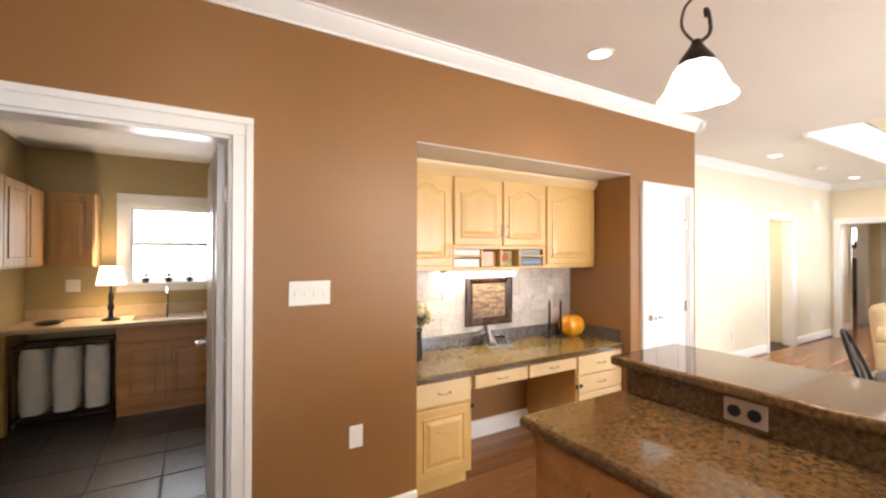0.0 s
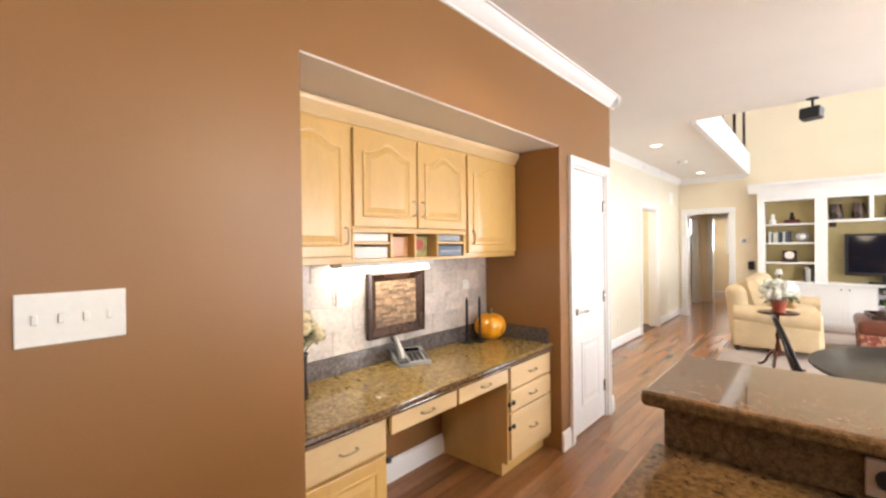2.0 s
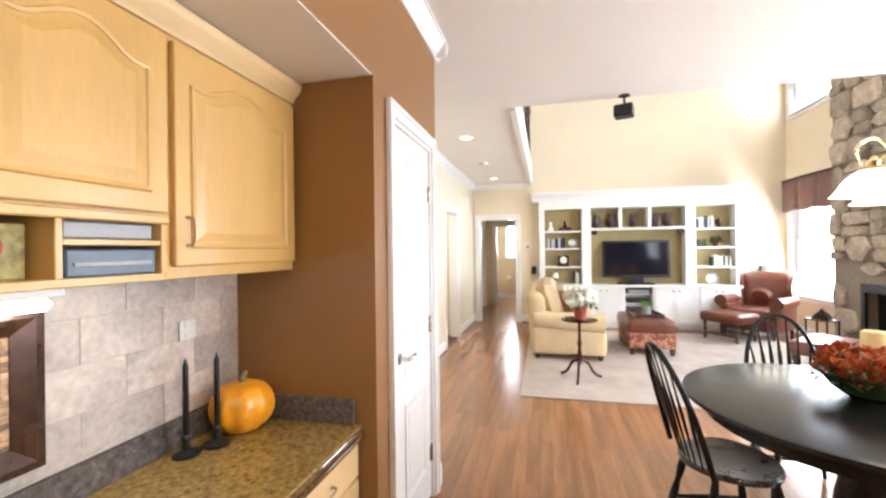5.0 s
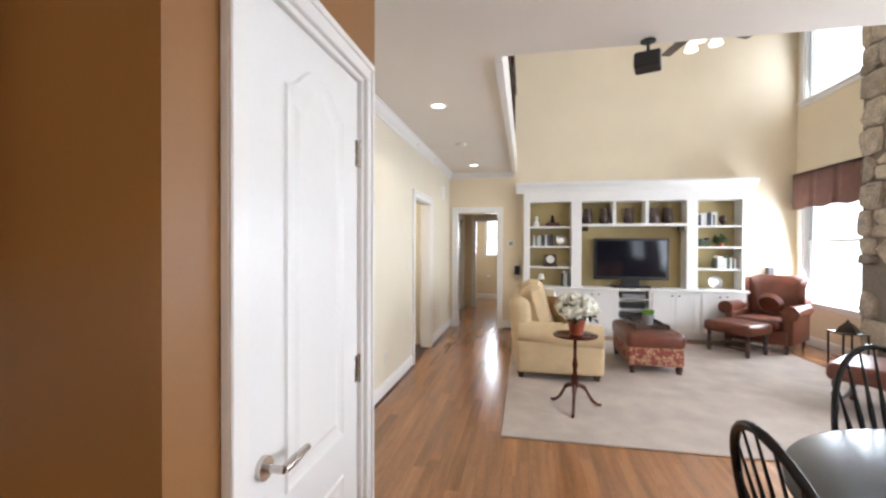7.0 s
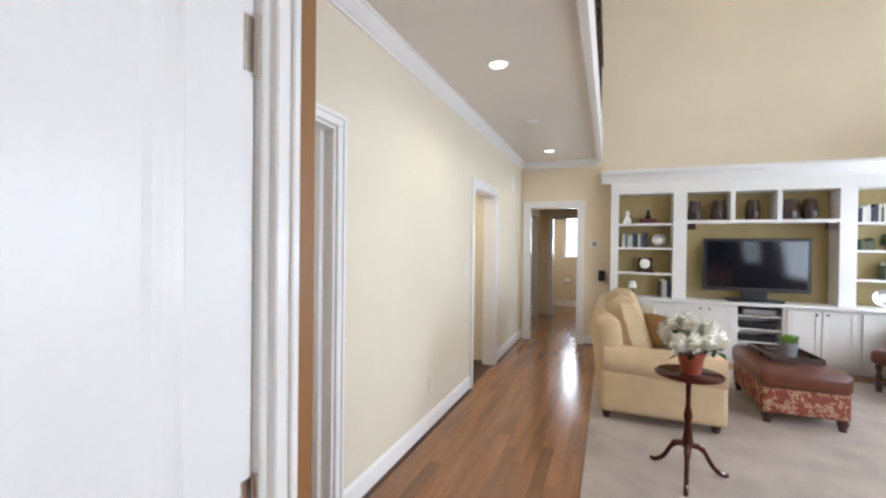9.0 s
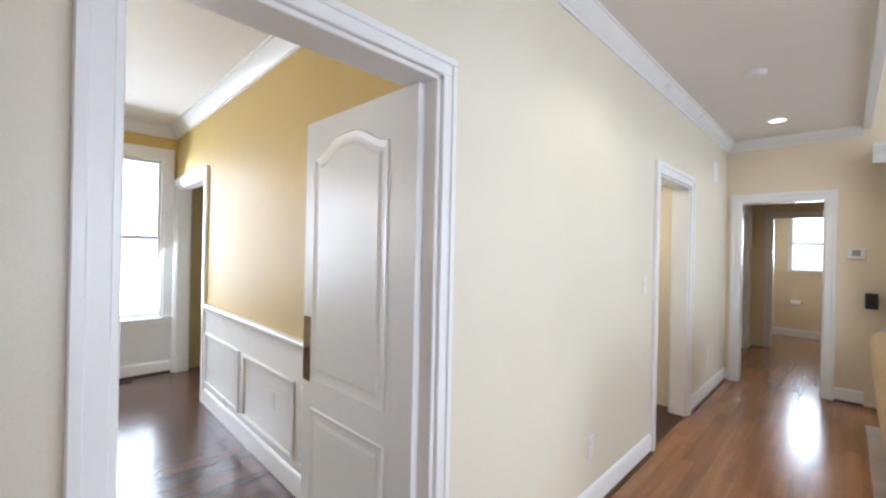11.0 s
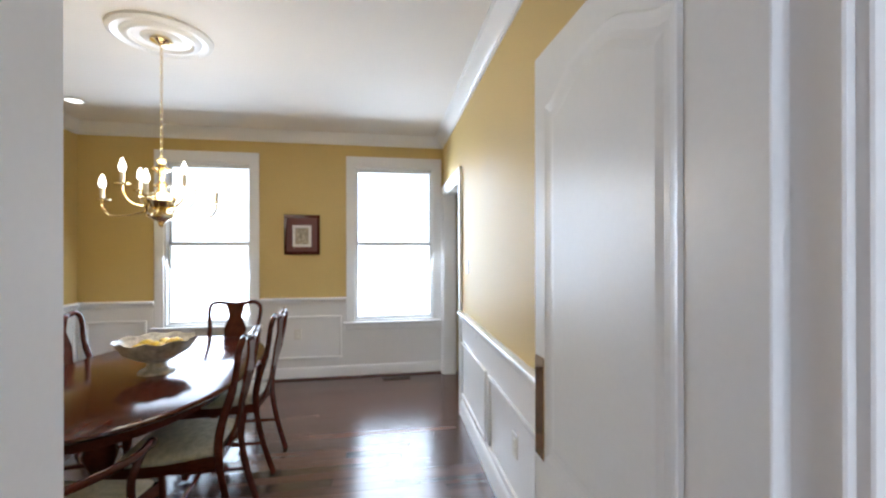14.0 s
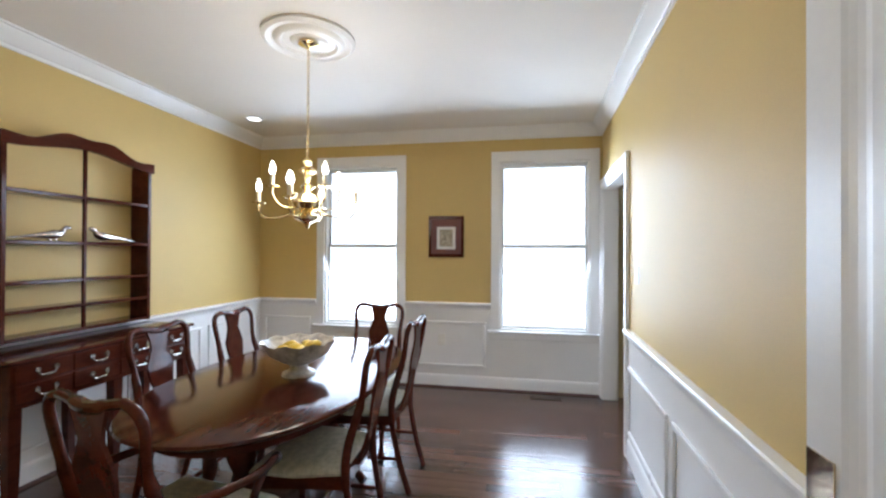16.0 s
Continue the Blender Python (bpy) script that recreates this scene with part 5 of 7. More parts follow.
def scroll_chandelier(cx, cy, radius, first, mouth):
    """Three scrolled arms, each with a glass dome hanging from its end."""
    ch = thing("glass_dome_chandelier", "pale brass scroll-arm chandelier with lit white glass domes over the table", "chandelier")
    bm = bmesh.new()
    z = mouth + 0.11
    tube(bm, [(cx, cy, z + 0.05), (cx, cy, CEIL)], 0.007, 8)
    lathe(bm, [(0.004, z - 0.06), (0.02, z - 0.04), (0.012, z - 0.02), (0.035, z + 0.02), (0.02, z + 0.06), (0.028, z + 0.1), (0.01, z + 0.14)], cx, cy, 18)
    lathe(bm, [(0.065, CEIL), (0.065, CEIL - 0.015), (0.02, CEIL - 0.035)], cx, cy, 20)
    ob("stem", bm, PALEBRASS, ch, True)
    for k in range(3):
        a = radians(first + 120 * k)
        u = Vector((math.cos(a), math.sin(a), 0))
        c = Vector((cx, cy, z))
        bm = bmesh.new()
        up = Vector((0, 0, 1))
        tube(bm, spline([c + u * 0.03 - up * 0.01, c + u * radius * 0.4 - up * 0.03, c + u * radius * 0.62 + up * 0.05, c + u * radius * 0.95 + up * 0.125, c + u * radius * 1.28 + up * 0.085, c + u * radius * 1.22 + up * 0.02, c + u * radius + up * 0.03], 6), 0.0065, 8)
        lathe(bm, [(0.05, z - 0.008), (0.045, z + 0.006), (0.016, z + 0.014), (0.02, z + 0.03), (0.006, z + 0.05)], c.x + u.x * radius, c.y + u.y * radius, 18)
        ob("arm", bm, PALEBRASS, ch, True)
        x, y, n = c.x + u.x * radius, c.y + u.y * radius, 36
        bm = bmesh.new()
        loft(bm, [[(x + q * (1 + w * math.cos(8 * t)) * math.cos(t), y + q * (1 + w * math.cos(8 * t)) * math.sin(t), mouth + h) for t in [2 * math.pi * j / n for j in range(n)]]
                  for q, h, w in ((0.142, 0.0, 0.02), (0.128, 0.01, 0.012), (0.115, 0.03, 0.006), (0.1, 0.058, 0.003), (0.072, 0.088, 0), (0.045, 0.102, 0), (0.03, 0.105, 0))], cap=False)
        ob("shade", bm, SHADE, ch, True)


scroll_chandelier(4.42, 0.56, 0.305, 113, 1.645)

# ================================================================ breakfast table
TX, TY, TR, TZ = 4.38, 0.84, 0.68, 0.755
bt = thing("round_table", "round black painted pedestal breakfast table", "table")
bm = bmesh.new()
lathe(bm, [(TR - 0.04, TZ - 0.03), (TR - 0.01, TZ - 0.026), (TR, TZ - 0.015), (TR - 0.004, TZ - 0.004), (TR - 0.02, TZ)], TX, TY, 72)
ob("top", bm, BLACKWOOD, bt, True)
bm = bmesh.new()
lathe(bm, [(TR - 0.09, TZ - 0.031), (TR - 0.09, TZ - 0.1), (TR - 0.1, TZ - 0.1)], TX, TY, 60)
ob("apron", bm, BLACKWOOD, bt, True)
bm = bmesh.new()
lathe(bm, [(0.16, TZ - 0.06), (0.09, TZ - 0.1), (0.07, 0.5), (0.1, 0.35), (0.11, 0.25), (0.08, 0.16), (0.1, 0.1)], TX, TY, 28)
ob("pedestal", bm, BLACKWOOD, bt, True)
for k in range(4):
    a = radians(45 + 90 * k)
    bm = bmesh.new()
    tube(bm, spline([(TX + 0.05 * math.cos(a), TY + 0.05 * math.sin(a), 0.18), (TX + 0.2 * math.cos(a), TY + 0.2 * math.sin(a), 0.16), (TX + 0.38 * math.cos(a), TY + 0.38 * math.sin(a), 0.04), (TX + 0.46 * math.cos(a), TY + 0.46 * math.sin(a), 0.03)], 5), [0.045] * 6 + [0.035] * 6 + [0.028] * 4, 10)
    ob("foot", bm, BLACKWOOD, bt, True)


def windsor_chair():
    """Hoop-back Windsor chair; seat centre at the origin, back towards -y."""
    c = thing("windsor_chair", "black painted hoop-back Windsor side chair", "chair", group="chairs round the breakfast table")
    bm = bmesh.new()
    n = 32
    def ring(s, z):
        return [(s * (0.215 + 0.02 * math.sin(2 * math.pi * k / n)) * math.cos(2 * math.pi * k / n), s * 0.205 * math.sin(2 * math.pi * k / n), z) for k in range(n)]
    vr = loft(bm, [ring(0.86, 0.425), ring(0.98, 0.435), ring(1.0, 0.452), ring(0.97, 0.463), ring(0.8, 0.458), ring(0.4, 0.45)])
    # Dark brown on a black chair: the floor's reflection is put into the colour.
    ob("seat", bm, mat("seat_with_floor_reflection", (0.03, 0.013, 0.008), 0.28, vary=0.3, scale=8, grain=50, bump=0.02), c, True)["label"] = "black wooden seat with the floor's brown reflection in its colour"
    pts = []
    for k in range(21):
        a = math.pi * k / 20
        x = 0.205 * math.cos(a)
        z = 0.455 + 0.53 * math.sin(a) ** 0.75
        y = -0.165 - 0.14 * (z - 0.455) / 0.53 - 0.03 * (1 - (x / 0.205) ** 2)
        pts.append((x, y, z))
    bm = bmesh.new()
    tube(bm, pts, 0.013, 10)
    ob("hoop", bm, BLACKWOOD, c, True)
    for k in range(7):
        f = (k - 3) / 3
        xt = 0.165 * f
        zt = 0.455 + 0.53 * max(0.0, 1 - (xt / 0.205) ** 2) ** 0.375
        xb = 0.115 * f
        yt = -0.165 - 0.14 * (zt - 0.455) / 0.53 - 0.03 * (1 - (xt / 0.205) ** 2)
        yb = -0.165 - 0.02 * (1 - f * f)
        bm = bmesh.new()
        P = [Vector((xb, yb, 0.455)).lerp(Vector((xt, yt, zt)), q / 6) for q in range(7)]
        tube(bm, P, [0.006, 0.007, 0.011, 0.013, 0.008, 0.006, 0.005], 8, flat=0.6, side=(1, 0, 0))
        ob("spindle", bm, BLACKWOOD, c, True)
    legs = []
    for sx in (-1, 1):
        for sy in (-1, 1):
            top, foot = Vector((sx * 0.13, sy * 0.12, 0.44)), Vector((sx * 0.2, sy * 0.2, 0.0))
            bm = bmesh.new()
            tube(bm, [top.lerp(foot, q / 8) for q in range(9)], [0.012, 0.017, 0.02, 0.013, 0.019, 0.02, 0.017, 0.013, 0.01], 10)
            ob("leg", bm, BLACKWOOD, c, True)
            legs.append(top.lerp(foot, 0.6))
    bm = bmesh.new()
    tube(bm, [legs[0], (legs[0] + legs[1]) / 2, legs[1]], [0.008, 0.013, 0.008], 8)
    tube(bm, [legs[2], (legs[2] + legs[3]) / 2, legs[3]], [0.008, 0.013, 0.008], 8)
    tube(bm, [(legs[0] + legs[1]) / 2, (legs[2] + legs[3]) / 2], 0.01, 8)
    ob("stretcher", bm, BLACKWOOD, c, True)
    return c


wc = windsor_chair()
wc.matrix_basis = pose(4.41, 1.35, 0, 0, 0, 189)
copy_thing(wc, pose(5.10, 0.72, 0, 0, 0, 84))
copy_thing(wc, pose(4.75, 0.12, 0, 0, 0, 15))

cp_ = thing("centerpiece", "green bowl of red and orange autumn leaves with cream pillar candle", "centerpiece")
bm = bmesh.new()
lathe(bm, [(0.07, TZ), (0.13, TZ + 0.04), (0.19, TZ + 0.11), (0.195, TZ + 0.115), (0.18, TZ + 0.11), (0.1, TZ + 0.03)], 4.46, 0.76, 28)
ob("bowl", bm, mat("green_glaze", (0.06, 0.09, 0.03), 0.25, vary=0.2, scale=12), cp_, True)
bouquet(cp_, "autumn_leaves", 4.46, 0.76, TZ + 0.13, 0.2, 0.1, 60, 0.045, AUTUMN, 21, LEAF, petals=10)
bm = bmesh.new()
lathe(bm, [(0.05, TZ + 0.08), (0.05, TZ + 0.285), (0.044, TZ + 0.295), (0.02, TZ + 0.285)], 4.5, 0.72, 24)
ob("pillar_candle", bm, mat("cream_wax", (0.75, 0.6, 0.3), 0.5, vary=0.04), cp_, True)

# ================================================================ great room things
st = thing("pedestal_side_table", "small round dark tripod side table", "side table", pose(7.04, 1.81, 0.014))
bm = bmesh.new()
lathe(bm, [(0.17, 0.628), (0.19, 0.635), (0.193, 0.645), (0.185, 0.65)], n=36)
ob("top", bm, MAHOG, st, True)
bm = bmesh.new()
lathe(bm, [(0.035, 0.628), (0.016, 0.6), (0.014, 0.45), (0.026, 0.38), (0.016, 0.33), (0.03, 0.24), (0.035, 0.2), (0.02, 0.17)], n=18)
ob("column", bm, MAHOG, st, True)
for k in range(3):
    a = radians(50 + 120 * k)
    bm = bmesh.new()
    tube(bm, spline([(0.02 * math.cos(a), 0.02 * math.sin(a), 0.2), (0.09 * math.cos(a), 0.09 * math.sin(a), 0.17), (0.16 * math.cos(a), 0.16 * math.sin(a), 0.06), (0.22 * math.cos(a), 0.22 * math.sin(a), 0.012), (0.25 * math.cos(a), 0.25 * math.sin(a), 0.012)], 5), [0.02] * 6 + [0.014] * 11 + [0.013] * 4, 8)
    ob("leg", bm, MAHOG, st, True)
fp = thing("potted_flowers", "white hydrangea blooms in a red-brown pot", "potted plant")
bm = bmesh.new()
lathe(bm, [(0.055, 0.665), (0.075, 0.78), (0.085, 0.785), (0.085, 0.8), (0.07, 0.795)], 7.04, 1.80, 24)
ob("pot", bm, TERRA, fp, True)
bouquet(fp, "blooms", 7.04, 1.80, 0.88, 0.165, 0.105, 24, 0.064, WPETAL, 5, LEAF, petals=60, leaves=2, core=True)

for nm, x0, x1, y0, y1, mt, rx in (("throw_pillow", -0.22, 0.22, -0.06, 0.06, GOLDFAB, 20), ("throw_pillow", -0.2, 0.2, -0.06, 0.06, IVORYFAB, 10)):
    pl = thing(nm, "gold throw pillow on the loveseat" if mt is GOLDFAB else "ivory throw pillow on the loveseat", "pillow", pose(8.06 if mt is GOLDFAB else 8.24, 1.86 if mt is GOLDFAB else 1.98, 0.68 if mt is GOLDFAB else 0.74, -rx, 0, 40 if mt is GOLDFAB else 25))
    bm = bmesh.new()
    N = 12
    for sgn in (-1, 1):
        g = [[bm.verts.new((x0 + (x1 - x0) * i / N, sgn * 0.085 * (math.sin(math.pi * i / N) * math.sin(math.pi * j / N)) ** 0.45, -0.21 + 0.42 * j / N)) for i in range(N + 1)] for j in range(N + 1)]
        for j in range(N):
            for i in range(N):
                bm.faces.new((g[j][i], g[j][i + 1], g[j + 1][i + 1], g[j + 1][i]))
    bmesh.ops.remove_doubles(bm, verts=bm.verts, dist=1e-4)
    ob("cover", bm, mt, pl, True)

ty = thing("serving_tray", "dark wooden serving tray on the ottoman", "tray", pose(8.72, 0.8, 0.47, 0, 0, 4))
part("tray_base", WALNUT, ty, (-0.25, 0.25, -0.17, 0.17, 0, 0.012), bev=0.003)
part("tray_rim", WALNUT, ty, (-0.27, 0.27, -0.19, -0.17, 0, 0.05), (-0.27, 0.27, 0.17, 0.19, 0, 0.05), (-0.27, -0.25, -0.17, 0.17, 0, 0.05), (0.25, 0.27, -0.17, 0.17, 0, 0.05), bev=0.003)
gp = thing("potted_grass", "small pot of bright green grass on the tray", "potted plant", pose(8.66, 0.78, 0.482))
bm = bmesh.new()
lathe(bm, [(0.05, 0), (0.065, 0.12), (0.068, 0.13), (0.055, 0.12)], n=20)
ob("pot", bm, GREYPL, gp, True)
bm = bmesh.new()
for k in range(160):
    a, r = random.uniform(0, 6.283), 0.055 * math.sqrt(random.random())
    petal(bm, (r * math.cos(a), r * math.sin(a), 0.12), (0.3 * math.cos(a), 0.3 * math.sin(a), 1), 0.08, 0.004, 0.002, random)
tagged(ob("grass", bm, mat("bright_grass", (0.14, 0.3, 0.03), 0.6, vary=0.2), gp), kind="stuff")


def turned_leg(bm, x, y, h, r=0.028):
    lathe(bm, [(r, h), (r, h * 0.8), (r * 0.6, h * 0.72), (r * 1.1, h * 0.55), (r * 0.6, h * 0.38), (r, h * 0.3), (r, h * 0.15), (r * 0.7, h * 0.1), (r * 1.05, h * 0.05), (r * 0.7, 0)], x, y, 14)


def leather_stool(m, w, d, h, label):
    s = thing("leather_footstool", label, "footstool", m)
    bm = bmesh.new()
    cushion(bm, -w / 2, w / 2, -d / 2, d / 2, h - 0.15, h, 0.05)
    ob("cushion", bm, LEATHER, s, True)
    for x in (-w / 2 + 0.06, w / 2 - 0.06):
        for y in (-d / 2 + 0.06, d / 2 - 0.06):
            bm = bmesh.new()
            turned_leg(bm, x, y, h - 0.14)
            ob("leg", bm, WALNUT, s, True)
    for y in (-d / 2 + 0.06, d / 2 - 0.06):
        bm = bmesh.new()
        tube(bm, [(-w / 2 + 0.06, y, 0.09), (-w / 4, y, 0.09), (0, y, 0.09), (w / 4, y, 0.09), (w / 2 - 0.06, y, 0.09)], [0.012, 0.02, 0.014, 0.02, 0.012], 10)
        ob("stretcher", bm, WALNUT, s, True)
    return s


leather_stool(pose(9.50, -0.56, 0.014, 0, 0, 35), 0.62, 0.5, 0.42, "red-brown leather footstool with turned wooden legs")
leather_stool(pose(7.34, -0.765, 0.014, 0, 0, -44), 0.69, 0.70, 0.44, "red-brown leather bench with turned wooden legs by the hearth")


def wing_chair():
    """Rolled-arm wing chair facing +y."""
    c = thing("wing_chair", "red-brown leather wing chair with rolled arms and round pillow", "armchair")
    bm = bmesh.new(); cushion(bm, -0.36, 0.36, -0.36, 0.36, 0.12, 0.32, 0.04); ob("base", bm, LEATHER, c, True)
    bm = bmesh.new(); cushion(bm, -0.28, 0.28, -0.25, 0.4, 0.31, 0.46, 0.05); ob("seat_cushion", bm, LEATHER, c, True)
    bm = bmesh.new()
    n = 16
    def sec(y, z, w, t):
        return [(w * max(-1, min(1, 1.25 * math.cos(2 * math.pi * k / n))), y + t * math.sin(2 * math.pi * k / n), z) for k in range(n)]
    loft(bm, [sec(-0.3, 0.28, 0.32, 0.1), sec(-0.34, 0.6, 0.34, 0.1), sec(-0.4, 0.9, 0.36, 0.09), sec(-0.43, 0.98, 0.34, 0.08), sec(-0.44, 1.02, 0.25, 0.05)])
    ob("back", bm, LEATHER, c, True)
    for s in (-1, 1):
        bm = bmesh.new()
        x0, x1 = sorted((s * 0.28, s * 0.4))
        cushion(bm, x0, x1, -0.38, 0.34, 0.12, 0.52, 0.035)
        tube(bm, [(s * 0.36, -0.36, 0.56), (s * 0.37, 0.0, 0.56), (s * 0.38, 0.36, 0.56)], [0.08, 0.085, 0.095], 18)
        ob("arm", bm, LEATHER, c, True)
        bm = bmesh.new()
        pts = [(-0.44, 0.55), (-0.2, 0.58), (-0.17, 0.7), (-0.2, 0.86), (-0.3, 0.96), (-0.46, 0.98)]
        loft(bm, [[(s * (0.33 + dx), y, z) for y, z in pts] for dx in (-0.02, 0.0, 0.045, 0.06)])
        bmesh.ops.bevel(bm, geom=bm.edges[:], offset=0.012, segments=2, affect="EDGES")
        ob("wing", bm, LEATHER, c, True)
        for y in (-0.32, 0.32):
            bm = bmesh.new()
            tube(bm, spline([(s * 0.33, y, 0.13), (s * 0.34, y * 1.03, 0.07), (s * 0.335, y * 1.06, 0.0)], 4), [0.03] * 4 + [0.022] * 5, 10)
            ob("leg", bm, WALNUT, c, True)
    bm = bmesh.new()
    lathe(bm, [(0.02, -0.05), (0.12, -0.055), (0.16, 0.0), (0.12, 0.055), (0.03, 0.045), (0.012, 0.03)], n=24)
    bmesh.ops.transform(bm, matrix=pose(0, -0.17, 0.62, 72), verts=bm.verts)
    ob("round_pillow", bm, LEATHER, c, True)
    return c


wgc = wing_chair()
wgc.matrix_basis = pose(9.95, -1.13, 0.0, 0, 0, 46)

# fireplace
fpz = thing("stone_fireplace", "tall fieldstone chimney breast with dark firebox", "fireplace", kind="structure")
FX0, FX1, FYF = 7.2, 8.93, -1.56
part("mortar", MORTAR, fpz, (FX0, 7.6, YS + 0.003, FYF - 0.05, 0, TOP), (8.44, FX1, YS + 0.003, FYF - 0.05, 0, TOP), (7.6, 8.44, YS + 0.003, FYF - 0.05, 0.95, TOP), (7.6, 8.44, YS + 0.003, -1.8, 0, 0.95), bev=0)
part("firebox", BLACK, fpz, (7.62, 8.42, -1.79, -1.76, 0.02, 0.94), (7.6, 8.44, FYF - 0.07, FYF - 0.035, 0.86, 0.97), (7.6, 7.67, FYF - 0.07, FYF - 0.035, 0.0, 0.86), (8.37, 8.44, FYF - 0.07, FYF - 0.035, 0.0, 0.86), bev=0.004)
rnd = random.Random(9)


def stone(x0, x1, z0, z1, y):
    cx, cz, n = (x0 + x1) / 2, (z0 + z1) / 2, rnd.choice((6, 7, 8))
    outer = []
    for k in range(n):
        a = 2 * math.pi * (k + rnd.uniform(-0.25, 0.25)) / n
        q = 1 / max(abs(math.cos(a)), abs(math.sin(a))) ** 0.75
        outer.append((cx + (x1 - x0) / 2 * math.cos(a) * q * rnd.uniform(0.95, 1.04), cz + (z1 - z0) / 2 * math.sin(a) * q * rnd.uniform(0.95, 1.04)))
    d = rnd.uniform(0.03, 0.065)
    bm = bmesh.new()
    rings = [[(x, y - 0.05, z) for x, z in outer], [(x, y - 0.05 + d * 0.7, z) for x, z in outer], [(cx + (x - cx) * 0.82, y - 0.05 + d + rnd.uniform(-0.008, 0.008), cz + (z - cz) * 0.82) for x, z in outer]]
    loft(bm, rings)
    return ob("stone", bm, STONE, fpz)


for zr in range(17):
    z0 = zr * 0.31
    x = FX0 + rnd.uniform(-0.1, 0.0)
    while x < FX1:
        w = rnd.uniform(0.2, 0.5)
        a, b = max(x, FX0), min(x + w, FX1)
        if FX1 - b < 0.12:
            b = FX1
        x = b
        if b - a < 0.1:
            continue
        if rnd.random() < 0.45:
            zm = z0 + rnd.uniform(0.11, 0.2)
            spans = ((z0, zm), (zm, z0 + 0.31))
        else:
            spans = ((z0, z0 + 0.31),)
        for s0, s1 in spans:
            if s0 < 0.93 and b > 7.6 and a < 8.44:
                continue
            stone(a, b, s0, s1, FYF)

ln = thing("hearth_lantern", "dark metal lantern on the floor beside the hearth", "lantern", pose(8.75, -1.36, 0.0))
part("post", BRONZE, ln, *[(x - 0.008, x + 0.008, y - 0.008, y + 0.008, 0, 0.46) for x in (-0.12, 0.12) for y in (-0.12, 0.12)], bev=0.002)
part("shelf", BRONZE, ln, (-0.13, 0.13, -0.13, 0.13, 0.02, 0.035), (-0.135, 0.135, -0.135, 0.135, 0.455, 0.47), bev=0.003)
bm = bmesh.new(); lathe(bm, [(0.13, 0.47), (0.09, 0.53), (0.02, 0.585), (0.008, 0.61)], n=4); ob("roof", bm, BRONZE, ln)
bm = bmesh.new(); lathe(bm, [(0.05, 0.035), (0.05, 0.2)], n=16); ob("candle", bm, mat("green_wax", (0.2, 0.3, 0.1), 0.5), ln, True)

vl = thing("window_valance", "mauve pleated fabric valance above the window", "valance")
MAUVE = mat("mauve_valance_fabric", (0.33, 0.19, 0.155), 0.9, vary=0.08, scale=10, grain=150, bump=0.2)


def valance(x0, x1, z0, z1):
    bm = bmesh.new()
    n = 60
    rows = []
    for z, fl in ((z1, 0.0), (z1 - 0.03, 0.0), (z0 + 0.1, 0.7), (z0, 1.0)):
        row = []
        for k in range(n + 1):
            f = k / n
            pleat = 0.03 * fl * (1 if min(abs(f - q) for q in (0.0, 0.34, 0.67, 1.0)) > 0.035 else -0.6)
            row.append((x0 + (x1 - x0) * f, YS + 0.105 + pleat, z + (0.015 * fl * math.cos(f * 18))))
        rows.append(row)
    loft(bm, rows, closed=False)
    ret = [(x0, YS + 0.022, z1), (x0, YS + 0.105, z1), (x0, YS + 0.1, z0), (x0, YS + 0.022, z0)]
    bm.faces.new([bm.verts.new(p) for p in ret])
    bm.faces.new([bm.verts.new((x1, y, z)) for _, y, z in ret])
    bmesh.ops.solidify(bm, geom=bm.faces[:], thickness=0.006)
    return bm


ob("fabric", valance(9.06, 10.5, 2.0, 2.53), MAUVE, vl, True)
part("board", WHITE, vl, (9.06, 10.5, YS + 0.022, YS + 0.1, 2.5, 2.525), bev=0.002)
vl2 = thing("window_valance", "mauve fabric valance at the top of the upper window", "valance")
ob("fabric", valance(9.06, 10.5, 4.78, 5.15), MAUVE, vl2, True)
part("board", WHITE, vl2, (9.06, 10.5, YS + 0.022, YS + 0.1, 5.12, 5.145), bev=0.002)

pj = thing("ceiling_projector", "black speaker box hung from the ceiling edge on a bracket", "speaker", pose(6.0, 1.5, CEIL))
bm = bmesh.new()
lathe(bm, [(0.045, 0), (0.045, -0.008), (0.012, -0.012)], n=20)
tube(bm, [(0, 0, 0), (0, 0, -0.1)], 0.01, 10)
ob("bracket", bm, BLACK, pj, True)
bm = bmesh.new(); box(bm, -0.055, 0.055, -0.075, 0.075, -0.19, -0.09, 0.012, 2, pose(0, 0, 0, 0, 8, -20)); ob("body", bm, BLACK, pj)

fan = thing("ceiling_fan", "ceiling fan with brown blades and white glass lights", "ceiling fan", pose(8.0, 0.45, 0))
bm = bmesh.new()
tube(bm, [(0, 0, 3.85), (0, 0, TOP)], 0.014, 10)
lathe(bm, [(0.02, 3.64), (0.08, 3.66), (0.11, 3.72), (0.11, 3.8), (0.06, 3.86), (0.02, 3.88)], n=24)
lathe(bm, [(0.07, TOP), (0.07, TOP - 0.03), (0.02, TOP - 0.06)], n=20)
ob("motor", bm, BRONZE, fan, True)
for k in range(5):
    bm = bmesh.new()
    box(bm, 0.17, 0.72, -0.065, 0.065, 3.735, 3.745, 0.004, 1, pose(0, 0, 0, 0, 0, 72 * k + 12))
    box(bm, 0.09, 0.2, -0.015, 0.015, 3.74, 3.75, 0.002, 1, pose(0, 0, 0, 0, 0, 72 * k + 12))
    ob("blade", bm, WALNUT, fan)
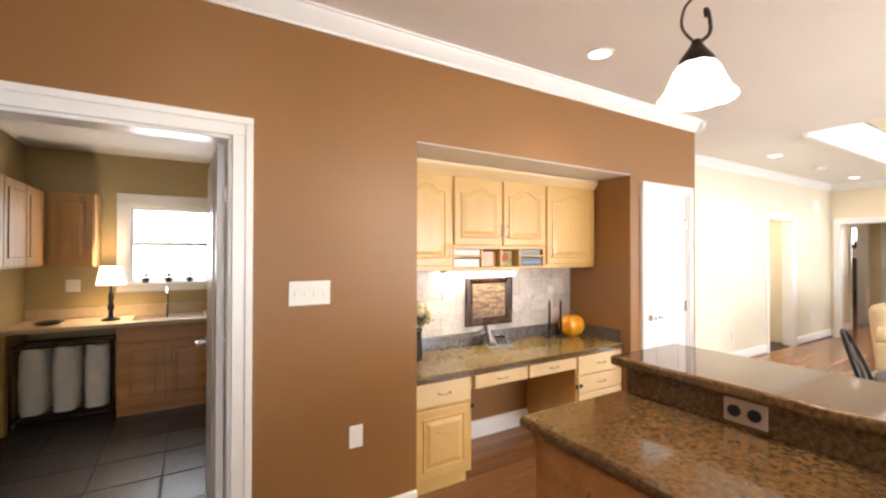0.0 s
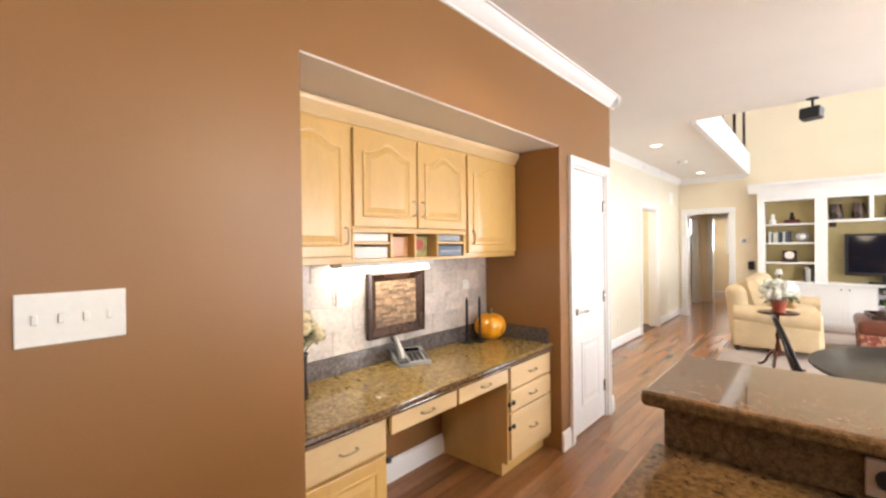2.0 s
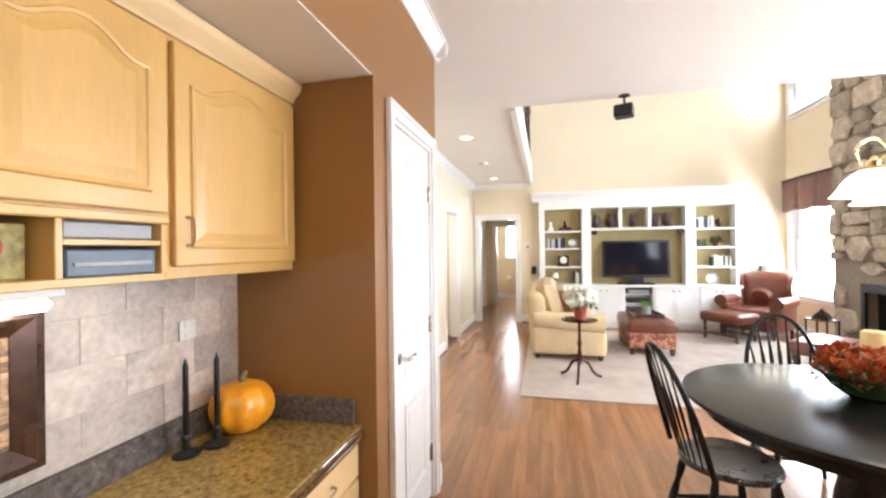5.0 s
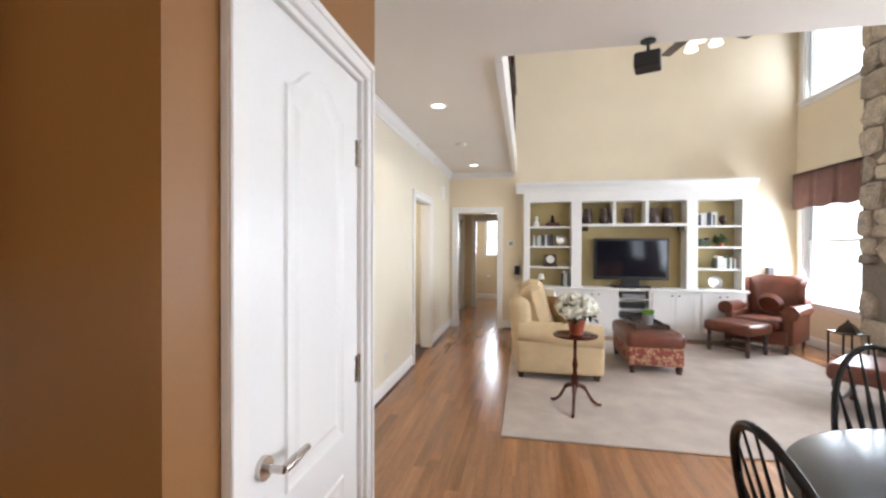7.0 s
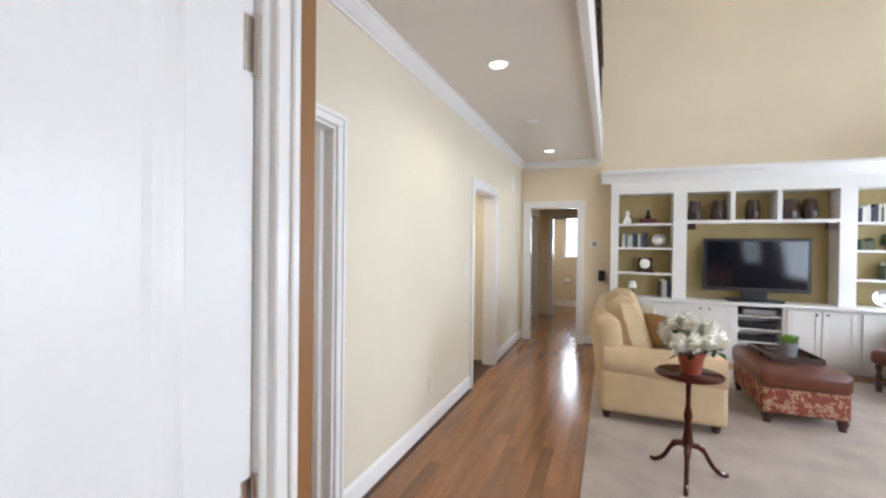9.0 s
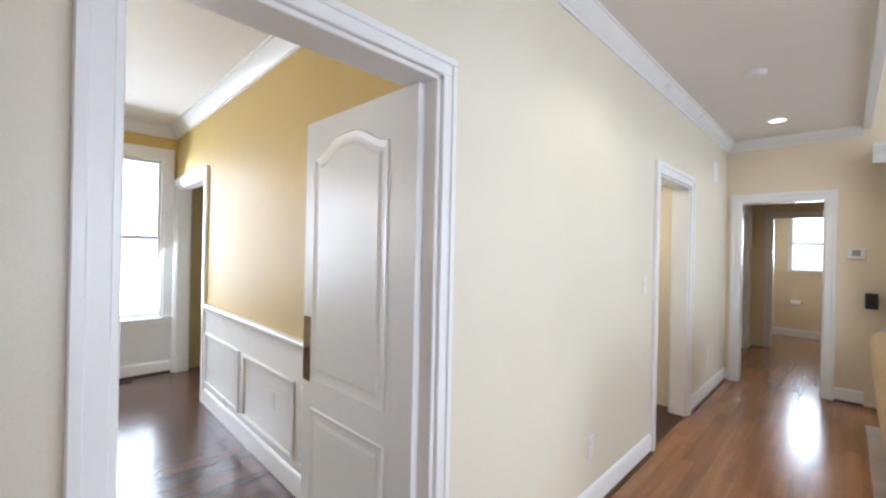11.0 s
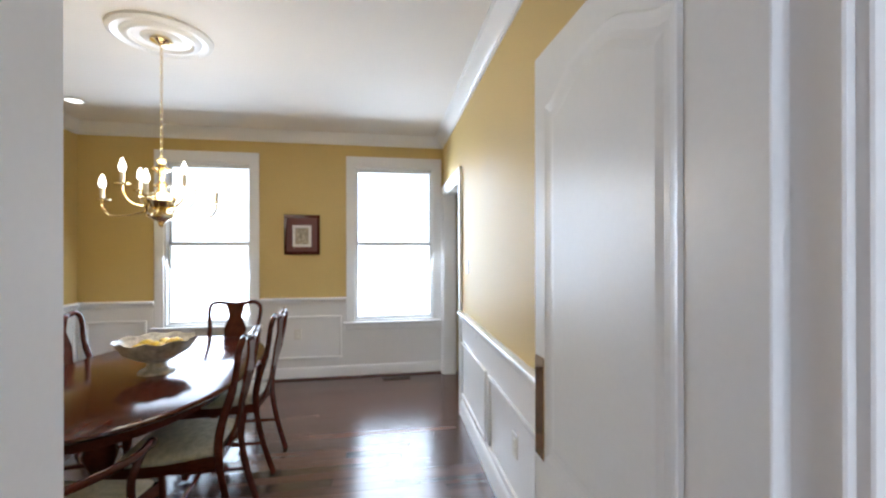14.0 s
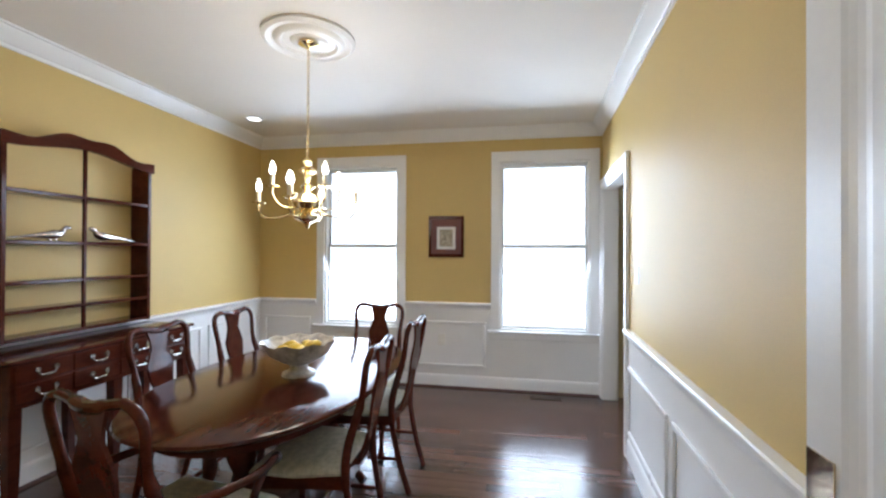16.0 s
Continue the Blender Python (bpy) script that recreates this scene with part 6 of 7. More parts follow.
for k in range(3):
    a = radians(120 * k + 30)
    bell_shade(fan, 0.13 * math.cos(a), 0.13 * math.sin(a), 3.53, 0.065, 0.11)
bm = bmesh.new()
for k in range(3):
    a = radians(120 * k + 30)
    tube(bm, [(0.03 * math.cos(a), 0.03 * math.sin(a), 3.66), (0.13 * math.cos(a), 0.13 * math.sin(a), 3.64)], 0.012, 8)
ob("light_arms", bm, BRONZE, fan, True)

th = thing("thermostat", "white wall thermostat with grey screen", "thermostat")
part("case", WHITEPL, th, (XE - 0.025, XE, 2.42, 2.56, 1.42, 1.53), bev=0.006)
part("screen", GREYPL, th, (XE - 0.028, XE - 0.025, 2.46, 2.52, 1.45, 1.51), bev=0.001)
for y, z in ((2.38, 1.03), (-1.46, 1.05)):
    sp = thing("wall_speaker", "small black satellite speaker on the wall", "speaker", group="satellite speakers")
    part("body", BLACK, sp, (XE - 0.12, XE - 0.03, y - 0.045, y + 0.045, z - 0.08, z + 0.07), bev=0.01, seg=2)
    part("bracket", BLACK, sp, (XE - 0.03, XE, y - 0.015, y + 0.015, z - 0.02, z + 0.02), bev=0.002)
vt = thing("wall_vent", "white wall vent grille near the ceiling", "vent")
part("grille", WHITE, vt, (9.82, 10.06, YH - 0.008, YH, 2.2, 2.42), bev=0.003)
for k in range(7):
    part("slat", WHITE, vt, (9.84, 10.04, YH - 0.014, YH - 0.007, 2.215 + 0.028 * k, 2.228 + 0.028 * k), bev=0.002)
# loft railing above the hall
lr = thing("loft_railing", "dark handrail and posts of the loft above the hall", "railing", kind="structure")
part("rail", WALNUT, lr, (6.07, XE, 2.405, 2.455, 3.09, 3.115), bev=0.004)
for k in range(4):
    part("post", WALNUT, lr, (6.6 + k * 1.15, 6.65 + k * 1.15, 2.41, 2.45, 3.115, 4.05), bev=0.004)
part("top_rail", WALNUT, lr, (6.07, XE, 2.40, 2.46, 4.05, 4.09), bev=0.006)

# shelf things
BOOKS = [mat("book_cloth", c, 0.7, vary=0.1, per_object=0.1) for c in ((0.04, 0.045, 0.06), (0.5, 0.46, 0.38), (0.12, 0.03, 0.025), (0.05, 0.12, 0.16), (0.62, 0.6, 0.55), (0.09, 0.1, 0.06))]


def book_row(y0, y1, z, x=10.36, seed=1, hmin=0.16, hmax=0.22, pal=None):
    r = random.Random(seed)
    y = y0
    while y < y1 - 0.02:
        t = r.uniform(0.02, 0.04)
        hgt = r.uniform(hmin, hmax)
        b = thing("book", r.choice(("cloth bound book standing on the shelf", "paper jacketed book standing on the shelf")), "book", group="books on the built-in shelves")
        mt = r.choice(pal or BOOKS)
        part("cover", mt, b, (x, x + 0.15, y, y + t - 0.002, z, z + hgt), bev=0.002)
        part("pages", PAPER, b, (x + 0.004, x + 0.148, y + 0.003, y + t - 0.005, z + hgt - 0.001, z + hgt + 0.0005), bev=0)
        y += t


def plate_on_stand(y, z, r, rim, x=10.40):
    p = thing("display_plate", "round display plate on a stand on the shelf", "plate", pose(x, y, z + r + 0.01, 0, -78, 0))
    bm = bmesh.new()
    lathe(bm, [(r * 0.55, 0.0), (r * 0.6, 0.004), (r, 0.015), (r, 0.019), (r * 0.6, 0.009), (0.01, 0.005)], n=32)
    ob("plate", bm, rim, p, True)
    bm = bmesh.new()
    lathe(bm, [(r * 0.5, 0.0095), (0.001, 0.0105)], n=28)
    ob("centre", bm, PAPER, p)
    bm = bmesh.new()
    lathe(bm, [(0.03, -0.012), (0.012, -0.004)], n=8)
    ob("stand", bm, BRONZE, p)


PEWTER = mat("pewter", (0.35, 0.34, 0.33), 0.3, 0.8, vary=0.15, scale=20)
book_row(1.80, 2.14, 1.439, seed=2, hmin=0.15, hmax=0.2)
plate_on_stand(1.66, 1.439, 0.085, PEWTER)
book_row(1.54, 1.66, 0.775, seed=4, hmin=0.2, hmax=0.25)
ck = thing("mantel_clock", "dark wooden mantel clock with white dial", "clock")
part("case", WALNUT, ck, (10.36, 10.46, 1.74, 1.93, 1.099, 1.30), (10.34, 10.47, 1.72, 1.95, 1.099, 1.13), bev=0.006)
bm = bmesh.new(); tube(bm, [(10.362, 1.835, 1.22), (10.353, 1.835, 1.22)], 0.065, 28); ob("dial", bm, PAPER, ck)
tl = thing("small_table_lamp", "tiny lamp with white shade on the shelf", "lamp", pose(10.42, 1.98, SB))
bm = bmesh.new(); lathe(bm, [(0.04, 0), (0.012, 0.02), (0.01, 0.12)], n=16); ob("base", bm, BRONZE, tl, True)
bm = bmesh.new(); lathe(bm, [(0.06, 0.11), (0.035, 0.2)], n=20, cap=False); ob("shade", bm, PAPER, tl, True)
fg = thing("figurine", "small white abstract figurine on the shelf", "figurine", pose(10.42, 2.06, 1.764))
bm = bmesh.new(); lathe(bm, [(0.05, 0), (0.045, 0.06), (0.02, 0.1), (0.03, 0.13), (0.022, 0.17), (0.004, 0.18)], n=16); ob("body", bm, PAPER, fg, True)
rb = thing("red_book_stack", "red books with a dark ornament on the shelf", "books")
part("book", BOOKS[2], rb, (10.36, 10.5, 1.68, 1.92, 1.764, 1.80), (10.37, 10.49, 1.7, 1.9, 1.8, 1.83), bev=0.003)
bm = bmesh.new(); lathe(bm, [(0.03, 1.83), (0.045, 1.86), (0.02, 1.9), (0.03, 1.93), (0.004, 1.96)], 10.42, 1.8, 14); ob("ornament", bm, BRONZE, rb, True)
book_row(-0.66, -0.41, 1.764, seed=6, pal=[BOOKS[3], BOOKS[4], BOOKS[0]])
book_row(-0.93, -0.62, 1.099, seed=7, pal=[BOOKS[4], BOOKS[1], BOOKS[5]])
book_row(-0.55, -0.42, 1.439, seed=8, hmin=0.1, hmax=0.14, pal=[BOOKS[5]])
plate_on_stand(-0.66, SB, 0.1, PEWTER, 10.42)
sp_ = thing("shelf_plant", "small leafy green plant on the shelf", "potted plant")
bm = bmesh.new(); lathe(bm, [(0.04, 1.439), (0.055, 1.5)], 10.42, -0.72, 16); ob("pot", bm, TERRA, sp_, True)
bouquet(sp_, "leaves", 10.42, -0.72, 1.54, 0.09, 0.06, 22, 0.04, LEAF, 31, LEAF, petals=6)
gl = thing("green_globe", "dark ornament on the shelf", "ornament", pose(10.42, -0.76, 1.764))
bm = bmesh.new(); lathe(bm, [(0.04, 0), (0.012, 0.02), (0.045, 0.06), (0.06, 0.1), (0.045, 0.15), (0.005, 0.165)], n=18); ob("body", bm, BRONZE, gl, True)
for k, y in enumerate((1.24, 0.98, 0.6, 0.22, 0.02)):
    vsx = thing("dark_vase", "dark vase in the upper cubby of the wall unit", "vase", pose(10.45, y, 1.80), group="vases in the wall unit")
    bm = bmesh.new(); lathe(bm, [(0.07, 0), (0.085, 0.06), (0.075, 0.16), (0.06, 0.22), (0.065, 0.25), (0.06, 0.255)], n=18); ob("body", bm, WALNUT, vsx, True)
for z, hgt, lab in ((0.615, 0.09, "silver and black receiver in the media cupboard"), (0.455, 0.08, "black cable box in the media cupboard"), (0.295, 0.07, "black disc player in the media cupboard")):
    av = thing("media_player", lab, "electronics")
    part("case", BLACK, av, (10.27, 10.45, 0.38, 0.75, z, z + hgt), bev=0.004)
    part("front_panel", GREYPL if z > 0.6 else BLACK, av, (10.262, 10.27, 0.40, 0.73, z + 0.015, z + hgt - 0.015), bev=0.001)

# ================================================================ dining room
DTX, DTY, DTZ = 4.06, 5.80, 0.76
dt = thing("dining_table", "oval polished mahogany pedestal dining table", "table")
n = 72


def oval(sx, sy, z):
    return [(DTX + sx * math.copysign(abs(math.cos(2 * math.pi * k / n)) ** 0.9, math.cos(2 * math.pi * k / n)), DTY + sy * math.copysign(abs(math.sin(2 * math.pi * k / n)) ** 0.9, math.sin(2 * math.pi * k / n)), z) for k in range(n)]


bm = bmesh.new()
loft(bm, [oval(0.50, 0.88, DTZ - 0.03), oval(0.545, 0.925, DTZ - 0.028), oval(0.56, 0.94, DTZ - 0.016), oval(0.556, 0.936, DTZ - 0.005), oval(0.54, 0.92, DTZ)])
ob("top", bm, MAHOG, dt, True)
bm = bmesh.new()
loft(bm, [oval(0.45, 0.82, DTZ - 0.1), oval(0.46, 0.83, DTZ - 0.031)])
ob("apron", bm, MAHOG, dt, True)
for y in (-0.45, 0.45):
    bm = bmesh.new()
    lathe(bm, [(0.06, DTZ - 0.1), (0.045, 0.6), (0.07, 0.5), (0.04, 0.42), (0.075, 0.3), (0.05, 0.2)], DTX, DTY + y, 22)
    ob("pedestal", bm, MAHOG, dt, True)
    for k in range(3):
        a = radians(90 * (1 if y > 0 else -1) + 120 * k)
        bm = bmesh.new()
        c = Vector((DTX, DTY + y, 0))
        tube(bm, spline([c + Vector((0.03 * math.cos(a), 0.03 * math.sin(a), 0.28)), c + Vector((0.15 * math.cos(a), 0.15 * math.sin(a), 0.22)), c + Vector((0.28 * math.cos(a), 0.28 * math.sin(a), 0.07)), c + Vector((0.36 * math.cos(a), 0.36 * math.sin(a), 0.025))], 5), [0.035] * 6 + [0.026] * 10, 10)
        ob("foot", bm, MAHOG, dt, True)


def queen_anne_chair(arms=False):
    """Queen Anne dining chair; seat centre at the origin, facing +y, back towards -y."""
    c = thing("dining_armchair" if arms else "dining_chair", "mahogany Queen Anne dining " + ("armchair" if arms else "chair") + " with vase splat and sage fabric seat", "chair", group="chairs round the dining table")
    w = 0.25
    bm = bmesh.new()
    loft(bm, [[(-0.2, -0.2, 0.40), (0.2, -0.2, 0.40), (w, 0.24, 0.40), (-w, 0.24, 0.40)], [(-0.2, -0.2, 0.455), (0.2, -0.2, 0.455), (w, 0.24, 0.455), (-w, 0.24, 0.455)]])
    ob("seat_rail", bm, MAHOG, c)
    bm = bmesh.new()
    loft(bm, [[(-0.19 * s - 0.0, -0.18 * s, z), (0.19 * s, -0.18 * s, z), (0.235 * s, 0.02, z), (0.235 * s, 0.215 * s, z), (-0.235 * s, 0.215 * s, z), (-0.235 * s, 0.02, z)] for s, z in ((1.0, 0.452), (1.03, 0.468), (0.97, 0.485), (0.8, 0.497))])
    ob("seat_pad", bm, SEATFAB, c, True)
    top = 1.0
    for s in (-1, 1):
        bm = bmesh.new()
        tube(bm, spline([(s * 0.17, -0.3, 0.0), (s * 0.18, -0.24, 0.2), (s * 0.19, -0.2, 0.42), (s * 0.2, -0.21, 0.58), (s * 0.185, -0.265, 0.78), (s * 0.2, -0.29, 0.93), (s * 0.175, -0.3, 0.985), (s * 0.12, -0.3, top)], 6), [0.017] * 12 + [0.02] * 12 + [0.016] * 19, 10, side=(1, 0, 0))
        ob("back_post", bm, MAHOG, c, True)
        bm = bmesh.new()
        tube(bm, spline([(s * 0.215, 0.205, 0.43), (s * 0.225, 0.22, 0.34), (s * 0.215, 0.205, 0.2), (s * 0.205, 0.195, 0.07), (s * 0.21, 0.215, 0.015)], 6), [0.03] * 3 + [0.034] * 5 + [0.026] * 5 + [0.017] * 8 + [0.022] * 4, 10)
        ob("front_leg", bm, MAHOG, c, True)
        bm = bmesh.new()
        tube(bm, [(s * 0.185, -0.23, 0.2), (s * 0.195, 0.0, 0.2), (s * 0.212, 0.19, 0.2)], [0.009, 0.014, 0.009], 8)
        ob("stretcher", bm, MAHOG, c, True)
        if arms:
            bm = bmesh.new()
            tube(bm, spline([(s * 0.2, -0.225, 0.66), (s * 0.27, -0.1, 0.665), (s * 0.285, 0.05, 0.655), (s * 0.27, 0.16, 0.66), (s * 0.25, 0.18, 0.64)], 6), [0.016] * 20 + [0.02] * 5, 10)
            tube(bm, spline([(s * 0.275, 0.1, 0.65), (s * 0.26, 0.06, 0.56), (s * 0.24, 0.09, 0.44)], 6), 0.015, 10)
            ob("arm", bm, MAHOG, c, True)
    bm = bmesh.new()
    tube(bm, [(-0.196, 0.0, 0.2), (0, 0.0, 0.2), (0.196, 0.0, 0.2)], [0.009, 0.014, 0.009], 8)
    ob("stretcher", bm, MAHOG, c, True)
    bm = bmesh.new()
    tube(bm, spline([(-0.135, -0.3, 1.0), (-0.08, -0.302, 0.99), (0, -0.306, 0.975), (0.08, -0.302, 0.99), (0.135, -0.3, 1.0)], 6), [0.016] * 8 + [0.021] * 9 + [0.016] * 8, 10, flat=1.1)
    ob("crest", bm, MAHOG, c, True)
    bm = bmesh.new()
    prof = [(0.44, 0.055), (0.5, 0.06), (0.54, 0.042), (0.6, 0.045), (0.7, 0.075), (0.78, 0.088), (0.84, 0.065), (0.88, 0.05), (0.93, 0.06), (0.98, 0.078)]
    rings = []
    for z, hw in prof:
        f = (z - 0.44) / 0.54
        y = -0.2 - 0.1 * f - 0.02 * math.sin(math.pi * f)
        rings.append([(-hw, y, z), (hw, y, z), (hw, y - 0.013, z), (-hw, y - 0.013, z)])
    loft(bm, rings)
    ob("splat", bm, MAHOG, c, True)
    return c


qc = queen_anne_chair()
qc.matrix_basis = pose(4.36, 5.52, 0, 0, 0, 92)
for m in (pose(4.37, 6.22, 0, 0, 0, 88), pose(3.57, 5.70, 0, 0, 0, -90), pose(3.57, 6.34, 0, 0, 0, -90), pose(4.17, 6.62, 0, 0, 0, 178)):
    copy_thing(qc, m)
qa = queen_anne_chair(True)
qa.matrix_basis = pose(4.12, 4.93, 0, 0, 0, -8)

fb = thing("fruit_bowl", "footed ceramic bowl of lemons on the dining table", "bowl", pose(4.12, 5.74, DTZ))
CERAM = mat("mottled_ceramic", (0.50, 0.47, 0.41), 0.35, vary=0.25, scale=22, bump=0.3)
bm = bmesh.new()
n2 = 36
rings = []
for r, z, wv in ((0.09, 0, 0), (0.085, 0.012, 0), (0.05, 0.03, 0), (0.045, 0.055, 0), (0.09, 0.075, 0), (0.155, 0.115, 0.01), (0.185, 0.172, 0.05), (0.192, 0.184, 0.06), (0.175, 0.172, 0.04), (0.135, 0.115, 0), (0.03, 0.085, 0)):
    rings.append([(r * (1 + wv * math.sin(9 * 2 * math.pi * k / n2)) * math.cos(2 * math.pi * k / n2), r * (1 + wv * math.sin(9 * 2 * math.pi * k / n2)) * math.sin(2 * math.pi * k / n2), z + 0.12 * wv * math.cos(9 * 2 * math.pi * k / n2)) for k in range(n2)])
loft(bm, rings)
ob("bowl", bm, CERAM, fb, True)
LEMON = mat("lemon_peel", (0.72, 0.52, 0.04), 0.4, vary=0.08, scale=40, grain=200, bump=0.3)
for k, (x, y, z) in enumerate(((-0.07, 0.03, 0.14), (0.0, -0.05, 0.145), (0.075, 0.02, 0.15), (0.01, 0.06, 0.14), (0.05, -0.07, 0.135), (-0.06, -0.06, 0.135))):
    lm = thing("lemon", "yellow lemon in the ceramic bowl", "lemon", pose(4.12 + x, 5.74 + y, DTZ + z, 20 * k, 70, 50 * k), group="lemons in the bowl")
    bm = bmesh.new()
    lathe(bm, [(0.004, -0.048), (0.012, -0.042), (0.028, -0.028), (0.034, 0.0), (0.028, 0.028), (0.012, 0.042), (0.005, 0.05)], n=18)
    ob("peel", bm, LEMON, lm, True)

# chandelier and medallion
MX, MY = 4.045, 5.97
md = thing("ceiling_medallion", "white plaster ceiling medallion with raised rings", "medallion", pose(MX, MY, CEIL))
bm = bmesh.new()
lathe(bm, [(0.275, 0), (0.275, -0.014), (0.25, -0.026), (0.23, -0.018), (0.21, -0.016), (0.195, -0.03), (0.17, -0.034), (0.155, -0.02), (0.11, -0.018), (0.095, -0.03), (0.065, -0.034), (0.05, -0.02)], n=56)
ob("plaster", bm, WHITE, md, True)
cd = thing("brass_chandelier", "polished brass six-arm chandelier with lit candle bulbs", "chandelier", pose(MX + 0.01, MY - 0.03, 0))
bm = bmesh.new()
lathe(bm, [(0.055, CEIL - 0.035), (0.06, CEIL - 0.05), (0.03, CEIL - 0.065), (0.008, CEIL - 0.075)], n=24)
ob("canopy", bm, PALEBRASS, cd, True)
bm = bmesh.new()
z = CEIL - 0.08
k = 0
while z > 1.96:
    a = pose(0, 0, z, 0, 0, 90 * (k % 2))
    tube(bm, [a @ Vector((0.007 * math.cos(q), 0, 0.014 * math.sin(q))) for q in [2 * math.pi * j / 8 for j in range(9)]], 0.0022, 5)
    z -= 0.022
    k += 1
tagged(ob("chain", bm, PALEBRASS, cd, True), kind="stuff")
bm = bmesh.new()
lathe(bm, [(0.006, 2.03), (0.03, 2.0), (0.016, 1.97), (0.05, 1.94), (0.05, 1.93), (0.018, 1.91), (0.016, 1.85), (0.045, 1.82), (0.022, 1.8), (0.03, 1.78), (0.07, 1.755), (0.088, 1.71), (0.07, 1.665), (0.032, 1.645), (0.028, 1.635), (0.08, 1.615), (0.075, 1.595), (0.03, 1.57), (0.014, 1.555), (0.018, 1.543), (0.004, 1.525)], n=28)
ob("column", bm, PALEBRASS, cd, True)
for k in range(8):
    a = radians(45 * k + 10)
    R = 0.29 if k % 2 == 0 else 0.21
    zz = 0 if k % 2 == 0 else 0.09
    u = Vector((math.cos(a), math.sin(a), 0))
    bm = bmesh.new()
    tube(bm, spline([u * 0.04 + Vector((0, 0, 1.68)), u * 0.12 + Vector((0, 0, 1.62 + zz * 0.5)), u * R * 0.85 + Vector((0, 0, 1.60 + zz)), u * R + Vector((0, 0, 1.66 + zz)), u * R + Vector((0, 0, 1.70 + zz))], 6), 0.006, 8)
    lathe(bm, [(0.01, 1.70 + zz), (0.036, 1.705 + zz), (0.038, 1.712 + zz), (0.012, 1.716 + zz)], u.x * R, u.y * R, 18)
    ob("arm", bm, PALEBRASS, cd, True)
    bm = bmesh.new()
    lathe(bm, [(0.012, 1.715 + zz), (0.012, 1.79 + zz)], u.x * R, u.y * R, 12)
    ob("candle_sleeve", bm, mat("candle_sleeve", (0.8, 0.72, 0.55), 0.5) if k == 0 else bpy.data.materials["candle_sleeve"], cd, True)
    bm = bmesh.new()
    lathe(bm, [(0.01, 1.79 + zz), (0.018, 1.815 + zz), (0.014, 1.845 + zz), (0.003, 1.88 + zz)], u.x * R, u.y * R, 12)
    ob("bulb", bm, HOT, cd, True)
for o in cd.children:
    if o.name.split(".")[0] not in ("chain", "canopy"):
        for v in o.data.vertices:
            v.co.z = 1.78 + (v.co.z - 1.78) * 0.84

pc = thing("framed_print", "small matted print in a dark red frame on gold wall", "picture")
part("frame", MAHOG, pc, (4.355, 4.735, DN - 0.022, DN - 0.001, 1.375, 1.41), (4.355, 4.735, DN - 0.022, DN - 0.001, 1.78, 1.815), (4.355, 4.385, DN - 0.022, DN - 0.001, 1.41, 1.78), (4.705, 4.735, DN - 0.022, DN - 0.001, 1.41, 1.78), bev=0.003)
part("mat_board", mat("maroon_mat", (0.16, 0.06, 0.055), 0.7, vary=0.06), pc, (4.385, 4.705, DN - 0.012, DN - 0.002, 1.41, 1.78), bev=0)
part("inner_mat", PAPER, pc, (4.445, 4.645, DN - 0.016, DN - 0.012, 1.46, 1.70), bev=0.001)
part("print", mat("sepia_print", (0.42, 0.36, 0.26), 0.7, vary=0.3, scale=40), pc, (4.475, 4.615, DN - 0.019, DN - 0.016, 1.49, 1.67), bev=0.001)

# buffet and hanging shelf
HY0, HY1, HX = 5.44, 6.40, 2.52
hu = thing("hanging_plate_shelf", "dark mahogany hanging shelf with scrolled cornice on the wall", "shelf")
part("side", MAHOG, hu, (DW + 0.001, HX, HY0, HY0 + 0.028, 0.905, 2.06), bev=0.004)
part("side", MAHOG, hu, (DW + 0.001, HX, HY1 - 0.028, HY1, 0.905, 2.06), bev=0.004)
part("mullion", MAHOG, hu, (HX - 0.02, HX, 5.89, 5.91, 0.93, 2.08), bev=0.003)
for z in (0.92, 1.075, 1.24, 1.475, 1.77):
    part("shelf", MAHOG, hu, (DW + 0.001, HX - 0.004, HY0 + 0.028, HY1 - 0.028, z - 0.011, z + 0.011), bev=0.003)
bm = bmesh.new()
for x0, x1 in ((HX - 0.02, HX + 0.012),):
    pts = []
    N = 30
    for k in range(N + 1):
        f = k / N
        pts.append((HY0 - 0.01 + (HY1 - HY0 + 0.02) * f, 2.06 + 0.085 * (0.5 - 0.5 * math.cos(2 * math.pi * f)) + 0.012 * math.cos(6 * math.pi * f)))
    low = [(y, 2.0 + 0.06 * (0.5 - 0.5 * math.cos(2 * math.pi * (y - HY0) / (HY1 - HY0)))) for y, _ in reversed(pts)]
    loft(bm, [[(x, y, z + 0.02) for y, z in pts + low] for x in (x0, x1)])
ob("cornice", bm, MAHOG, hu)
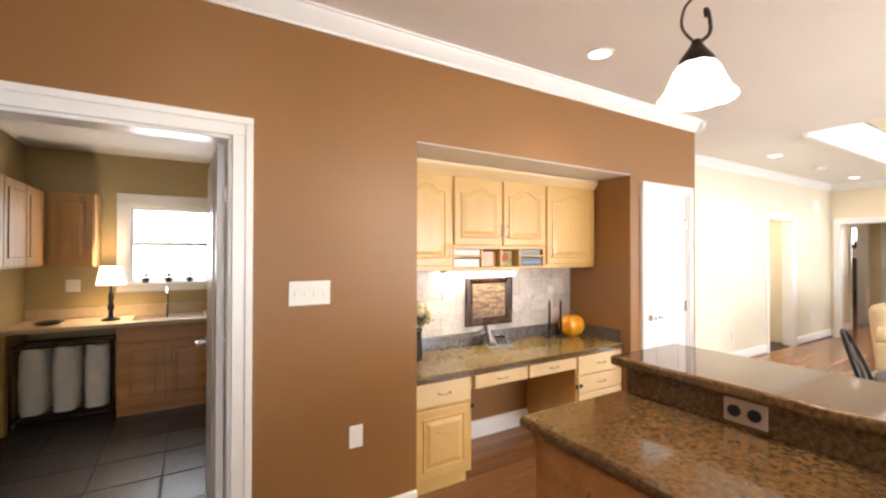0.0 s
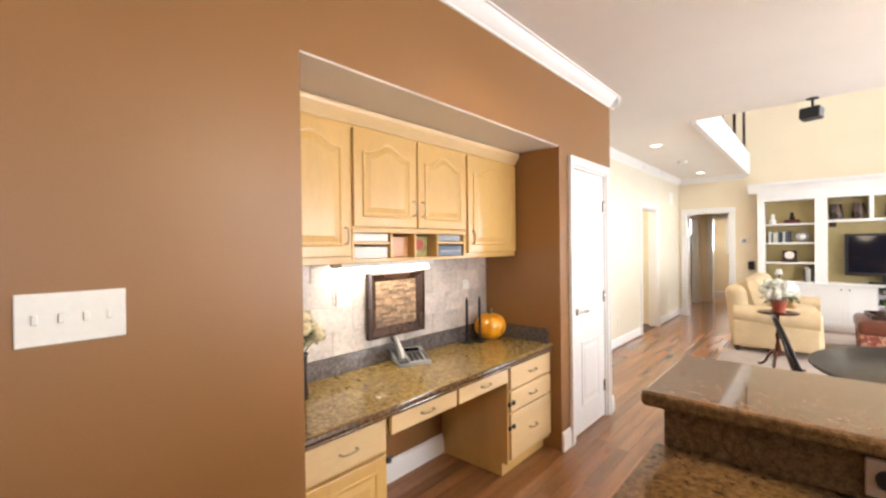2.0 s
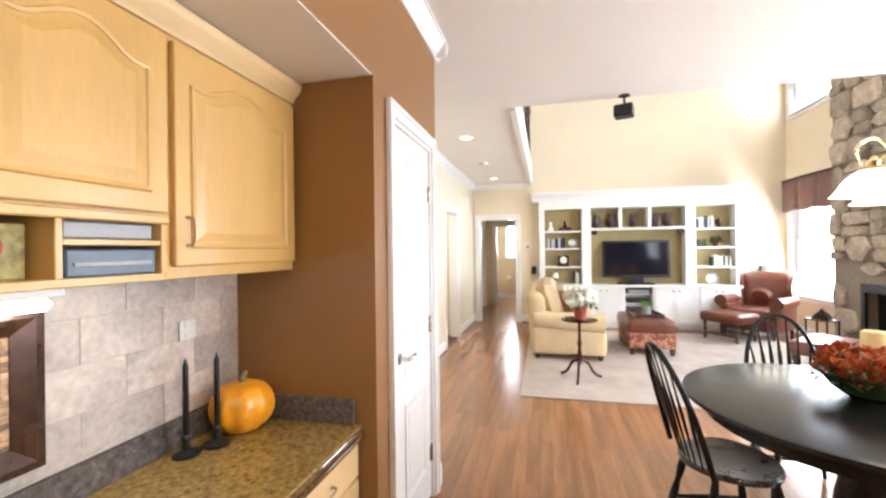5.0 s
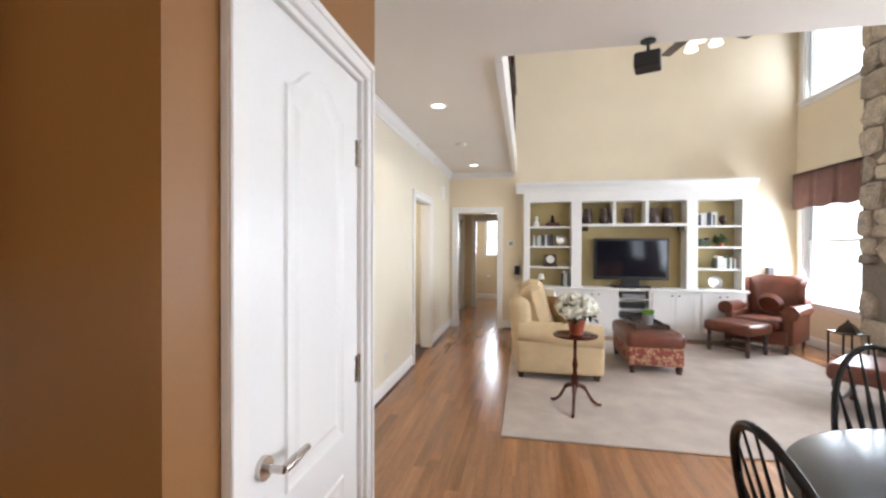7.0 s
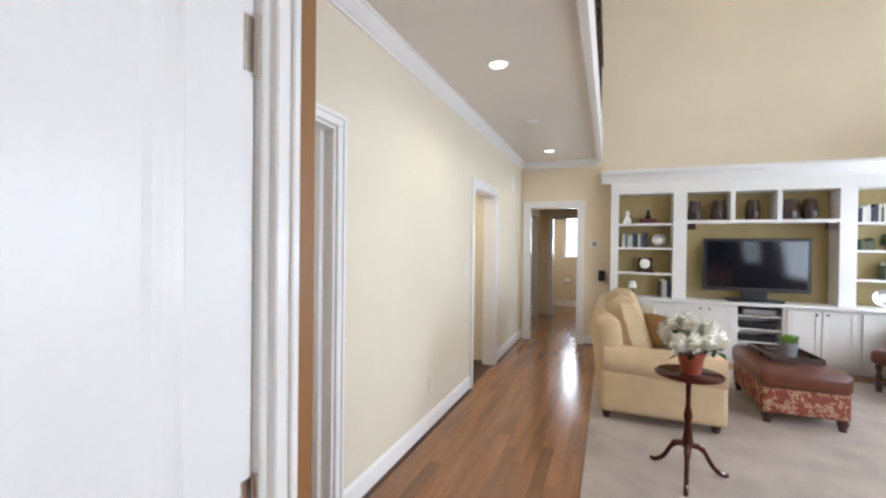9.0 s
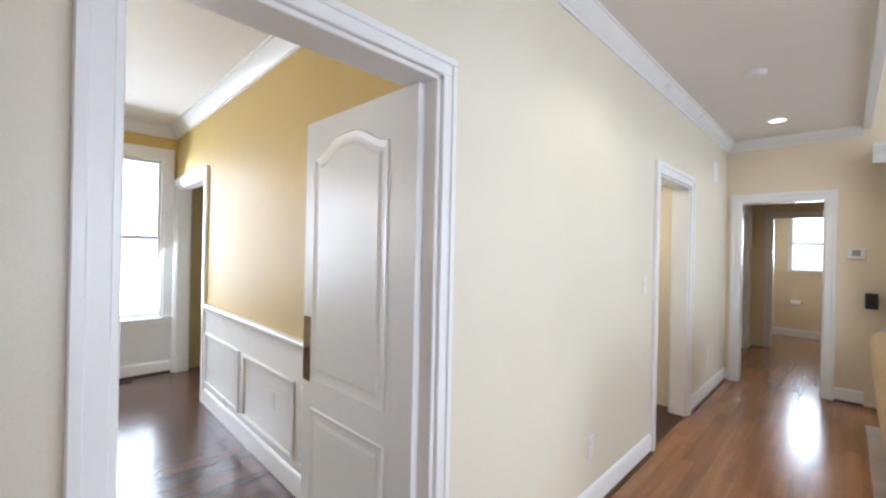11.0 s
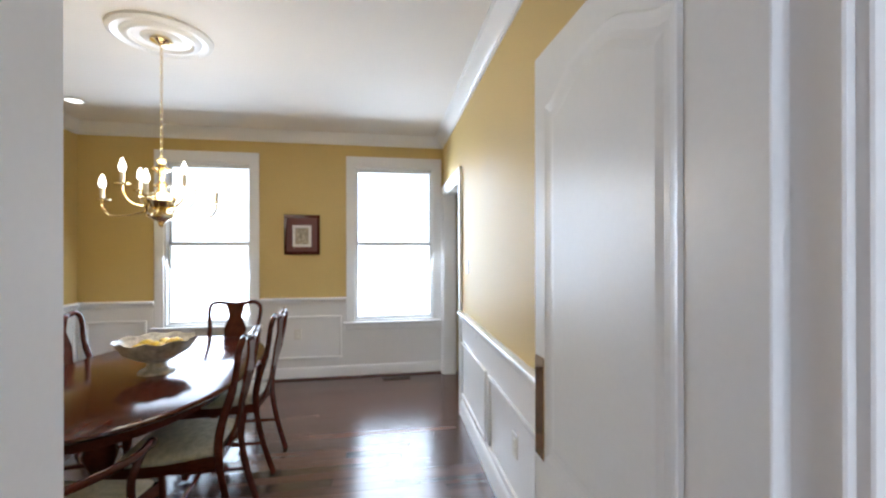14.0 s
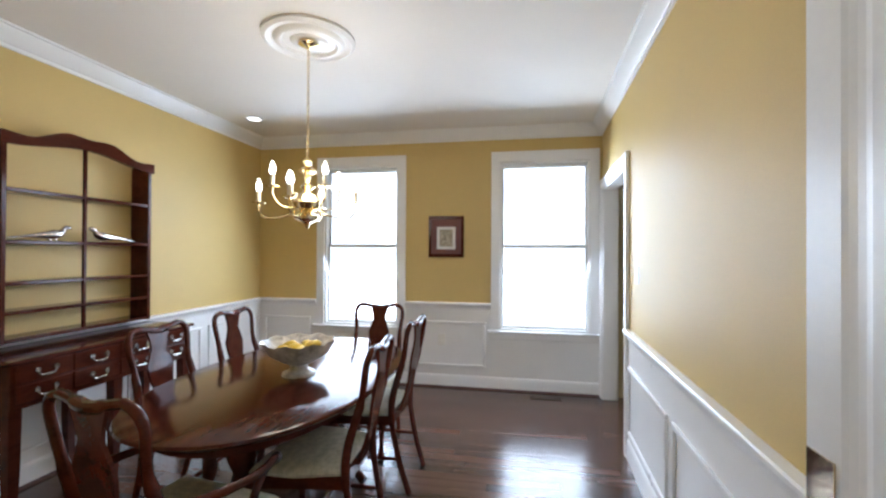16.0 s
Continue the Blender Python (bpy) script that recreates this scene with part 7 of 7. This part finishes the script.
for y, s in ((5.74, 1), (6.08, -1)):
    bd = thing("silver_pheasant", "silver metal bird ornament on the hanging shelf", "ornament", pose(2.46, y, 1.487, 0, 0, 90 if s > 0 else -90), group="silver birds")
    bm = bmesh.new()
    tube(bm, spline([(-0.24, 0, 0.012), (-0.1, 0, 0.03), (0.0, 0, 0.04), (0.05, 0, 0.05), (0.075, 0, 0.08), (0.1, 0, 0.088), (0.12, 0, 0.08)], 4), [0.004, 0.005, 0.007, 0.009, 0.012, 0.017, 0.021, 0.025, 0.028, 0.029, 0.028, 0.026, 0.023, 0.02, 0.016, 0.014, 0.013, 0.014, 0.015, 0.014, 0.012, 0.01, 0.006, 0.004, 0.001], 12)
    tube(bm, [(0.0, 0.01, 0.02), (0.0, 0.01, 0)], 0.004, 6)
    tube(bm, [(0.02, -0.01, 0.02), (0.02, -0.01, 0)], 0.004, 6)
    ob("body", bm, SILVER, bd, True)

bf = thing("sideboard", "dark mahogany sideboard with brass-handled drawers on tapered legs", "sideboard")
BY_0, BY_1, BXF = 5.30, 6.475, 2.80
part("top", MAHOG, bf, (DW + 0.02, BXF + 0.025, BY_0 - 0.02, BY_1 + 0.02, 0.848, 0.87), bev=0.006)
part("body", MAHOG, bf, (DW + 0.03, BXF, BY_0, BY_1, 0.615, 0.848), bev=0.003)
for k in range(4):
    y0 = BY_0 + 0.012 + k * 0.288
    for z0, z1 in ((0.64, 0.738), (0.745, 0.84)):
        dr = new("drawer")
        dr.parent = bf
        part("front", MAHOG, dr, (BXF, BXF + 0.012, y0 + 0.005, y0 + 0.283, z0, z1), bev=0.004)
        bm = bmesh.new()
        c = Vector((BXF + 0.012, y0 + 0.144, (z0 + z1) / 2))
        for s in (-1, 1):
            tube(bm, [c + Vector((0, s * 0.045, 0.01)), c + Vector((0.014, s * 0.045, 0.01))], 0.014, 12)
        tube(bm, spline([c + Vector((0.014, -0.045, 0.008)), c + Vector((0.016, -0.035, -0.018)), c + Vector((0.018, 0, -0.022)), c + Vector((0.016, 0.035, -0.018)), c + Vector((0.014, 0.045, 0.008))], 4), 0.0055, 8)
        ob("pull", bm, SILVER, dr, True)
for x in (DW + 0.06, BXF - 0.035):
    for y in (BY_0 + 0.03, 5.89, BY_1 - 0.03):
        bm = bmesh.new()
        loft(bm, [[(x - r, y - r, z), (x + r, y - r, z), (x + r, y + r, z), (x - r, y + r, z)] for r, z in ((0.03, 0.62), (0.027, 0.3), (0.017, 0.0))])
        ob("leg", bm, MAHOG, bf)
fv = thing("floor_vent", "dark metal floor vent in the dining room floor", "vent")
part("grille", BRONZE, fv, (5.42, 5.72, 7.82, 7.92, 0.0, 0.004), bev=0.001)
for k in range(9):
    part("bar", BRONZE, fv, (5.435 + k * 0.031, 5.445 + k * 0.031, 7.83, 7.91, 0.004, 0.006), bev=0.0005)

# ================================================================ laundry
LC = 0.86
LAUNDRYWOOD = mat("amber_maple", (0.46, 0.26, 0.095), 0.42, vary=0.09, scale=2.5, grain=30, bump=0.05, stretch=(6, 6, 0.6))
lb = thing("laundry_base_cabinet", "orange-brown oak sink base cabinet with raised-panel doors", "cabinet")
LFY = 5.37
part("body", OAKCAB, lb, (0.1, 1.0, LFY, LN, 0.09, LC - 0.04), (0.1, 1.0, LFY + 0.06, LN, 0, 0.09), bev=0.003)
arch_door(lb, 0.12, 0.46, LFY, 0.11, 0.66, arch=False, material=OAKCAB)
arch_door(lb, 0.47, 0.82, LFY, 0.11, 0.66, arch=False, material=OAKCAB)
part("drawer_front", OAKCAB, lb, (0.12, 0.82, LFY - 0.02, LFY, 0.68, 0.80), bev=0.005)
lcn = thing("laundry_counter", "pale beige laundry countertop with backsplash", "counter")
part("slab", mat("beige_laminate", (0.55, 0.42, 0.26), 0.35, vary=0.06, scale=20), lcn, (LW + 0.003, 1.0, LFY - 0.03, LN - 0.003, LC - 0.038, LC), (LW + 0.003, 1.0, LN - 0.02, LN - 0.003, LC, LC + 0.1), bev=0.004)
part("side_panel", MAPLE, lcn, (LW + 0.003, LW + 0.03, LFY, LN - 0.01, 0, LC - 0.04), bev=0.002)
hm = thing("laundry_hamper", "metal rolling hamper frame with three white laundry bags", "hamper")
bm = bmesh.new()
for x in (-0.58, 0.07):
    for y in (LFY - 0.0, LFY + 0.35):
        tube(bm, [(x, y, 0.04), (x, y, 0.72)], 0.011, 8)
for z in (0.1, 0.7):
    for y in (LFY - 0.0, LFY + 0.35):
        tube(bm, [(-0.58, y, z), (0.07, y, z)], 0.009, 8)
    for x in (-0.58, 0.07):
        tube(bm, [(x, LFY, z), (x, LFY + 0.35, z)], 0.009, 8)
ob("frame", bm, BRONZE, hm, True)
for k in range(3):
    bm = bmesh.new()
    x0 = -0.56 + k * 0.21
    xm, ym = x0 + 0.1, LFY + 0.17
    rings = []
    for q in range(11):
        z = 0.14 + 0.54 * q / 10
        swell = 0.84 + 0.12 * math.sin(math.pi * q / 10) + 0.03 * math.sin(q * 1.7 + k)
        ring = []
        for i in range(24):
            a = 2 * math.pi * i / 24
            cx, sy = math.cos(a), math.sin(a)
            fold = 1 + 0.025 * math.sin(7 * a + 2 * k) * (q / 10)
            ring.append((xm + 0.1 * swell * fold * math.copysign(abs(cx) ** 0.6, cx), ym + 0.16 * fold * math.copysign(abs(sy) ** 0.6, sy), z + 0.012 * math.sin(3 * a + k) * (q == 10)))
        rings.append(ring)
    loft(bm, rings)
    ob("bag", bm, IVORYFAB, hm, True)
uc = thing("laundry_wall_cabinet", "maple wall cabinets along the laundry side wall", "cabinet")
part("body", LAUNDRYWOOD, uc, (LW + 0.003, LW + 0.19, 3.7, 5.6, 1.37, 2.03), bev=0.003)
for k in range(4):
    y0 = 3.72 + k * 0.47
    part("door", LAUNDRYWOOD, uc, (LW + 0.19, LW + 0.21, y0, y0 + 0.46, 1.385, 2.015), bev=0.005)
    part("panel", LAUNDRYWOOD, uc, (LW + 0.209, LW + 0.216, y0 + 0.07, y0 + 0.39, 1.45, 1.95), bev=0.006)
uc2 = thing("laundry_corner_cabinet", "maple wall cabinet beside the laundry window", "cabinet")
part("body", LAUNDRYWOOD, uc2, (LW + 0.02, -0.09, 5.63, LN - 0.003, 1.36, 2.03), bev=0.003)
arch_door(uc2, -0.42, -0.1, 5.63, 1.375, 2.015, arch=False, material=LAUNDRYWOOD)
lp = thing("table_lamp", "lit table lamp with cream shade and black base on the counter", "table lamp", pose(0.03, 5.62, LC))
bm = bmesh.new()
lathe(bm, [(0.07, 0), (0.072, 0.012), (0.02, 0.03), (0.016, 0.08), (0.028, 0.12), (0.014, 0.17), (0.024, 0.22), (0.01, 0.27), (0.008, 0.36)], n=20)
ob("base", bm, BLACK, lp, True)
bm = bmesh.new()
lathe(bm, [(0.115, 0.33), (0.085, 0.5)], n=28, cap=False)
ob("shade", bm, glow("lit_lamp_shade", (1.0, 0.8, 0.5), 2.0), lp, True)
bulb("laundry_lamp_light", 0.03, 5.62, LC + 0.44, 9, 0.05)
sk = thing("laundry_sink", "steel sink rim with gooseneck faucet", "sink")
part("rim", SILVER, sk, (0.2, 0.78, 5.46, 5.84, LC, LC + 0.008), bev=0.003)
bm = bmesh.new()
tube(bm, spline([(0.46, 5.86, LC), (0.46, 5.86, LC + 0.2), (0.46, 5.8, LC + 0.27), (0.46, 5.72, LC + 0.22)], 6), 0.012, 10)
ob("faucet", bm, SILVER, sk, True)
for x in (0.27, 0.47, 0.66):
    pt = thing("sill_plant", "tiny dark potted plant on the window sill", "potted plant", pose(x, LN - 0.01, 1.18), group="plants on the laundry sill")
    bm = bmesh.new(); lathe(bm, [(0.025, 0), (0.035, 0.05), (0.033, 0.052)], n=14); ob("pot", bm, BRONZE, pt, True)
    bm = bmesh.new()
    for k in range(14):
        petal(bm, (0, 0, 0.05), (random.gauss(0, 0.6), random.gauss(0, 0.6), 1), 0.06, 0.012, 0.004, random)
    tagged(ob("leaves", bm, LEAF, pt), kind="stuff")
wall_plate("wall_outlet", "white outlet above the laundry counter", "outlet", pose(-0.3, LN, 1.17), 0.11)
dh = thing("soap_dish", "small dish on the laundry counter", "dish", pose(-0.4, 5.6, LC))
bm = bmesh.new(); lathe(bm, [(0.06, 0), (0.11, 0.02), (0.1, 0.02), (0.05, 0.008)], n=20); ob("dish", bm, BRONZE, dh, True)
# bedroom and bathroom
lc = thing("longcase_clock", "tall dark wooden longcase clock with a scrolled hood", "clock", pose(14.9, 4.36, 0, 0, 0, -76))
part("trunk", WALNUT, lc, (-0.2, 0.2, -0.13, 0.13, 0, 0.5), (-0.15, 0.15, -0.11, 0.11, 0.5, 1.3), (-0.21, 0.21, -0.14, 0.14, 1.3, 1.34), (-0.19, 0.19, -0.13, 0.13, 1.34, 1.64), bev=0.008)
bm = bmesh.new()
arc = [(0.21 * math.cos(math.pi * k / 16), 1.64 + 0.1 * math.sin(math.pi * k / 16)) for k in range(17)]
loft(bm, [[(x, y, z) for x, z in arc] for y in (-0.14, 0.14)])
lathe(bm, [(0.02, 1.73), (0.035, 1.78), (0.004, 1.84)], n=12)
ob("hood", bm, WALNUT, lc, True)
bm = bmesh.new()
tube(bm, [(0, -0.128, 1.5), (0, -0.136, 1.5)], 0.12, 24)
ob("dial", bm, PAPER, lc)
tp = thing("toilet_paper_holder", "white paper roll on a wall holder", "paper holder", pose(14.6, 3.2, 0.6))
bm = bmesh.new(); tube(bm, [(-0.08, -0.06, 0), (-0.08, 0.06, 0)], 0.05, 16); ob("roll", bm, PAPER, tp, True)
bm = bmesh.new(); tube(bm, [(0, -0.08, 0.02), (-0.08, -0.08, 0.0), (-0.08, 0.08, 0.0), (0, 0.08, 0.02)], 0.008, 8); ob("bar", bm, SILVER, tp, True)

# ================================================================ floors
def plank_floor(name, label, material, x0, x1, y0, y1, keep, width=0.083, seed=3):
    """Strip floor laid along x, each board with eased edges; the boards inside keep are parts of their own."""
    rnd = random.Random(seed)
    fl = thing(name, label, "", kind="structure")
    shared = {}
    rest = bmesh.new()
    count = 0
    rows = int((y1 - y0) / width)
    for r in range(rows + 1):
        ya = y0 + r * width
        yb = min(ya + width, y1)
        if yb - ya < 0.01:
            continue
        x = x0 - rnd.uniform(0, 0.9)
        while x < x1:
            ln = rnd.choice((0.6, 0.9, 1.2, 1.5))
            a, b = max(x, x0), min(x + ln, x1)
            x += ln
            if b - a < 0.02:
                continue
            inside = keep[0] < (a + b) / 2 < keep[1] and keep[2] < ya < keep[3]
            dz = rnd.uniform(-0.0006, 0.0)
            tone = rnd.choice((0, 0, 1, 1, 2))
            if inside and count < 300:
                key = (round(b - a, 3), round(yb - ya, 3), tone)
                if key not in shared:
                    bm = bmesh.new()
                    box(bm, 0.0004, key[0] - 0.0004, 0.0002, key[1] - 0.0002, -0.012, 0.0)
                    for v in bm.verts:
                        if v.co.z > -0.001:
                            v.co.y += 0.0004 if v.co.y < key[1] / 2 else -0.0004
                    me = bpy.data.meshes.new("board")
                    bm.to_mesh(me)
                    bm.free()
                    me.materials.append(material[tone])
                    shared[key] = me
                o = new("board", shared[key])
                o.parent = fl
                o.location = (a, ya, dz)
                count += 1
            else:
                before = len(rest.faces)
                box(rest, a + 0.0004, b - 0.0004, ya + 0.0004, yb - 0.0004, -0.012, dz)
                rest.faces.ensure_lookup_table()
                for q in range(before, len(rest.faces)):
                    rest.faces[q].material_index = tone
    o = ob("boards", rest, material[0], fl)
    for extra in material[1:]:
        o.data.materials.append(extra)
    tagged(o, kind="stuff")
    return fl


def oaks(base, label, tones=(1.0, 1.13, 0.88)):
    return [mat(label, [c * k for c in base], 0.22, vary=0.15, scale=1.8, grain=26, bump=0.1, stretch=(0.8, 9, 9), per_object=0.08, coat=0.15) for k in tones]


OAKS = oaks((0.268, 0.122, 0.049), "oak_floor")
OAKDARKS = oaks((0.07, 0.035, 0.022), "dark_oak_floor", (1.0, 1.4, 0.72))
plank_floor("floor_oak", "glossy red-brown oak strip floor", OAKS, XW, XE, YS, YH, (2.6, 7.2, 1.75, 3.6))
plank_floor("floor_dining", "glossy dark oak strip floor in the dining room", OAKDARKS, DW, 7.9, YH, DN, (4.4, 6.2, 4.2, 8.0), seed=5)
plank_floor("floor_back_hall", "red-brown oak strip floor in the back hall", OAKS, XE, 17.0, 2.4, 5.4, (0, 0, 0, 0), seed=7)

sf = thing("floor_laundry", "dark slate tile floor in the laundry", "", kind="structure")
bm = bmesh.new()
box(bm, 0.003, 0.397, 0.003, 0.397, -0.01, 0.004, 0.004)
tile_mesh = bpy.data.meshes.new("tile")
bm.to_mesh(tile_mesh)
bm.free()
tile_mesh.materials.append(SLATE)
for i in range(6):
    for j in range(8):
        o = new("tile", tile_mesh)
        o.parent = sf
        o.location = (LW - 0.05 + i * 0.4, YB + 0.02 + j * 0.4, 0)
